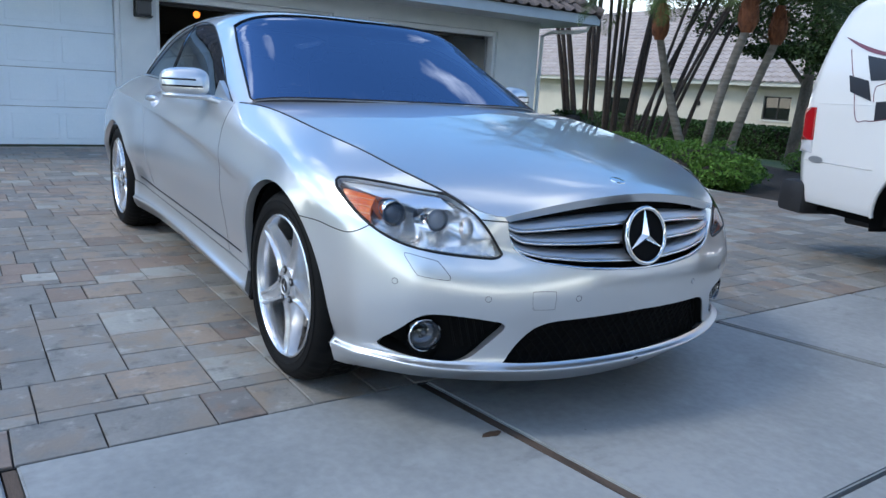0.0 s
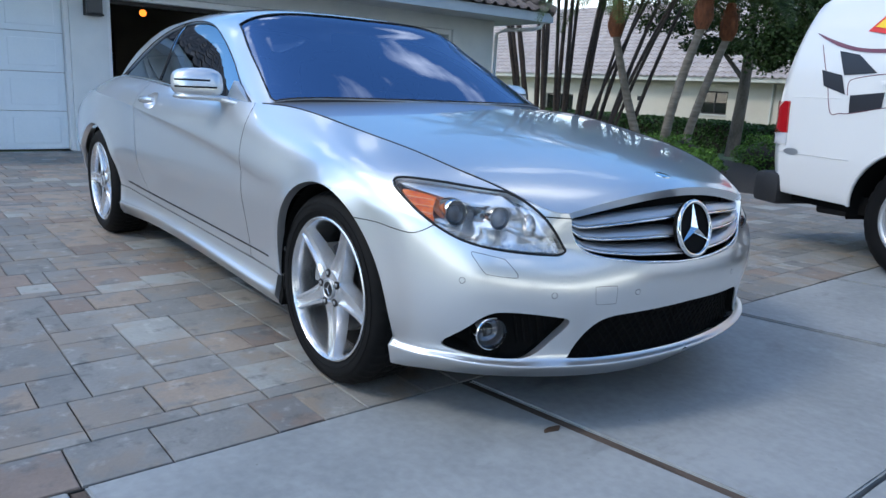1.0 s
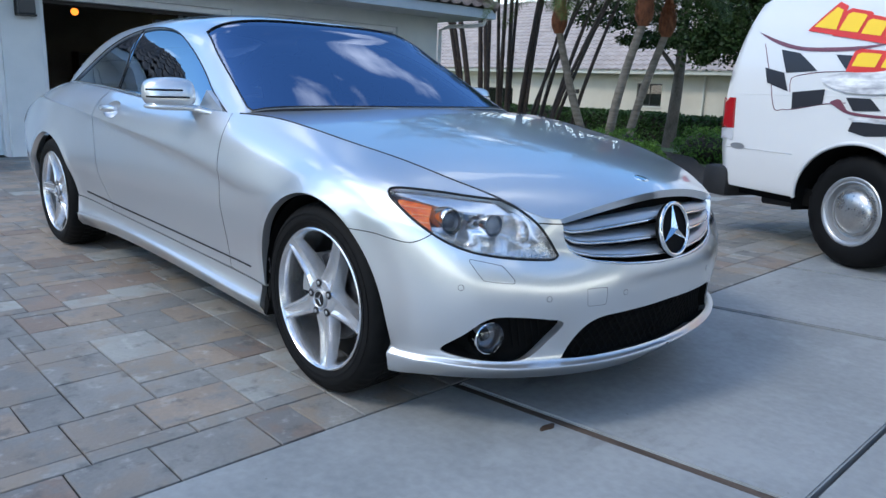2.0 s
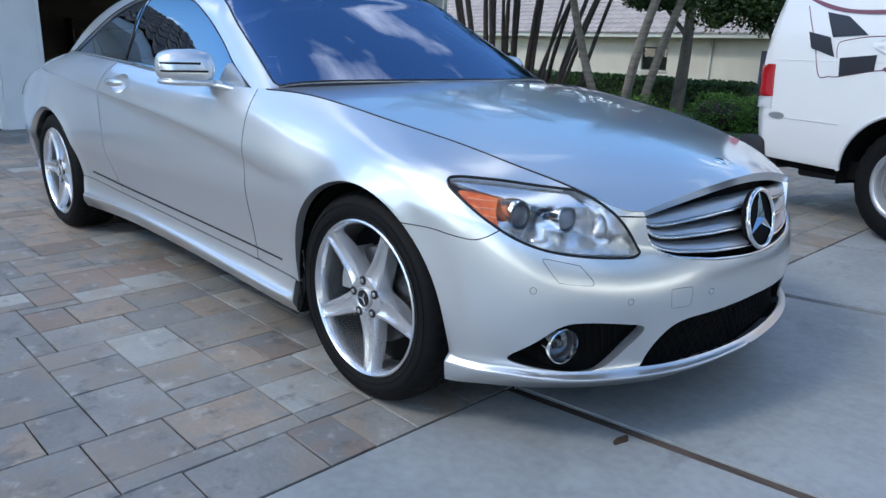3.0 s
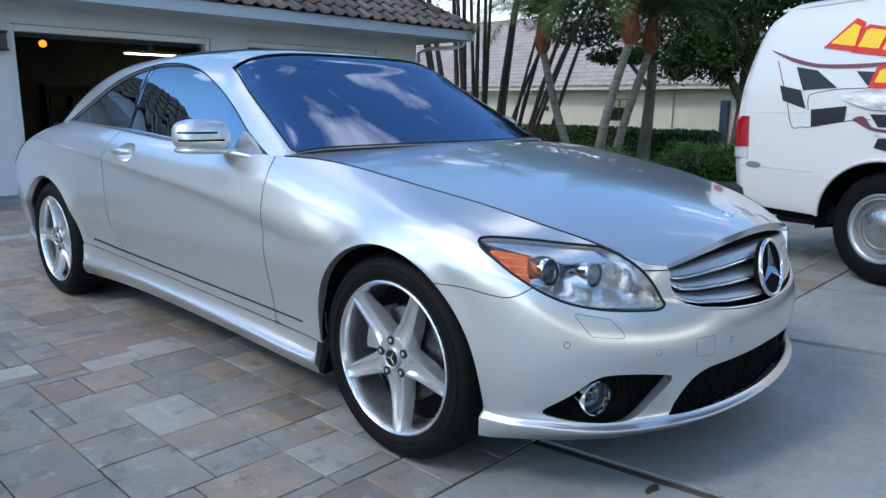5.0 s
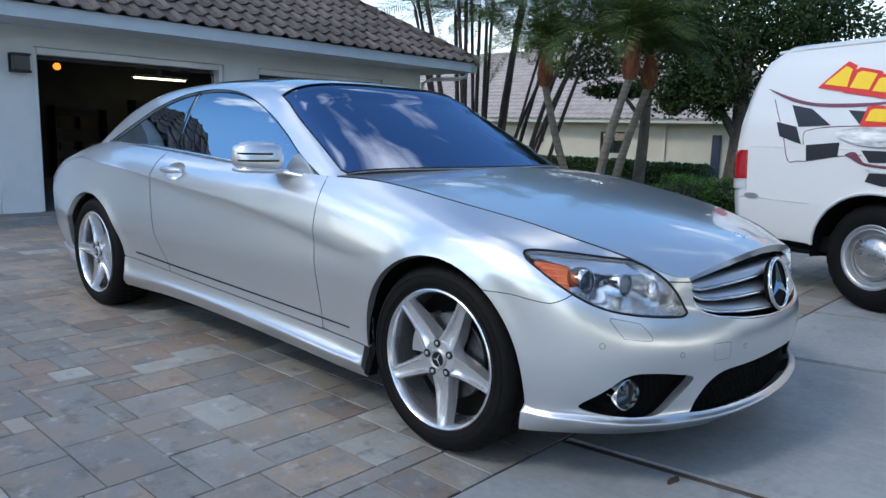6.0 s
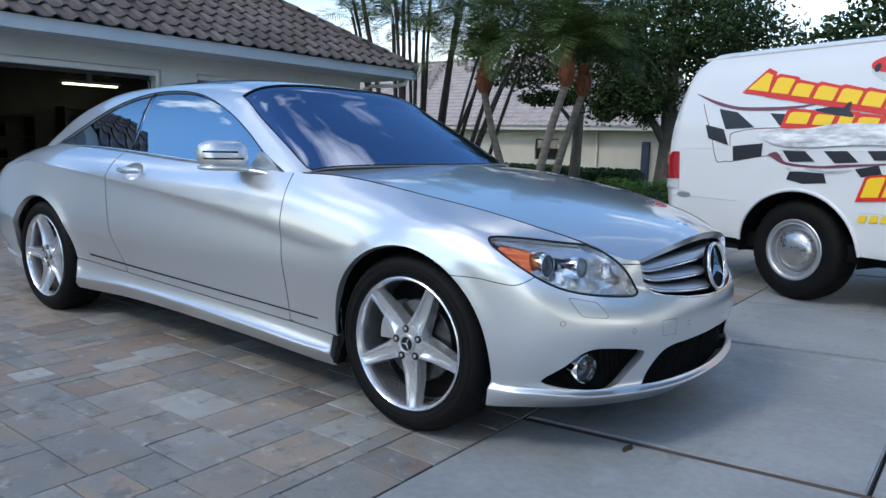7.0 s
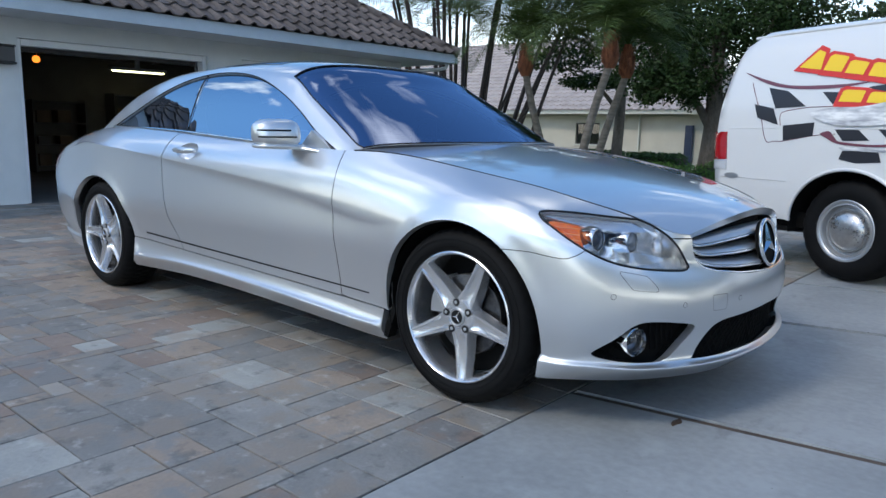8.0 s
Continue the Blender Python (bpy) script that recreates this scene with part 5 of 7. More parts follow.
# thin leftovers join a neighbour that shares a whole edge with them
for thin in sorted(p for p in layout if min(p[2], p[3]) == 1):
    if thin not in layout:
        continue
    i, j, a, b = thin
    for q in layout:
        u, v, c, d = q
        if q == thin:
            continue
        if v == j and d == b and (u + c == i or i + a == u) and a + c <= 6 or u == i and c == a and (v + d == j or j + b == v) and b + d <= 6:
            layout.remove(q)
            layout.remove(thin)
            layout.append((min(i, u), min(j, v), a + c if v == j and d == b and u != i else a, b + d if u == i and c == a and v != j else b))
            break


def paver_mesh(bm, x0, y0, x1, y1, z, r):
    """One riven slate piece with a worn, chamfered edge."""
    g, c = .0026, .0018
    def rag():
        return r.uniform(-.0017, .0017)
    lo = [(x0 + g + rag(), y0 + g + rag()), (x1 - g + rag(), y0 + g + rag()), (x1 - g + rag(), y1 - g + rag()), (x0 + g + rag(), y1 - g + rag())]
    mx, my = (x0 + x1) / 2, (y0 + y1) / 2
    hi = [(x + math.copysign(c, mx - x), y + math.copysign(c, my - y)) for x, y in lo]
    a = [bm.verts.new((x, y, z - .03)) for x, y in lo]
    b = [bm.verts.new((x, y, z - .0028)) for x, y in lo]
    t = [bm.verts.new((x, y, z + r.uniform(-.0010, .0010))) for x, y in hi]
    for k in range(4):
        n = (k + 1) % 4
        bm.faces.new((a[k], a[n], b[n], b[k]))
        bm.faces.new((b[k], b[n], t[n], t[k]))
    bm.faces.new(t)


bm = bmesh.new()
box(bm, (PX0 - NXU * UNIT, PY0, -.16), (EDGE - .001, PY0 + NYU * UNIT, -.007))
paving = tagged(link_mesh("pavement", bm, JOINT), "mixed grey, tan and rose slate pavers laid tight", "pavers", kind="structure")

# ---- the house with its garages ----
STUCCO = varied("pale_grey_stucco", (0.56, 0.60, 0.62), (0.66, 0.69, 0.70), 2.5, 120, (0.75, 0.92), 0.35, 0.004)
TRIM = varied("white_trim_paint", (0.66, 0.69, 0.71), (0.74, 0.76, 0.77), 2, 60, (0.45, 0.6), 0.05, 0.002)
# white paint with the blue of open shade mixed into it
DOORPAINT = varied("shade_blue_garage_paint", (0.64, 0.73, 0.80), (0.71, 0.79, 0.85), 1.5, 50, (0.4, 0.55), 0.04, 0.002)
FASCIA = varied("grey_blue_fascia", (0.42, 0.48, 0.54), (0.50, 0.56, 0.61), 3, 50, (0.5, 0.7), 0.06, 0.003)
# garage beige darkened in the paint to hold the room's shade
INNER = varied("shaded_garage_wall", (0.085, 0.08, 0.07), (0.13, 0.12, 0.105), 2, 40, (0.8, 0.95), 0.1, 0.004)
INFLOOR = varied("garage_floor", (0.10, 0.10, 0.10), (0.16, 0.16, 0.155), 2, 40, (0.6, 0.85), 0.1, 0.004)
LANTERN = shader("dark_bronze", (0.025, 0.024, 0.024), 0.5, 0.4)
FROST = shader("smoked_lantern_glass", (0.05, 0.052, 0.056), 0.25)
TUBE_L = shader("lit_fluorescent_tube", (0.9, 0.9, 0.7), 0.5, emit=(1.0, 0.97, 0.62), power=2.2)
BULB_L = shader("lit_orange_bulb", (0.9, 0.4, 0.1), 0.5, emit=(1.0, 0.26, 0.03), power=1.5)
STEELBOX = varied("painted_cabinet", (0.05, 0.05, 0.05), (0.085, 0.08, 0.08), 3, 50, (0.5, 0.7), 0.05, 0.003)
CARD = varied("brown_cardboard", (0.09, 0.065, 0.045), (0.13, 0.095, 0.065), 4, 60, (0.8, 0.95), 0.1, 0.003)

WX, WB = -8.40, -8.65
OPEN_1, OPEN_2, OPEN_3 = (-2.60, .12), (.575, 3.215), (3.81, 6.44)
WALL_END, HEAD, WALL_TOP = 7.41, 2.075, 2.40
bm = bmesh.new()
cuts = [-7.0, OPEN_1[0], OPEN_1[1], OPEN_2[0], OPEN_2[1], OPEN_3[0], OPEN_3[1], WALL_END]
for a, b in zip(cuts[::2], cuts[1::2]):
    box(bm, (WB, a, -.1), (WX, b, HEAD))
box(bm, (WB, -7.0, HEAD), (WX, WALL_END, WALL_TOP))
bmesh.ops.remove_doubles(bm, verts=bm.verts, dist=1e-5)
tagged(link_mesh("wall_front", bm, STUCCO), "pale grey stucco garage wall", "wall", kind="structure")
bm = bmesh.new()
box(bm, (-18, WALL_END - .25, -.1), (WB - .002, WALL_END, WALL_TOP))
tagged(link_mesh("wall_side", bm, STUCCO), "pale grey stucco side wall", "wall", kind="structure")
# casings round the openings, set back in the reveal
for n_o, (a, b) in enumerate((OPEN_1, OPEN_2, OPEN_3)):
    bm = bmesh.new()
    box(bm, (WB + .04, a, 0), (WX - .06, a + .055, HEAD - .002), .004)
    box(bm, (WB + .04, b - .055, 0), (WX - .06, b, HEAD - .002), .004)
    box(bm, (WB + .04, a + .057, HEAD - .085), (WX - .06, b - .057, HEAD - .002), .004)
    tagged(link_mesh(f"trim_{n_o + 1}", bm, TRIM), "white timber casing of the garage opening", "trim", kind="structure")

# closed sectional door
gate = tagged(empty("door_1"), "closed sectional garage door with raised panels, its white tinted with blue shade", "garage door", kind="structure")
sec_h = (HEAD - .09) / 4
for k in range(4):
    bm = bmesh.new()
    z0, z1 = .012 + k * sec_h, .012 + (k + 1) * sec_h - .006
    box(bm, (WB + .03, OPEN_1[0] + .06, z0), (WB + .075, OPEN_1[1] - .06, z1), .005)
    sec = part("door_section", bm, DOORPAINT, gate)
    span = (OPEN_1[1] - OPEN_1[0] - .12 - .10) / 4
    for q in range(4):
        y0 = OPEN_1[0] + .06 + .05 + q * span + .04
        bm = bmesh.new()
        box(bm, (WB + .072, y0, z0 + .075), (WB + .083, y0 + span - .08, z1 - .075), .008)
        part("raised_panel", bm, DOORPAINT, sec)
bm = bmesh.new()
box(bm, (WB + .03, OPEN_1[0] + .06, -.002), (WB + .07, OPEN_1[1] - .06, .011))
part("bottom_seal", bm, BLACK, gate, "black rubber bottom seal")
# added sheet that blocks daylight leaking between the sections
bm = bmesh.new()
box(bm, (WB + .004, OPEN_1[0] + .002, .0), (WB + .026, OPEN_1[1] - .002, HEAD - .004))
part("door_backing", bm, STEELBOX, gate, "dark sheet added to stop light through the section gaps")

# open doors rolled up under the ceiling
for n_o, (a, b) in enumerate((OPEN_2, OPEN_3)):
    up = tagged(empty(f"door_{n_o + 2}"), "garage door rolled up under the ceiling", "garage door", kind="structure")
    for k in range(4):
        bm = bmesh.new()
        box(bm, (-9.15 - .52 * (k + 1) + .01, a + .06, HEAD + .07), (-9.15 - .52 * k, b - .06, HEAD + .11), .005)
        part("door_section", bm, DOORPAINT, up)
    bm = bmesh.new()
    box(bm, (WB - .10, a + .06, HEAD - .13), (WB - .06, b - .06, HEAD + .05), .01)
    part("lowest_section", bm, STEELBOX, up, "grey lower edge of the door")
    for y in (a + .03, b - .03):
        bm = bmesh.new()
        tube(bm, [(WB - .05, y, 0), (WB - .05, y, HEAD - .2), (WB - .12, y, HEAD), (WB - .35, y, HEAD + .06), (-11.3, y, HEAD + .06)], .014, 6)
        part("door_rail", bm, STEEL, up, "steel door rail", 60)

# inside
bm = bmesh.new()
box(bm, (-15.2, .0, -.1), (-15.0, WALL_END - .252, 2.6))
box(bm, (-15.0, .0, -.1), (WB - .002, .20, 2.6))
tagged(link_mesh("wall_inner", bm, INNER), "beige walls inside the garage, darkened for the room's shade", "wall", kind="structure")
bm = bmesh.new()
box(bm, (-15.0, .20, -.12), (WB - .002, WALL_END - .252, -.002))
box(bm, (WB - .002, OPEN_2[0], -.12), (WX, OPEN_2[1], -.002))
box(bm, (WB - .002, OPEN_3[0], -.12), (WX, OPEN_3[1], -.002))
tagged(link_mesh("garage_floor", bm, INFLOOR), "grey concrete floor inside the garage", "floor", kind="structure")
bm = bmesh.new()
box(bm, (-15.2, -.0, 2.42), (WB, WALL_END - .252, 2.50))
tagged(link_mesh("ceiling", bm, INNER), "garage ceiling, darkened for the room's shade", "ceiling", kind="structure")

lamp_t = tagged(empty("fluorescent_lamp"), "lit fluorescent tube lamp under the garage ceiling", "lamp")
bm = bmesh.new()
box(bm, (-14.08, 4.30, 2.17), (-13.92, 5.55, 2.23), .01)
box(bm, (-14.02, 4.85, 2.22), (-13.98, 4.95, 2.43))
part("fitting", bm, TRIM, lamp_t, "white lamp fitting")
for y in (-14.03, -13.97):
    bm = bmesh.new()
    cyl(bm, (y, 4.35, 2.15), (y, 5.50, 2.15), .018, seg=12)
    part("tube", bm, TUBE_L, lamp_t, "glowing tube", 60)
lamp_b = tagged(empty("ceiling_bulb"), "glowing orange bulb hanging from the garage ceiling", "lamp")
bm = bmesh.new()
bmesh.ops.create_uvsphere(bm, u_segments=20, v_segments=12, radius=.062, matrix=Matrix.Translation((-11.9, 2.07, 2.10)))
part("bulb", bm, BULB_L, lamp_b, "orange glowing bulb", 180)
bm = bmesh.new()
cyl(bm, (-11.9, 2.07, 2.155), (-11.9, 2.07, 2.43), .02, seg=10)
part("holder", bm, BLACK, lamp_b, "dark lamp holder", 60)

# shelves and cabinets against the back wall
def cabinet(x, y0, y1, z1, shelves):
    c = tagged(empty("garage_shelf"), "dark storage shelf with boxes against the garage wall", "shelf", "garage shelves")
    for yy in (y0, y1 - .04):
        bm = bmesh.new()
        box(bm, (x, yy, 0), (x + .45, yy + .04, z1), .004)
        part("side_panel", bm, STEELBOX, c)
    for k in range(shelves):
        z = .1 + (z1 - .15) * k / (shelves - 1)
        bm = bmesh.new()
        box(bm, (x, y0 + .042, z), (x + .45, y1 - .042, z + .03), .004)
        part("shelf_board", bm, STEELBOX, c)
        if k < shelves - 1:
            y = y0 + .1
            while y < y1 - .4:
                w = rng.uniform(.2, .38)
                bm = bmesh.new()
                box(bm, (x + .08, y, z + .031), (x + .38, y + w, z + .031 + rng.uniform(.15, .3)), .008)
                tagged(link_mesh("storage_box", bm, CARD if rng.random() < .6 else STEELBOX), "brown storage box standing on a shelf", "box", "stored boxes")
                y += w + rng.uniform(.05, .2)


cabinet(-14.98, .9, 2.3, 1.9, 5)
cabinet(-14.98, 2.9, 4.0, 1.5, 4)
cabinet(-14.98, 4.6, 6.2, 1.7, 4)
bm = bmesh.new()
box(bm, (-12.6, .205, 0), (-11.6, .75, .95), .02)
tagged(link_mesh("workbench", bm, STEELBOX), "dark workbench against the garage wall", "workbench")

# wall lantern on the pier
lan = tagged(empty("wall_lantern"), "dark bronze box lantern fixed to the garage pier", "wall lamp")
bm = bmesh.new()
box(bm, (WX, .285, 1.74), (WX + .03, .505, 1.97), .006)
part("back_plate", bm, LANTERN, lan)
bm = bmesh.new()
box(bm, (WX + .03, .300, 1.765), (WX + .15, .490, 1.945), .012)
part("glass_body", bm, FROST, lan, "smoked glass body")
bm = bmesh.new()
box(bm, (WX + .03, .29, 1.945), (WX + .165, .50, 1.97), .006)
part("cap", bm, LANTERN, lan)
bm = bmesh.new()
box(bm, (WX + .03, .29, 1.74), (WX + .165, .50, 1.764), .006)
part("base", bm, LANTERN, lan)

# eaves
EAVE_X, EAVE_Y, EAVE_Z, PITCH = -7.62, 8.18, 2.48, .60
bm = bmesh.new()
prism(bm, [(-18, EAVE_Y - .03), (-18, WALL_END), (WX, WALL_END), (WX, -7), (EAVE_X - .03, -7), (EAVE_X - .03, EAVE_Y - .03)], 2.315, 2.36)
tagged(link_mesh("soffit", bm, TRIM), "white soffit under the eaves", "soffit", kind="structure")
bm = bmesh.new()
prism(bm, [(-18, EAVE_Y), (-18, EAVE_Y - .03), (EAVE_X - .03, EAVE_Y - .03), (EAVE_X - .03, -7), (EAVE_X, -7), (EAVE_X, EAVE_Y)], 2.315, EAVE_Z)
tagged(link_mesh("fascia", bm, FASCIA), "grey-blue painted fascia board", "fascia", kind="structure")
bm = bmesh.new()
tube(bm, [(EAVE_X - .12, 8.02, 2.315), (EAVE_X - .13, 8.0, 2.23), (EAVE_X - .25, 7.9, 2.19), (WX + .10, 7.62, 2.17), (WX - .08, 7.56, 2.10), (WX - .09, 7.56, 0)], .035, 10)
tagged(link_mesh("downpipe", bm, TRIM, smooth=60), "white rain downpipe running back to the wall corner", "downpipe")

# roof deck (front slope and hip end)
RIDGE = 2.1
bm = bmesh.new()
def roof_pt(x, y):
    """Height of the hipped roof."""
    return EAVE_Z + PITCH * min(EAVE_X - x, EAVE_Y - y)
vA = [bm.verts.new(v) for v in ((EAVE_X, -7, EAVE_Z), (EAVE_X, EAVE_Y, EAVE_Z), (EAVE_X - RIDGE, EAVE_Y - RIDGE, EAVE_Z + PITCH * RIDGE), (EAVE_X - RIDGE, -7, EAVE_Z + PITCH * RIDGE), (-18.5, EAVE_Y, EAVE_Z), (-18.5 + RIDGE, EAVE_Y - RIDGE, EAVE_Z + PITCH * RIDGE))]
bm.faces.new((vA[0], vA[1], vA[2], vA[3]))
bm.faces.new((vA[1], vA[4], vA[5], vA[2]))
bm.faces.new((vA[2], vA[5], bm.verts.new((-18.5 + RIDGE, -7, EAVE_Z + PITCH * RIDGE)), vA[3]))
DECK = shader("roof_felt", (0.03, 0.028, 0.026), 0.9)
roof_s = tagged(link_mesh("roof_main", bm, DECK), "hipped roof of weathered brown barrel tiles", "roof", kind="structure")
TILE = varied("weathered_brown_tile", (0.055, 0.043, 0.038), (0.145, 0.118, 0.105), 5, 45, (0.7, 0.92), 0.5, 0.008, per_object=.3)
TW, TL = .265, .335


def tile_mesh(bm, m, w=TW, length=TL, h=.055):
    """A barrel tile; m carries its lower left corner, x along the eave, y up the slope."""
    prof = [(0, .012), (.10, h * .72), (.22, h), (.34, h * .72), (.46, .012), (.72, .0), (1.0, .010)]
    n = len(prof)
    lo = [bm.verts.new(m @ Vector((u * w, -.02, z + .022))) for u, z in prof]
    hi = [bm.verts.new(m @ Vector((u * w, length, z * .85))) for u, z in prof]
    ed = [bm.verts.new(m @ Vector((u * w, -.02, z + .004))) for u, z in prof]
    for k in range(n - 1):
        bm.faces.new((lo[k], lo[k + 1], hi[k + 1], hi[k]))
        bm.faces.new((ed[k], ed[k + 1], lo[k + 1], lo[k]))


slope_len = math.hypot(1, PITCH)
up_front = Vector((-1, 0, PITCH)).normalized()
up_hip = Vector((0, -1, PITCH)).normalized()
TILES_FRONT, TILES_HIP = [], []
for r in range(int(RIDGE * slope_len / TL)):
    inx = r * TL / slope_len
    for c in range(56):
        y0 = EAVE_Y - inx - (c + 1) * TW
        if y0 < -6.5:
            break
        TILES_FRONT.append((r, c, Matrix.Translation((EAVE_X - inx + .03, y0, EAVE_Z + PITCH * inx + .004)) @ Matrix((Vector((0, 1, 0)), up_front, Vector((0, 1, 0)).cross(up_front))).transposed().to_4x4()))
    for c in range(22):
        x0 = EAVE_X - inx - c * TW
        TILES_HIP.append((r, c, Matrix.Translation((x0, EAVE_Y - inx + .03, EAVE_Z + PITCH * inx + .004)) @ Matrix((Vector((-1, 0, 0)), up_hip, Vector((-1, 0, 0)).cross(up_hip))).transposed().to_4x4()))
# hip caps
for k in range(9):
    d = Vector((-1, -1, PITCH)).normalized()
    a = Vector((EAVE_X + .02, EAVE_Y + .02, EAVE_Z + .03)) + d * (.36 * k)
    bm = bmesh.new()
    tube(bm, [a, a + d * .40], .1, 12, taper=[.105, .085])
    link_mesh("hip_cap", bm, TILE, roof_s, smooth=50)

# ---- the neighbouring house ----
N_WALL = varied("cream_stucco", (0.47, 0.43, 0.35), (0.56, 0.52, 0.43), 1.5, 40, (0.8, 0.95), 0.2, 0.006)
N_TILE = varied("pale_concrete_tile", (0.31, 0.265, 0.24), (0.45, 0.39, 0.36), 2.5, 30, (0.7, 0.9), 0.3, 0.01)
N_TRIM = shader("pale_fascia", (0.5, 0.5, 0.44), 0.6)
PANE_D = glass("far_window_glass", (0.25, 0.27, 0.28), ior=1.6)
NY, NX0, NX1, NE = 23.0, -33.0, -8.4, 1.72
bm = bmesh.new()
holes_n = [(-21.75, -20.1, .28, 1.05), (-13.70, -12.62, .56, 1.40)]
xs = [NX0]
for a, b, z0, z1 in holes_n:
    box(bm, (xs[-1], NY, -1.2), (a, NY + .25, NE + .1))
    box(bm, (a, NY, -1.2), (b, NY + .25, z0))
    box(bm, (a, NY, z1), (b, NY + .25, NE + .1))
    xs.append(b)
box(bm, (xs[-1], NY, -1.2), (NX1, NY + .25, NE + .1))
box(bm, (NX1 - .25, NY + .252, -1.2), (NX1, NY + 9, NE + .1))
tagged(link_mesh("wall_neighbour", bm, N_WALL), "cream stucco wall of the neighbouring house", "wall", kind="structure")
# near-black panel in place of the unlit rooms behind the windows
bm = bmesh.new()
box(bm, (NX0, NY + .6, -1.0), (NX1 - .3, NY + .8, NE), 0)
tagged(link_mesh("wall_neighbour_inner", bm, DARK), "near-black panel standing in for the unlit room behind the neighbour's windows", "wall", kind="structure")
for k, (a, b, z0, z1) in enumerate(holes_n):
    w = tagged(empty(f"window_{k + 1}"), "dark window with a slim frame in a cream wall", "window", kind="structure")
    bm = bmesh.new()
    for lo, hi in (((a, z0), (b, z0 + .05)), ((a, z1 - .05), (b, z1)), ((a, z0 + .052), (a + .05, z1 - .052)), ((b - .05, z0 + .052), (b, z1 - .052)), (((a + b) / 2 - .02, z0 + .052), ((a + b) / 2 + .02, z1 - .052))):
        box(bm, (lo[0], NY + .08, lo[1]), (hi[0], NY + .13, hi[1]))
    part("window_frame", bm, LANTERN, w)
    for u in (0, 1):
        bm = bmesh.new()
        p0 = a + .05 if not u else (a + b) / 2 + .02
        p1 = (a + b) / 2 - .02 if not u else b - .05
        box(bm, (p0, NY + .10, z0 + .05), (p1, NY + .108, z1 - .05))
        part("pane", bm, PANE_D, w)
    bm = bmesh.new()
    box(bm, (a - .04, NY - .05, z0 - .06), (b + .04, NY + .07, z0 - .002), .008)
    part("window_sill", bm, N_TRIM, w)
# eaves and tiled slope
bm = bmesh.new()
box(bm, (NX0, NY - .62, NE + .02), (NX1 + .5, NY - .58, NE + .17))
box(bm, (NX0, NY - .58, NE + .08), (NX1 + .5, NY, NE + .10))
tagged(link_mesh("fascia_neighbour", bm, N_TRIM), "pale fascia of the neighbouring house", "fascia", kind="structure")
bm = bmesh.new()
N_P, n_rows, n_w = .52, 21, .30
for r in range(n_rows):
    y0, z0 = NY - .66 + r * .345, NE + .18 + r * .345 * N_P
    x1 = NX1 + .5 - max(0, (r * .345)) * .9
    n_c = int((x1 - NX0) / n_w)
    prev = None
    for c in range(n_c * 4 + 1):
        x = x1 - c * n_w / 4
        h = (.035, .055, .02, .0)[c % 4]
        cur = (bm.verts.new((x, y0 - .03, z0 + h + .012)), bm.verts.new((x, y0 + .345, z0 + .345 * N_P + h * .7 - .015)), bm.verts.new((x, y0 - .03, z0 + h - .025)))
        if prev:
            bm.faces.new((prev[0], prev[1], cur[1], cur[0]))
            bm.faces.new((prev[2], prev[0], cur[0], cur[2]))
        prev = cur
nroof = tagged(link_mesh("roof_neighbour", bm, N_TILE, smooth=40), "pale concrete tile roof of the neighbouring house", "roof", kind="structure")
bm = bmesh.new()
gy0 = NY - .5
prism(bm, [(NY - .55, NE + .10), (NY + 6.6, NE + .16 + 7.1 * N_P), (NY + 13, NE + .10)], NX0, NX1 - 2.5, "x")
tagged(link_mesh("roof_neighbour_deck", bm, N_TILE), "body of the neighbouring roof", "roof", kind="structure")
bm = bmesh.new()
box(bm, (-16.58, NY - .09, .92), (-16.44, NY - .002, 1.10), .02)
tagged(link_mesh("wall_sconce", bm, LANTERN), "small dark sconce on the cream wall", "wall lamp")
bm = bmesh.new()
box(bm, (-9.05, NY - .20, -.40), (-8.78, NY - .002, 1.35), .02)
NAVY = shader("navy_cabinet_paint", (0.02, 0.03, 0.06), 0.4)
tagged(link_mesh("utility_cabinet", bm, NAVY), "dark blue utility cabinet against the cream wall", "cabinet")
bm = bmesh.new()
tube(bm, [(-10.9, NY - .06, -.9), (-10.9, NY - .06, NE)], .04, 8)
tagged(link_mesh("downpipe", bm, N_TRIM, smooth=60), "pale downpipe on the cream wall", "downpipe")

# ---- the white van ----
VAN_M = pose(.512, 2.897, 0, 0, 0, -23.5)
V_TYRE = RUBBER
HUBCAP = varied("brushed_hub_steel", (0.42, 0.41, 0.40), (0.60, 0.59, 0.57), 6, 60, (0.22, 0.34), 0.05, 0.001, 0.9)
DECAL_Y = shader("yellow_decal", (0.85, 0.55, 0.02), 0.35)
DECAL_R = shader("red_decal", (0.62, 0.03, 0.02), 0.35)
DECAL_K = shader("black_decal", (0.02, 0.02, 0.024), 0.35)
DECAL_G = varied("silver_decal", (0.30, 0.30, 0.32), (0.85, 0.84, 0.82), 3, 12, (0.3, 0.4), 0.0, 0.001, stretch=(1, 1, 5))
DECAL_M = shader("maroon_decal", (0.16, 0.05, 0.07), 0.35)
GREYPL = varied("grey_bumper_plastic", (0.008, 0.008, 0.009), (0.02, 0.02, 0.021), 6, 60, (0.5, 0.7), 0.1, 0.003)
VAN_PROF = smooth_line([(.02, .36), (-.015, .42), (-.035, .56), (-.045, .70), (-.043, .90), (-.040, 1.10), (-.018, 1.30), (.025, 1.50), (.080, 1.68), (.150, 1.80), (.260, 1.885), (.45, 1.925), (.97, 1.955)], 10)
VAN_Q = np.linspace(0, 1, len(VAN_PROF))
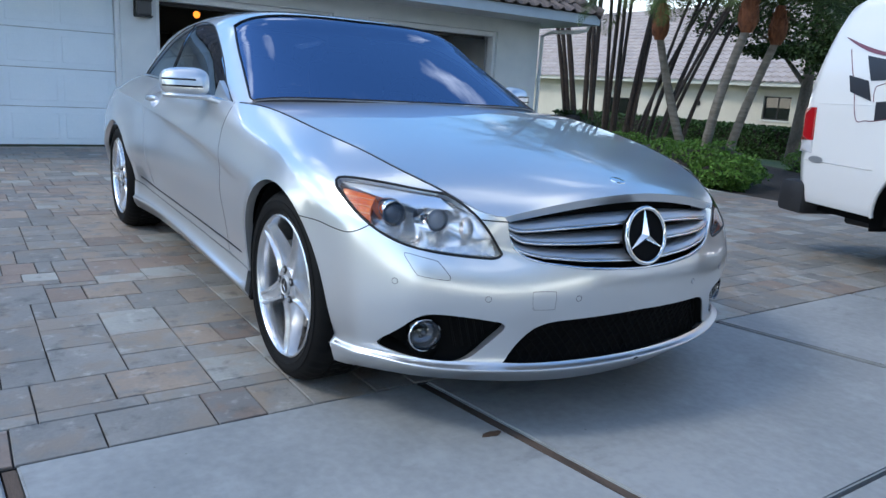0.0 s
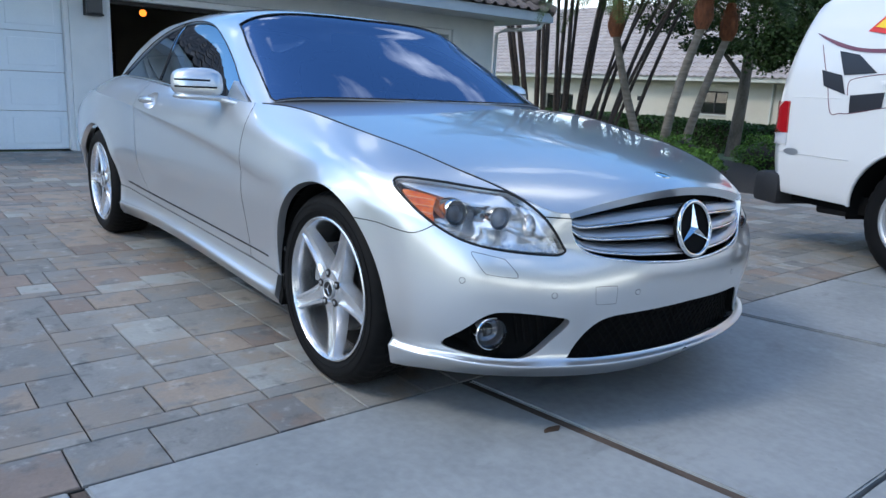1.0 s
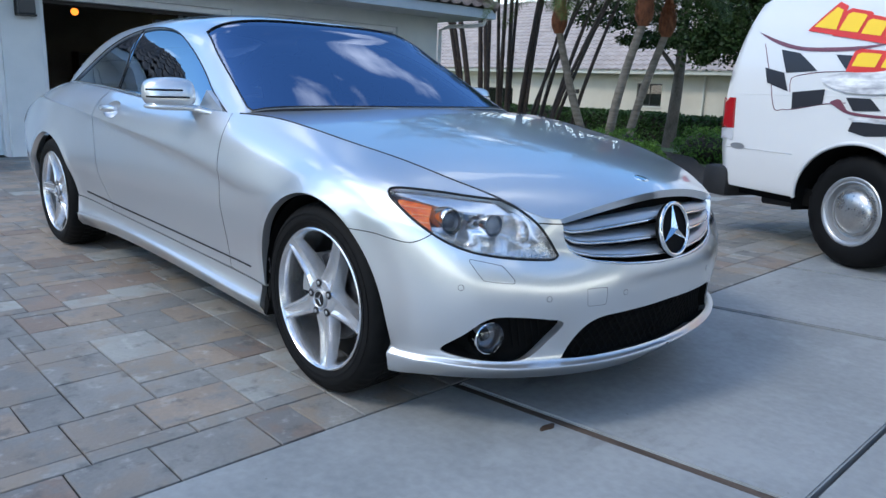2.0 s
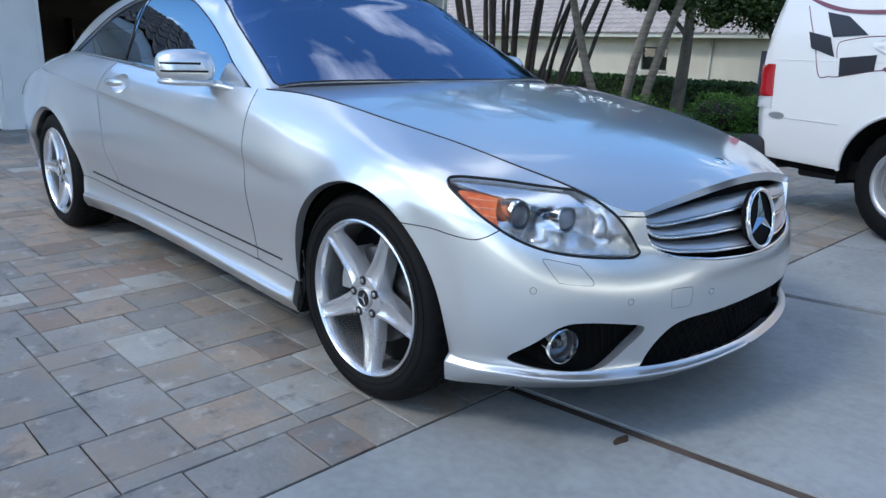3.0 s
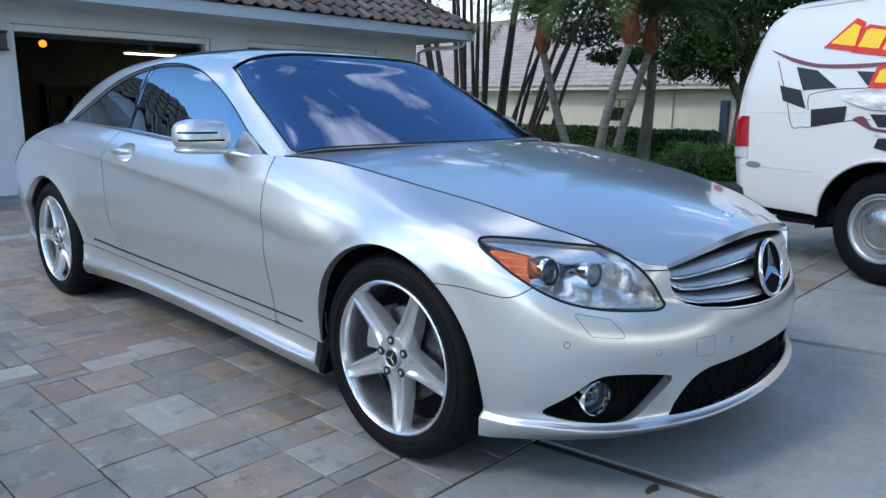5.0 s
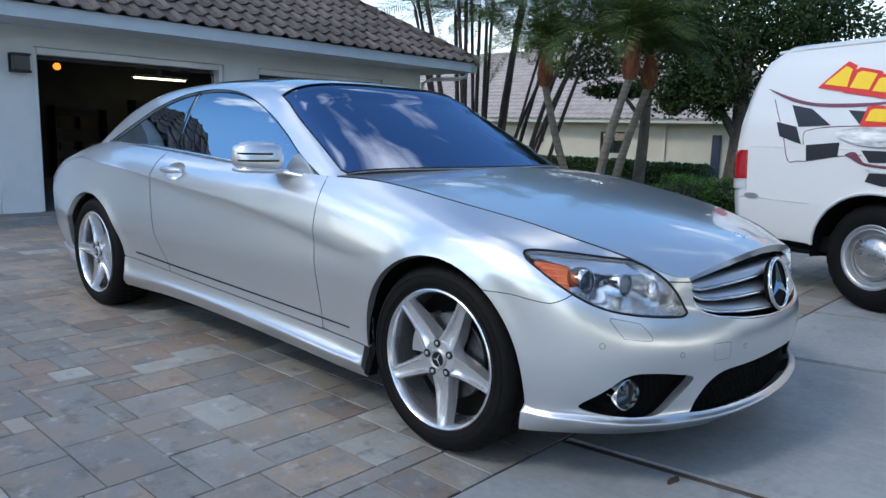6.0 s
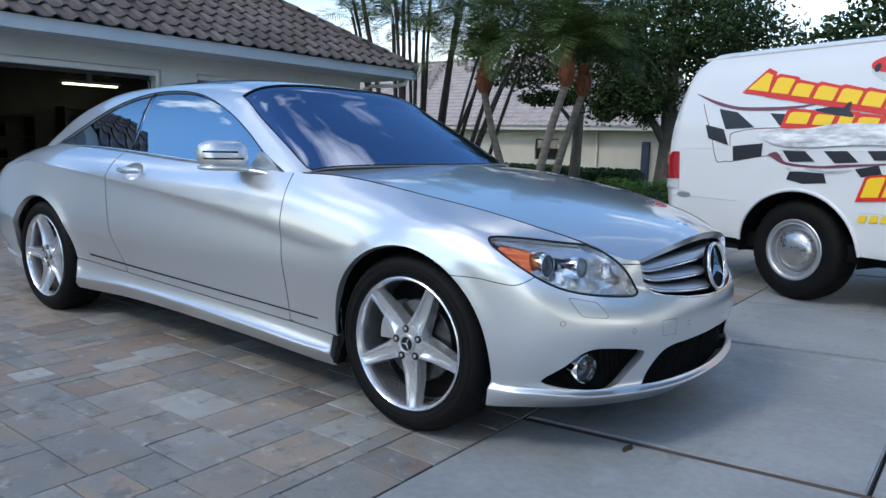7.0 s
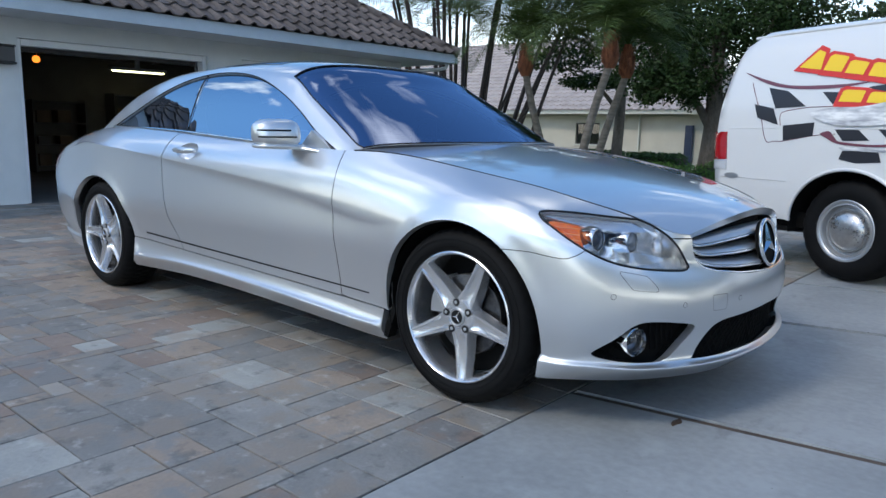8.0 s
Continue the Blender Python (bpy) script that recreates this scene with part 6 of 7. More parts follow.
VAN_TAIL = [(.36, -1.22), (.70, -1.262), (1.06, -1.277), (1.26, -1.270), (1.50, -1.235), (1.73, -1.195), (1.86, -1.165), (1.96, -1.10)]
VAN_NOSE = 3.95


def van_skin(x, q):
    """The near half of the van's body: x along it, q up and over to the middle of the roof."""
    x, q = np.asarray(x, float), np.asarray(q, float)
    y, z = np.interp(q, VAN_Q, VAN_PROF[:, 0]), np.interp(q, VAN_Q, VAN_PROF[:, 1])
    tail = np.interp(z, [p[0] for p in VAN_TAIL], [p[1] for p in VAN_TAIL])
    d = np.clip(1 - (x - tail) / .10, 0, 1.2)
    return np.stack([x + 0 * q, y + .045 * d ** 2.5 * (1 - y), z - .03 * d ** 2 * np.clip((z - 1.55) / .3, 0, 1)], -1)


def vq(z):
    return float(np.interp(z, VAN_PROF[:, 1], VAN_Q))


def van_edge(pts):
    return np.array([(x, vq(z)) for x, z in pts])


van = tagged(empty("van", VAN_M), "white cargo van with colourful side graphics parked beside the car", "van")
V_AX, V_R = 0.0, .378
V_FLIP = 1 if normals_at(van_skin, np.array([[.5, .3]]))[0, 1] < 0 else -1
tail_pts = [(float(np.interp(z, [p[0] for p in VAN_TAIL], [p[1] for p in VAN_TAIL])), z) for z in np.linspace(.40, 1.95, 26)]
v_arch = [(V_AX + .02 + .490 * math.cos(t), max(.40, .375 + .445 * math.sin(t))) for t in np.linspace(math.pi, 0, 26)]
f_ax = 3.45
v_arch2 = [(f_ax - 0.0 + .46 * math.cos(t), max(.40, .375 + .445 * math.sin(t))) for t in np.linspace(math.pi, 0, 20)]
v_arch2 = [p for p in v_arch2 if p[0] < VAN_NOSE - .05]
low = [(x, .40) for x in np.linspace(-1.245, -.48, 10)] + v_arch + [(x, .40) for x in np.linspace(.52, 2.98, 20)] + v_arch2 + [(VAN_NOSE, .42)]
nose = [(VAN_NOSE, .6), (VAN_NOSE, .95), (3.85, 1.08), (3.2, 1.16), (2.75, 1.45), (2.35, 1.80)]
v_out = np.vstack([van_edge(low), van_edge(nose), [(2.2, q) for q in np.linspace(.86, 1, 8)], [(x, 1.0) for x in np.linspace(2.1, -1.08, 20)], van_edge(tail_pts[::-1])[1:-1]])
body = None
for mir in (False, True):
    b = sheet("side_panel", van_skin, v_out, (.09, .03), VAN_WHITE, van, depth=.03, flip=V_FLIP)
    if mir:
        for v in b.data.vertices:
            v.co.y = 1.94 - v.co.y
        b.data.flip_normals()
    else:
        body = b
bm = bmesh.new()
col = [(float(np.interp(z, [p[0] for p in VAN_TAIL], [p[1] for p in VAN_TAIL])) + .004, z) for z in np.linspace(.40, 1.93, 20)]
edge_v = [van_skin(x, vq(z)) for x, z in tail_pts]
col = tail_pts
ra = [bm.verts.new((p[0] + .002, p[1], p[2])) for p in edge_v]
rb = [bm.verts.new((p[0] + .002, 1.94 - p[1], p[2])) for p in edge_v]
for k in range(len(col) - 1):
    bm.faces.new((ra[k], rb[k], rb[k + 1], ra[k + 1]))
bmesh.ops.solidify(bm, geom=bm.faces[:], thickness=.03)
part("rear_door", bm, VAN_WHITE, van, smooth=60)
bm = bmesh.new()
front = [(VAN_NOSE, .42), (VAN_NOSE + .05, .7), (VAN_NOSE, .95), (3.85, 1.08), (3.2, 1.16), (2.75, 1.45), (2.3, 1.83)]
fa, fb = [bm.verts.new((x, .0, z)) for x, z in front], [bm.verts.new((x, 1.94, z)) for x, z in front]
for k in range(len(front) - 1):
    bm.faces.new((fa[k], fa[k + 1], fb[k + 1], fb[k]))
bmesh.ops.solidify(bm, geom=bm.faces[:], thickness=.03)
part("front_body", bm, VAN_WHITE, van)
bm = bmesh.new()
box(bm, (-1.1, .08, .34), (3.8, 1.86, .46))
box(bm, (-.55, .30, .30), (.55, 1.64, .80))
part("underbody", bm, DARK, van, "dark van underbody")
bm = bmesh.new()
ringv = [(V_AX + .02 + .488 * math.cos(t), .375 + .442 * math.sin(t)) for t in np.linspace(-.15, math.pi + .15, 26)]
la, lb = [bm.verts.new((x, -.02, z)) for x, z in ringv], [bm.verts.new((x, .36, z)) for x, z in ringv]
for k in range(len(ringv) - 1):
    bm.faces.new((la[k], la[k + 1], lb[k + 1], lb[k]))
bm.faces.new(lb)
part("arch_liner", bm, DARK, van, "black wheel arch liner", 60)
bm = bmesh.new()
tube(bm, [(x, np.interp(vq(z), VAN_Q, VAN_PROF[:, 0]) - .004, z) for x, z in v_arch], .014, 8)
part("arch_lip", bm, VAN_WHITE, van, "rolled wheel arch lip", 60)

# rear step bumper
bm = bmesh.new()
box(bm, (-1.40, -.05, .30), (-1.12, 1.95, .54), .05)
part("rear_bumper", bm, GREYPL, van, "dark grey rear bumper", 50)
bm = bmesh.new()
cyl(bm, (-1.15, .40, .27), (-.50, .42, .30), .035, seg=14)
part("exhaust_pipe", bm, GREYPL, van, "dark exhaust pipe", 60)


def on_van(x, z, off=0.0):
    p = van_skin(x, vq(z))
    return Vector((p[0], p[1] - off, p[2]))


def decal(name, pts, mat, off=.0025, label="", per=1):
    pts = [tuple(p) for p in (smooth_line(pts, per, True) if per > 1 else np.vstack([straight(a, b, 5)[:-1] for a, b in zip(pts, pts[1:] + pts[:1])]))]
    return sheet(name, van_skin, van_edge(pts), (.08, .03), mat, van, depth=.0, flip=V_FLIP, offset=off, rim=False, label=label)


# tail lamp and badge
lamp_v = sheet("tail_lamp", van_skin, van_edge([(-1.258, .840), (-1.264, .95), (-1.268, 1.075), (-1.118, 1.075), (-1.110, .95), (-1.100, .845)]), (.04, .03), REDLENS, van, depth=.02, flip=V_FLIP, offset=.014, label="red tail lamp with a clear lower lens")
sheet("reversing_lens", van_skin, van_edge([(-1.250, .757), (-1.256, .837), (-1.100, .842), (-1.094, .760)]), (.04, .03), shader("frosted_clear_plastic", (0.55, 0.55, 0.56), 0.2, 0.0, 0.6), lamp_v, depth=.02, flip=V_FLIP, offset=.013, label="clear reversing lens")
decal("maker_plate", [(-1.035 + .075 * math.cos(t), .715 + .024 * math.sin(t)) for t in np.linspace(0, 2 * math.pi, 17)[:-1]], STEEL, .006, "small grey oval plate")
# pressed lines along the side
for z, x0, x1 in ((1.108, -1.10, 2.3), (.702, -1.17, -.50), (.702, .50, 2.9)):
    bm = bmesh.new()
    tube(bm, [on_van(x, z, .0) for x in np.linspace(x0, x1, 14)], .0035, 6)
    part("body_line", bm, VAN_WHITE, van, "pressed body line", 60)
bm = bmesh.new()
tube(bm, [on_van(x, 1.862, .012) for x in np.linspace(-1.12, 2.1, 12)], .012, 8)
part("roof_gutter", bm, VAN_WHITE, van, "rain gutter", 60)

# graphics
OUTLINE = [(-.949, 1.472), (-.87, 1.335), (-.800, 1.212), (-.723, 1.012), (-.64, 1.008), (-.556, 1.010), (-.291, 1.056), (-.122, 1.069)]
bm = bmesh.new()
tube(bm, [on_van(x, z, .001) for x, z in smooth_line(OUTLINE, 6)], .0030, 5)
part("flag_outline", bm, DECAL_M, van, "thin dark outline of the flag", 60)
bm = bmesh.new()
tube(bm, [on_van(x, z, .001) for x, z in smooth_line([(-.60, 1.128), (-.615, 1.20), (-.585, 1.235), (-.40, 1.262), (-.19, 1.268), (.2, 1.275)], 6)], .0030, 5)
part("flag_outline", bm, DECAL_M, van, "thin dark outline of the flag", 60)
CHECKS = (((-.770, 1.425), (-.584, 1.393), (-.399, 1.273), (-.669, 1.261)), ((-.879, 1.299), (-.686, 1.261), (-.618, 1.132), (-.827, 1.189)), ((-.574, 1.128), (-.301, 1.153), (-.301, 1.055), (-.557, 1.013)), ((-.284, 1.377), (-.111, 1.365), (-.177, 1.279)), ((-.126, 1.102), (.057, 1.101), (.144, 1.028), (-.056, 1.021)), ((.200, 1.104), (.372, 1.108), (.459, 1.034), (.293, 1.021)), ((-.071, .892), (-.049, .951), (.215, .963), (.245, .882), (.06, .867)), ((.437, .988), (.597, 1.017), (.625, .960), (.489, .934)), ((.508, 1.111), (.68, 1.113), (.74, 1.055), (.564, 1.049)), ((.70, 1.0), (.92, 1.0), (.95, .93), (.74, .93)))
for q in CHECKS:
    decal("flag_check", list(q), DECAL_K, .0045, "black check of the flag")
decal("swoosh", [(-1.043, 1.559), (-.816, 1.489), (-.588, 1.437), (-.328, 1.424), (-.09, 1.425), (.088, 1.435), (-.088, 1.405), (-.326, 1.397), (-.586, 1.413), (-.813, 1.462)], DECAL_M, .005, "maroon swoosh", per=4)
decal("swoosh", [(-.242, 1.070), (-.172, 1.090), (-.120, 1.045), (-.069, 1.015), (.178, 1.000), (.383, 1.016), (.8, 1.04), (.383, .998), (.178, .984), (-.08, .998), (-.20, 1.045)], DECAL_M, .0055, "maroon swoosh", per=4)
decal("silver_streak", [(-.347, 1.213), (-.189, 1.255), (.062, 1.261), (.272, 1.290), (.60, 1.285), (1.0, 1.25), (1.2, 1.19), (.9, 1.14), (.521, 1.150), (.287, 1.140), (.077, 1.126), (-.153, 1.138)], DECAL_G, .0155, "pale silver painted streak", per=4)
decal("silver_streak", [(-.05, .985), (.16, .975), (.24, .965), (.42, .985), (.30, .952), (-.04, .958)], DECAL_G, .006, "pale silver painted streak", per=4)
decal("grey_dome", [(.080, 1.388), (.15, 1.402), (.218, 1.407), (.29, 1.40), (.32, 1.435), (.345, 1.43), (.342, 1.381), (.379, 1.335), (.265, 1.348)], DECAL_K, .012, "dark grey painted shape", per=4)


def letter_band(blocks, k, outer=.030):
    """Slanted yellow blocks, each on a red surround that runs into the next."""
    for (x, z, w, h, drop) in blocks:
        lean = .30 * h
        w = w + .022
        p = [(x, z), (x + w, z - drop), (x + w + lean * .9, z - drop + h * .93), (x + w * .88 + lean, z - drop + h), (x + w * .15 + lean, z + h), (x + lean * .85, z + h * .9)]
        if h == .120:
            p = [(x - .02, z), (x + w, z - drop), (x + w * .80 + lean, z - drop * .8 + h), (x + w * .45 + lean, z + h)]
        m = np.mean(p, 0)
        big = [tuple(m + (np.array(c) - m) * np.array((1 + 2.2 * outer / w, 1 + 2 * outer / h))) for c in p]
        decal("band_red", big, DECAL_R, .0075 + .0002 * k, "red surround shape")
        decal("band_yellow", p, DECAL_Y, .0105 + .0002 * k, "yellow block shape")


letter_band([(-.515, 1.568, .150, .120, .030), (-.320, 1.533, .130, .112, .022), (-.140, 1.503, .125, .088, .022), (.045, 1.473, .130, .090, .024), (.228, 1.443, .130, .090, .024), (.408, 1.413, .115, .090, .022), (.575, 1.384, .130, .090, .024), (.76, 1.355, .14, .112, .024)], 0)
letter_band([(-.133, 1.300, .150, .082, .010), (.080, 1.288, .120, .072, .010), (.262, 1.272, .080, .085, .008), (.400, 1.262, .120, .072, .010), (.585, 1.25, .06, .09, .006), (.70, 1.245, .06, .1, .006)], 1)
letter_band([(.500, .800, .095, .135, -.010), (.640, .812, .095, .135, -.010), (.78, .826, .095, .135, -.010), (.96, .842, .095, .135, -.010), (1.10, .856, .095, .135, -.010), (1.24, .870, .095, .135, -.010)], 2, .022)
for i in range(14):
    ax = .490 + .078 * i
    decal("small_block", [(ax, .632 + .005 * i), (ax + .054, .636 + .005 * i), (ax + .068, .684 + .005 * i), (ax + .014, .680 + .005 * i)], DECAL_Y, .006, "small yellow block")
decal("pale_shade", [(.425, 1.655), (.46, 1.60), (.58, 1.545), (.80, 1.56), (.95, 1.62), (.80, 1.65), (.60, 1.66)], shader("pale_grey_decal", (0.5, 0.51, 0.53), 0.35), .005, "pale grey painted shade", per=4)
decal("red_picture", [(.405, 1.690), (.43, 1.715), (.48, 1.735), (.52, 1.762), (.62, 1.772), (.72, 1.755), (.80, 1.715), (.93, 1.69), (.95, 1.645), (.86, 1.612), (.60, 1.605), (.50, 1.628), (.42, 1.655)], DECAL_R, .0065, "small red painted car shape", per=4)
decal("red_picture_glass", [(.50, 1.738), (.535, 1.757), (.62, 1.763), (.70, 1.748), (.74, 1.728), (.62, 1.722)], DECAL_K, .009, "dark window shape")
for ax, az in ((.455, 1.660), (.585, 1.622), (.86, 1.63)):
    decal("red_picture_wheel", [(ax + .022 * math.cos(t), az + .030 * math.sin(t)) for t in np.linspace(0, 2 * math.pi, 13)[:-1]], DECAL_K, .009, "dark disc")

# van wheels
def van_wheel():
    w = empty("van_wheel")
    bm = bmesh.new()
    rings = lathe(bm, [(.215, .035), (.228, .012), (.262, .000), (.305, .002), (.338, .014), (.358, .030), (.371, .055), (.375, .10), (.375, .17), (.371, .215), (.350, .245), (.30, .255), (.22, .24)], 96, "y")
    for k in (5, 6, 7, 8):
        for i in range(0, 96, 4):
            v = rings[k][(i + k) % 96]
            v.co.x, v.co.z = v.co.x * .975, v.co.z * .975
    part("tyre", bm, V_TYRE, w, "black all-season tyre", 40)
    bm = bmesh.new()
    lathe(bm, [(.212, .040), (.224, .020), (.228, .010), (.222, .006), (.212, .008), (.207, .016), (.200, .020), (.192, .018), (.188, .026), (.180, .055), (.160, .060), (.0005, .060)], 72, "y")
    part("steel_rim", bm, STEEL, w, "grey steel rim with a bright trim ring", 40)
    bm = bmesh.new()
    lathe(bm, [(.158, .060), (.158, .040), (.155, .034), (.149, .034), (.146, .040), (.142, .040), (.134, .026), (.110, .010), (.075, -.002), (.04, -.007), (.0005, -.008)], 60, "y")
    part("hub_cap", bm, HUBCAP, w, "brushed domed hub cap", 60)
    return w


vw = van_wheel()
vw.parent = van
vw.matrix_basis = pose(V_AX, -.005, .375)
for x, y, rz in ((f_ax, .0, 0), (V_AX, 1.94, 180), (f_ax, 1.94, 180)):
    copy_thing(vw, pose(x, y, .375, 0, 0, rz)).parent = van

# ---- plants ----
def lin(a, b, n):
    return [float(v) for v in np.linspace(a, b, n)]


def leafy(name, a, b, rough=(0.45, 0.65), per=0.0):
    m = varied(name, a, b, 1.3, 9, rough, 0.0, 0.001, spread=(.3, .7))
    n, l, p = nodes_of(m)
    geo, hsv = n.new("ShaderNodeNewGeometry"), n.new("ShaderNodeHueSaturation")
    rng_n = n.new("ShaderNodeMapRange")
    rng_n.inputs["To Min"].default_value, rng_n.inputs["To Max"].default_value = .6, 1.45
    l.new(geo.outputs["Random Per Island"], rng_n.inputs["Value"])
    l.new(rng_n.outputs["Result"], hsv.inputs["Value"])
    p.inputs["Specular IOR Level"].default_value = 0.22
    src = p.inputs["Base Color"].links[0].from_socket
    l.new(src, hsv.inputs["Color"])
    l.new(hsv.outputs["Color"], p.inputs["Base Color"])
    return m


LEAF_TREE = leafy("dark_tree_leaf", (0.012, 0.026, 0.007), (0.032, 0.060, 0.015))
LEAF_PALM = leafy("palm_leaf", (0.030, 0.052, 0.011), (0.072, 0.105, 0.027))
LEAF_BUSH = leafy("bright_bush_leaf", (0.040, 0.095, 0.014), (0.095, 0.19, 0.032))
LEAF_HEDGE = leafy("clipped_hedge_leaf", (0.020, 0.048, 0.014), (0.05, 0.095, 0.026))
BARK = varied("grey_palm_trunk", (0.11, 0.095, 0.075), (0.24, 0.21, 0.175), 6, 50, (0.8, 0.95), 0.6, 0.01, stretch=(1, 1, 4))
BARK_D = varied("dark_stem", (0.020, 0.013, 0.010), (0.060, 0.040, 0.030), 6, 50, (0.7, 0.9), 0.5, 0.008, stretch=(1, 1, 5))
BARK_T = varied("tree_bark", (0.045, 0.038, 0.03), (0.13, 0.11, 0.09), 5, 40, (0.85, 0.97), 0.8, 0.02, stretch=(1, 1, .4))
FIBRE = varied("orange_brown_fibre", (0.10, 0.033, 0.014), (0.24, 0.085, 0.034), 8, 60, (0.8, 0.95), 0.9, 0.02, stretch=(3, 3, 1))
prng = random.Random(5)


def frond(bm, base, heading, rise, length, droop, pairs, leaf, width, hang):
    """A feather leaf: a bowed midrib with paired leaflets."""
    base = Vector(base)
    side = Vector((-math.sin(heading), math.cos(heading), 0))
    ahead = Vector((math.cos(heading), math.sin(heading), 0))
    pts = []
    for k in range(pairs + 1):
        t = k / pairs
        el = rise - droop * t
        step = length / pairs
        if k:
            pts.append(pts[-1] + step * (math.cos(el) * ahead + math.sin(el) * Vector((0, 0, 1))))
        else:
            pts.append(base)
    for k in range(pairs):
        a, b = pts[k], pts[k + 1]
        r = .012 * (1 - k / pairs) + .002
        q = [bm.verts.new(v) for v in (a - side * r, a + side * r, b + side * r * .9, b - side * r * .9)]
        bm.faces.new(q)
        t = k / pairs
        if t < .10:
            continue
        along_d = (b - a).normalized()
        ln = leaf * math.sin(math.pi * min(1, .18 + .82 * t)) ** .6 * prng.uniform(.8, 1.15)
        for sg in (-1, 1):
            for lift in ((0,) if hang > .6 else (0, .5)):
                d = (side * sg * .85 + along_d * .55 + Vector((0, 0, -hang + lift + prng.uniform(-.15, .15)))).normalized()
                wv = along_d * width
                tip = a + d * ln + Vector((0, 0, -.25 * hang * ln))
                mid = a + d * ln * .5
                q = [bm.verts.new(v) for v in (a, mid - wv, tip, mid + wv)]
                bm.faces.new(q)


def palm(name, base, crown, label, fronds, length, r0=.058, group="palms beside the drive"):
    p = tagged(empty(name, Matrix.Translation(base)), label, "palm tree", group)
    b, c = Vector((0, 0, -.2)), Vector(crown) - Vector(base)
    bow = Vector((c.y, -c.x, 0)) * .10
    line = [b + (c - b) * t + bow * math.sin(math.pi * t) + Vector((0, 0, 0)) for t in lin(0, 1, 30)]
    bm = bmesh.new()
    tube(bm, line, r0, 14, taper=[r0 * (1.25 - .35 * t) * (1.0 + (.06 if k % 2 else 0)) for k, t in enumerate(lin(0, 1, 30))])
    part("trunk", bm, BARK, p, "ringed grey trunk", 60)
    bm = bmesh.new()
    d = Vector((0, 0, 1))
    sh = [c + d * h for h in lin(-.06, .46, 12)]
    tube(bm, sh, .1, 14, taper=[.068, .09, .112, .122, .124, .120, .112, .102, .09, .078, .068, .055])
    for k in range(160):
        t, h = prng.uniform(0, 2 * math.pi), prng.uniform(-.02, .40)
        r = .120 - .10 * abs(h - .15)
        a = c + Vector((r * math.cos(t), r * math.sin(t), h))
        e = a + Vector((math.cos(t) * .035, math.sin(t) * .035, prng.uniform(.03, .10)))
        s = Vector((-math.sin(t), math.cos(t), 0)) * .012
        bm.faces.new([bm.verts.new(v) for v in (a - s, a + s, e)])
    part("crownshaft", bm, FIBRE, p, "orange-brown fibrous crownshaft", 60)
    top = c + Vector((0, 0, .42))
    for k in range(fronds):
        bm = bmesh.new()
        ring = k / fronds
        frond(bm, top, 2.4 * k + prng.uniform(-.2, .2), 1.52 - .85 * ring + prng.uniform(-.12, .12), length * prng.uniform(.85, 1.12), .95 + .95 * ring + .35 * prng.random(), 46, .34, .007, .35)
        part("frond", bm, LEAF_PALM, p)
    return p


palm("palm_tree", (-4.88, 7.78, 0), (-5.15, 6.95, 1.98), "feathery green palm leaning on a ringed grey trunk", 32, 1.65)
palm("palm_tree", (-4.16, 6.98, 0), (-3.40, 6.50, 2.00), "feathery green palm with an orange-brown crownshaft", 32, 1.65)
palm("palm_tree", (-4.47, 7.88, 0), (-3.76, 7.72, 1.95), "slender green palm standing close behind another", 28, 1.6)


def clump(cx, cy, count, spread, lean_to, label):
    """A clump of thin cane palms fanning outwards."""
    p = tagged(empty("cane_palm_clump", Matrix.Translation((cx, cy, 0))), label, "palm clump", "cane palms")
    for k in range(count):
        a = 2 * math.pi * k / count + prng.uniform(-.3, .3)
        r = spread * math.sqrt(prng.random())
        b = Vector((r * math.cos(a), r * math.sin(a), -.5))
        h = prng.uniform(4.2, 6.6)
        out = Vector((math.cos(a), math.sin(a), 0)) * prng.uniform(.1, .55) + Vector(lean_to) * prng.uniform(.35, 1.15)
        line = [b + Vector((0, 0, h * t)) + out * (t * h / 4.2) ** 1.3 for t in lin(0, 1, 14)]
        bm = bmesh.new()
        r0 = prng.uniform(.036, .062)
        tube(bm, line, r0, 8, taper=[r0 * (1.1 - .4 * t) * (1.12 if i % 2 else 1) for i, t in enumerate(lin(0, 1, 14))])
        part("cane", bm, BARK_D, p, smooth=60)
        bm = bmesh.new()
        for f in range(8):
            frond(bm, line[-1], 2.4 * f + k, 1.35 - .14 * f + prng.uniform(-.1, .1), prng.uniform(1.4, 2.2), 1.5, 28, .42, .013, .3)
        part("leaf_crown", bm, LEAF_PALM, p)
    return p


clump(-9.95, 10.3, 6, .45, (-.55, -.2, 0), "clump of thin dark cane palms by the house corner")
clump(-10.7, 12.1, 6, .35, (.1, .1, 0), "clump of upright dark cane palms behind the house corner")
clump(-10.2, 12.9, 9, .75, (1.15, 1.0, 0), "leaning clump of thin dark cane palms")


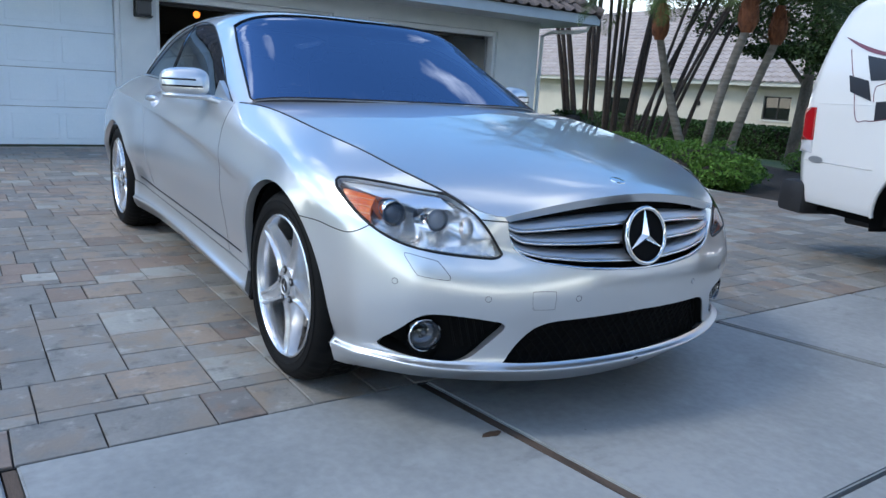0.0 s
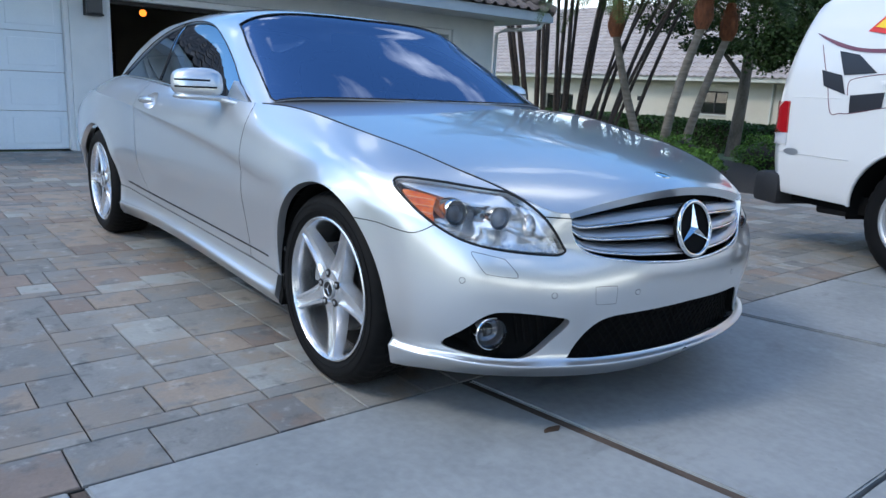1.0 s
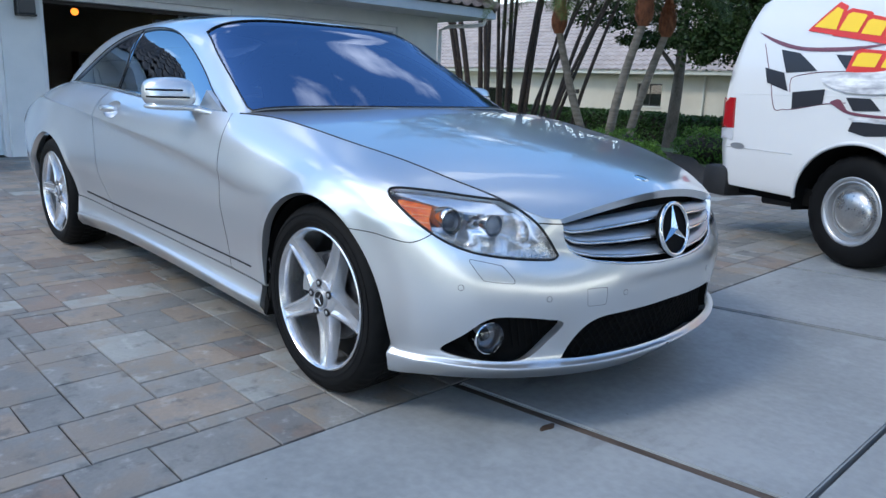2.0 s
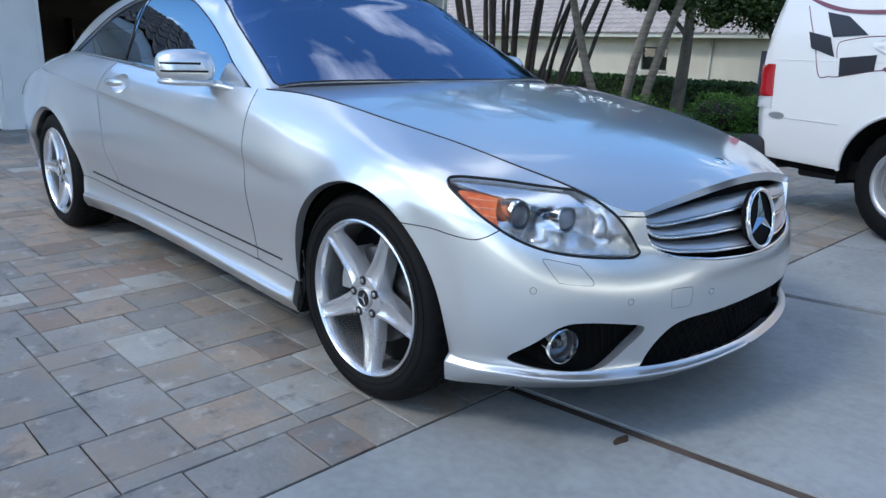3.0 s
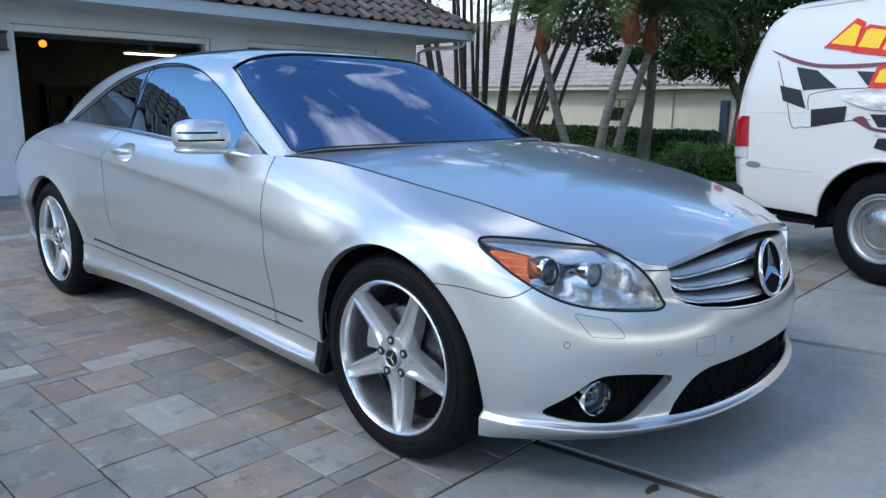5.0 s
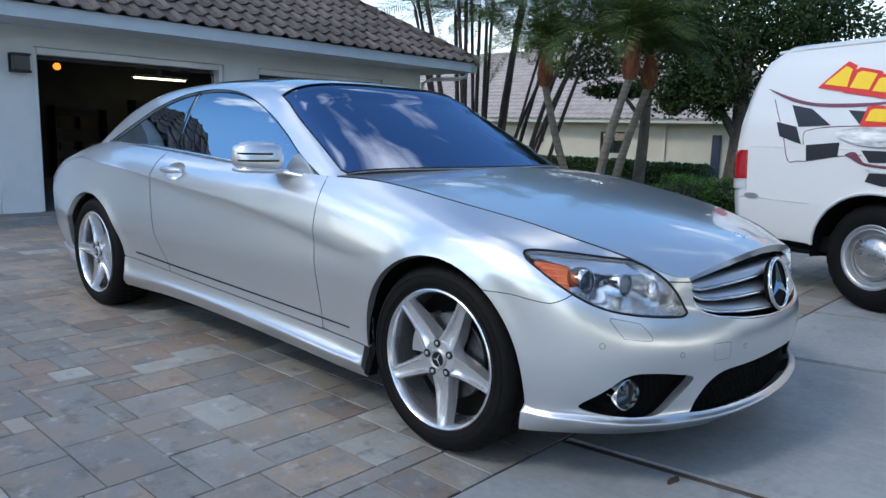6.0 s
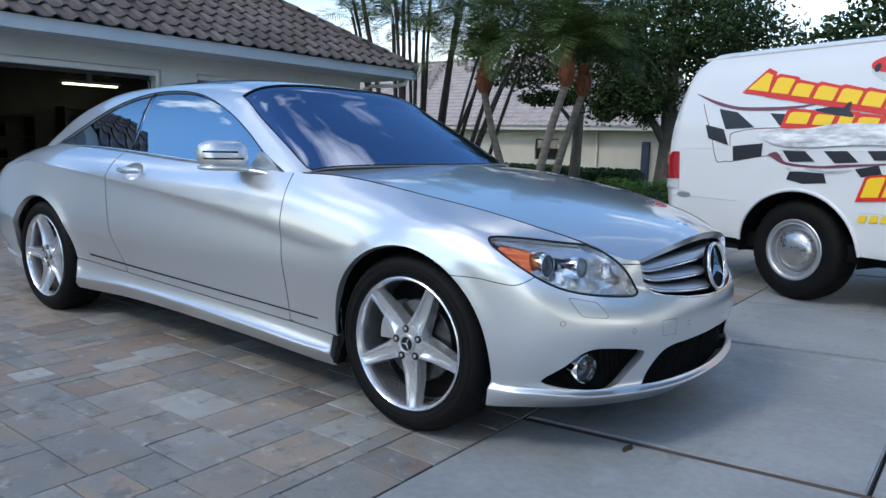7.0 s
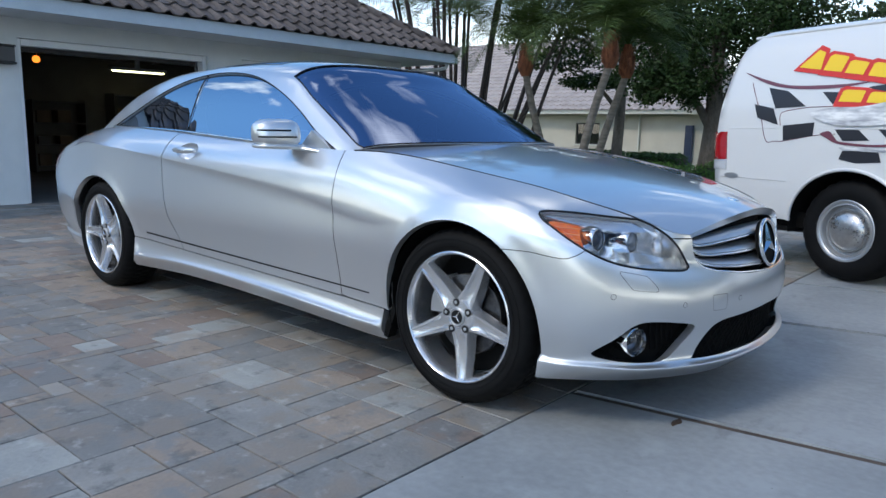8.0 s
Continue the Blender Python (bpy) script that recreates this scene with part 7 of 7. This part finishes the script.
def leaf_cloud(bm, centre, radii, count, size, shell=.55, seed=0, flat=0.0):
    """Many small leaf blades in an uneven ellipsoid."""
    c = Vector(centre)
    done = 0
    while done < count:
        v = Vector((prng.gauss(0, 1), prng.gauss(0, 1), prng.gauss(0, 1))).normalized()
        r = shell + (1 - shell) * prng.random() ** .5
        bump = 1 + .38 * noise.noise(v * 2.1 + Vector((seed, seed * 2, 0))) + .2 * noise.noise(v * 5 + Vector((seed, 0, 3)))
        p = c + Vector((v.x * radii[0], v.y * radii[1], v.z * radii[2])) * r * bump
        if noise.noise(p * 1.1 + Vector((seed, 7, 1))) < -.28:
            continue
        d = Vector((prng.gauss(0, 1), prng.gauss(0, 1), prng.gauss(0, .6) - flat)).normalized()
        s = d.orthogonal().normalized()
        q = d.cross(s)
        w = (s * math.cos(done) + q * math.sin(done)) * size * .32
        ln = size * prng.uniform(.7, 1.3)
        bm.faces.new([bm.verts.new(x) for x in (p, p + d * ln * .5 - w, p + d * ln, p + d * ln * .5 + w)])
        done += 1


def tree(base, label, height, limbs, crowns, r0, leaves, size, mat=LEAF_TREE):
    t = tagged(empty("tree", Matrix.Translation(base)), label, "tree", "garden trees")
    bm = bmesh.new()
    line = [Vector((.12 * math.sin(2 * s), .1 * math.sin(3 * s), -.3 + (height + .3) * s)) for s in lin(0, 1, 9)]
    tube(bm, line, r0, 12, taper=[r0 * (1.3 - .6 * s) for s in lin(0, 1, 9)])
    part("trunk", bm, BARK_T, t, "rough brown trunk", 60)
    for k, (c, rad) in enumerate(crowns):
        bm = bmesh.new()
        s = line[min(8, 4 + k % 5)]
        e = Vector(c)
        mid = (s + e) / 2 + Vector((0, 0, .25))
        tube(bm, [s, (s + mid) / 2, mid, (mid + e) / 2, e], .06, 8, taper=[r0 * .5, r0 * .4, r0 * .3, r0 * .2, .015])
        for q in range(5):
            d = Vector((prng.gauss(0, 1), prng.gauss(0, 1), prng.gauss(.2, .6)))
            tube(bm, [mid.lerp(e, .3 + .12 * q), e + Vector((d.x * rad[0], d.y * rad[1], d.z * rad[2])) * .6], .02, 5, taper=[r0 * .14, .008])
        part("limb", bm, BARK_T, t, smooth=60)
    bm = bmesh.new()
    per = leaves // len(crowns)
    for k, (c, rad) in enumerate(crowns):
        leaf_cloud(bm, c, rad, per, size, .25, k * 3.1 + base[0], .3)
    part("crown", bm, mat, t, "dense dark green crown")
    return t


tree((-4.45, 12.95, -.25), "dense dark green broadleaf tree with a rough trunk", 2.3, 6, [((0, 0, 3.6), (1.7, 1.7, 1.4)), ((-1.2, -.2, 3.1), (1.3, 1.2, 1.1)), ((1.2, .3, 3.2), (1.5, 1.3, 1.3)), ((.3, 0, 3.9), (1.9, 1.7, 1.0)), ((-1.2, .2, 3.7), (1.5, 1.3, 1.0)), ((1.3, 0, 3.7), (1.3, 1.3, .9)), ((-.6, -.6, 2.35), (.9, .7, .6)), ((0, .2, 5.0), (1.7, 1.6, 1.0))], .23, 38000, .085)
tree((-8.8, 17.0, -.55), "dark layered tree with drooping boughs behind the palms", 4.6, 4, [((-1.5, -.6, 3.75), (1.6, 1.1, .40)), ((-.6, -.3, 3.1), (1.1, .7, .25)), ((-1.9, -.6, 4.6), (2.0, 1.5, .7)), ((.5, 0, 4.9), (2.0, 1.6, .9)), ((-.6, 0, 6.3), (2.6, 2.2, 1.1))], .15, 7500, .12)
tree((-1.5, 31, -.9), "spreading green tree far behind the van", 3.5, 4, [((-2.2, 0, 6.6), (2.6, 2.2, 1.2)), ((2.2, 0, 6.2), (3.2, 2.2, 1.3)), ((5.0, 0, 7.2), (3.2, 2.4, 1.5)), ((0, 0, 8.2), (2.6, 2.2, 1.0))], .25, 6000, .28)
tree((9.0, 27, -.9), "spreading green tree far behind the van", 3.5, 4, [((0, 0, 5.4), (3.4, 2.6, 1.8)), ((3.4, 0, 5.2), (3.2, 2.4, 1.6)), ((-2.4, 0, 6.6), (2.8, 2.4, 1.4)), ((2, 0, 7.4), (3, 2.4, 1.4))], .25, 5000, .28)


def bush(name, c, r, count, size, mat, label, group):
    b = tagged(empty(name, Matrix.Translation(c)), label, "bush", group)
    # solid dark core in place of the shade between the leaves
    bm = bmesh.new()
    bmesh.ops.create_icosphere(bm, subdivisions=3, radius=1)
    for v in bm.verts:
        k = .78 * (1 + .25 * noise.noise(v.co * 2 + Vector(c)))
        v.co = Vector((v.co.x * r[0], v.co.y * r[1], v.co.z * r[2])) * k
    part("shade_core", bm, MULCH, b, "dark solid core standing in for the shade inside", 180)
    bm = bmesh.new()
    leaf_cloud(bm, (0, 0, 0), r, count, size, .78, c[0] * 1.7, 0)
    part("foliage", bm, mat, b)
    return b


for k, (x, y, rx, rz) in enumerate(((-4.6, 6.75, .60, .27), (-3.75, 6.45, .62, .28), (-3.40, 6.40, .42, .22), (-3.9, 7.0, .7, .28), (-5.6, 6.9, .6, .28))):
    bush("low_bush", (x, y, rz * .85), (rx, .42, rz), 6500, .040, LEAF_BUSH, "bright green grassy bush at the foot of the palms", "bed bushes")
for x, y, rx, rz in ((-4.3, 10.5, .62, .36), (-3.5, 10.7, .6, .40)):
    bush("low_bush", (x, y, .10), (rx, .5, rz), 4500, .045, LEAF_BUSH, "bright green rounded bush on the lawn", "lawn bushes")
for x, y, rx, rz in ((-7.7, 7.75, .4, .4),):
    bush("tall_shrub", (x, y, rz * .9), (rx, .45, rz), 1500, .11, LEAF_TREE, "dark leafy shrub by the house corner", "corner shrubs")


def hedge(x0, x1, y, depth, z0, z1, count):
    h = tagged(empty("clipped_hedge", Matrix.Translation(((x0 + x1) / 2, y, z0))), "clipped dark green box hedge before the cream wall", "hedge", "clipped hedges")
    hx, hz = (x1 - x0) / 2, z1 - z0
    # dark box drawn for the hedge's shaded inside
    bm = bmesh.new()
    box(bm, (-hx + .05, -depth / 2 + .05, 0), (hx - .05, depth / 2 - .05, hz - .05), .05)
    part("shade_core", bm, MULCH, h, "dark solid core standing in for the shade inside")
    bm = bmesh.new()
    for k in range(count):
        f = prng.random()
        x = prng.uniform(-hx, hx)
        p = Vector((x, -depth / 2 + prng.uniform(-.03, .05), prng.uniform(0, hz))) if f < .55 else (Vector((x, prng.uniform(-depth / 2, depth / 2), hz + prng.uniform(-.05, .04))) if f < .9 else Vector((hx + prng.uniform(-.05, .03), prng.uniform(-depth / 2, depth / 2), prng.uniform(0, hz))))
        d = Vector((prng.gauss(0, 1), prng.gauss(-.4, 1), prng.gauss(.3, 1))).normalized() * .10
        w = d.orthogonal().normalized() * .035
        bm.faces.new([bm.verts.new(v) for v in (p, p + d * .5 - w, p + d, p + d * .5 + w)])
    part("foliage", bm, LEAF_HEDGE, h)


hedge(-14.6, -9.95, 19.6, 1.0, -.75, .37, 5200)
hedge(-9.55, -7.6, 19.3, 1.0, -.75, .34, 2200)
hedge(-21, -15.0, 20.0, 1.0, -.75, .36, 3500)

# ---- across the street, behind the camera ----
O_WALL = varied("beige_stucco", (0.42, 0.40, 0.36), (0.5, 0.47, 0.42), 1.5, 40, (0.8, 0.95), 0.2, 0.006)
bm = bmesh.new()
box(bm, (-24, -35, -.2), (-4, -28, 2.2))
opp = tagged(link_mesh("wall_opposite", bm, O_WALL), "beige wall of the house opposite", "wall", kind="structure")
bm = bmesh.new()
prism(bm, [(-35.8, 2.15), (-27.2, 2.15), (-31.5, 3.9)], -25, -3, "x")
tagged(link_mesh("roof_opposite", bm, TILE), "brown roof of the house opposite", "roof", kind="structure")
tree((6.5, -27, -.2), "broad green tree across the street, out of view", 2.2, 4, [((0, 0, 3.2), (2.2, 2.0, 1.3)), ((-1.6, 0, 3.0), (1.6, 1.5, 1.2)), ((1.8, 0, 3.4), (1.8, 1.6, 1.2))], .22, 4500, .2)
tree((-13, -17, -.2), "broad green tree across the street, out of view", 2.0, 4, [((0, 0, 2.8), (1.5, 1.4, 1.0)), ((-1.3, 0, 3.2), (1.5, 1.4, 1.0)), ((1.1, 0, 2.6), (1.3, 1.2, .9))], .2, 4000, .18)
# unseen tree row added to cut low sky light on the car's nose
for x_t, y_t, k_t in ((15.5, -15, 1.0), (14.5, -8, 1.15), (16.0, -1, 1.2), (14.5, 6, 1.1), (16.5, 13, 1.2)):
    tree((x_t, y_t, -.2), "broad green tree across the street, out of view", 2.6 * k_t, 4, [((0, 0, 4.2 * k_t), (2.8 * k_t, 2.6 * k_t, 1.9 * k_t)), ((0, -2.2 * k_t, 3.4 * k_t), (2.2 * k_t, 2.0 * k_t, 1.5 * k_t)), ((0, 2.2 * k_t, 3.3 * k_t), (2.2 * k_t, 2.0 * k_t, 1.5 * k_t))], .26, 6500, .24)

# ---- the paver pieces: near ones singly, the rest joined ----
rest = [bmesh.new() for _ in PAVER_MATS]
near_pieces = []
for i, j, a, b, fixed in [(*p, None) for p in layout] + FIXED:
    x1, x0 = PX0 - i * UNIT, PX0 - (i + a) * UNIT
    y0, y1 = PY0 + j * UNIT, PY0 + (j + b) * UNIT
    patch = noise.noise(Vector((x0 * .55, y0 * .55, 4.0)))
    warm = .16 + .34 * min(1, max(0, (-x0 - .6) / 2.0)) + .25 * patch
    u = rng.random()
    k = (2 if rng.random() < .5 else 3) if u < warm else (4 if u > .93 else (0 if rng.random() < .62 else 1))
    k = k if fixed is None else fixed
    mx, my = (x0 + x1) / 2, (y0 + y1) / 2
    if mx > -3.05 and -2.35 < my < .15 or (mx > -1.2 and -3.2 < my < .6):
        near_pieces.append((x0, y0, x1, y1, k))
    else:
        paver_mesh(rest[k], x0, y0, x1, y1, rng.uniform(-.0006, .0006), rng)
for x0, y0, x1, y1, k in near_pieces:
    bm = bmesh.new()
    mx, my = (x0 + x1) / 2, (y0 + y1) / 2
    paver_mesh(bm, x0 - mx, y0 - my, x1 - mx, y1 - my, rng.uniform(-.0006, .0006), rng)
    ob = link_mesh("paver", bm, PAVER_MATS[k], paving)
    ob.location = (mx, my, 0)
for k, bm in enumerate(rest):
    tagged(link_mesh("pavers_far", bm, PAVER_MATS[k], paving), kind="stuff")

# ---- roof tiles: the nearest singly on shared meshes, the rest joined ----
bm = bmesh.new()
tile_mesh(bm, Matrix.Identity(4))
one_tile = bpy.data.meshes.new("roof_tile")
bm.to_mesh(one_tile)
bm.free()
one_tile.materials.append(TILE)
one_tile.shade_smooth()
one_tile.set_sharp_from_angle(angle=radians(40))
bm = bmesh.new()
for r, c, m in TILES_FRONT:
    if r < 10 and c < 29:
        ob = new("roof_tile", one_tile)
        ob.parent = roof_s
        ob.matrix_basis = m @ pose(rng.uniform(-.006, .006), rng.uniform(-.006, .006), 0, 0, 0, rng.uniform(-.8, .8))
    else:
        tile_mesh(bm, m)
for r, c, m in TILES_HIP:
    tile_mesh(bm, m)
tagged(link_mesh("roof_tiles_far", bm, TILE, roof_s, smooth=40), kind="stuff")
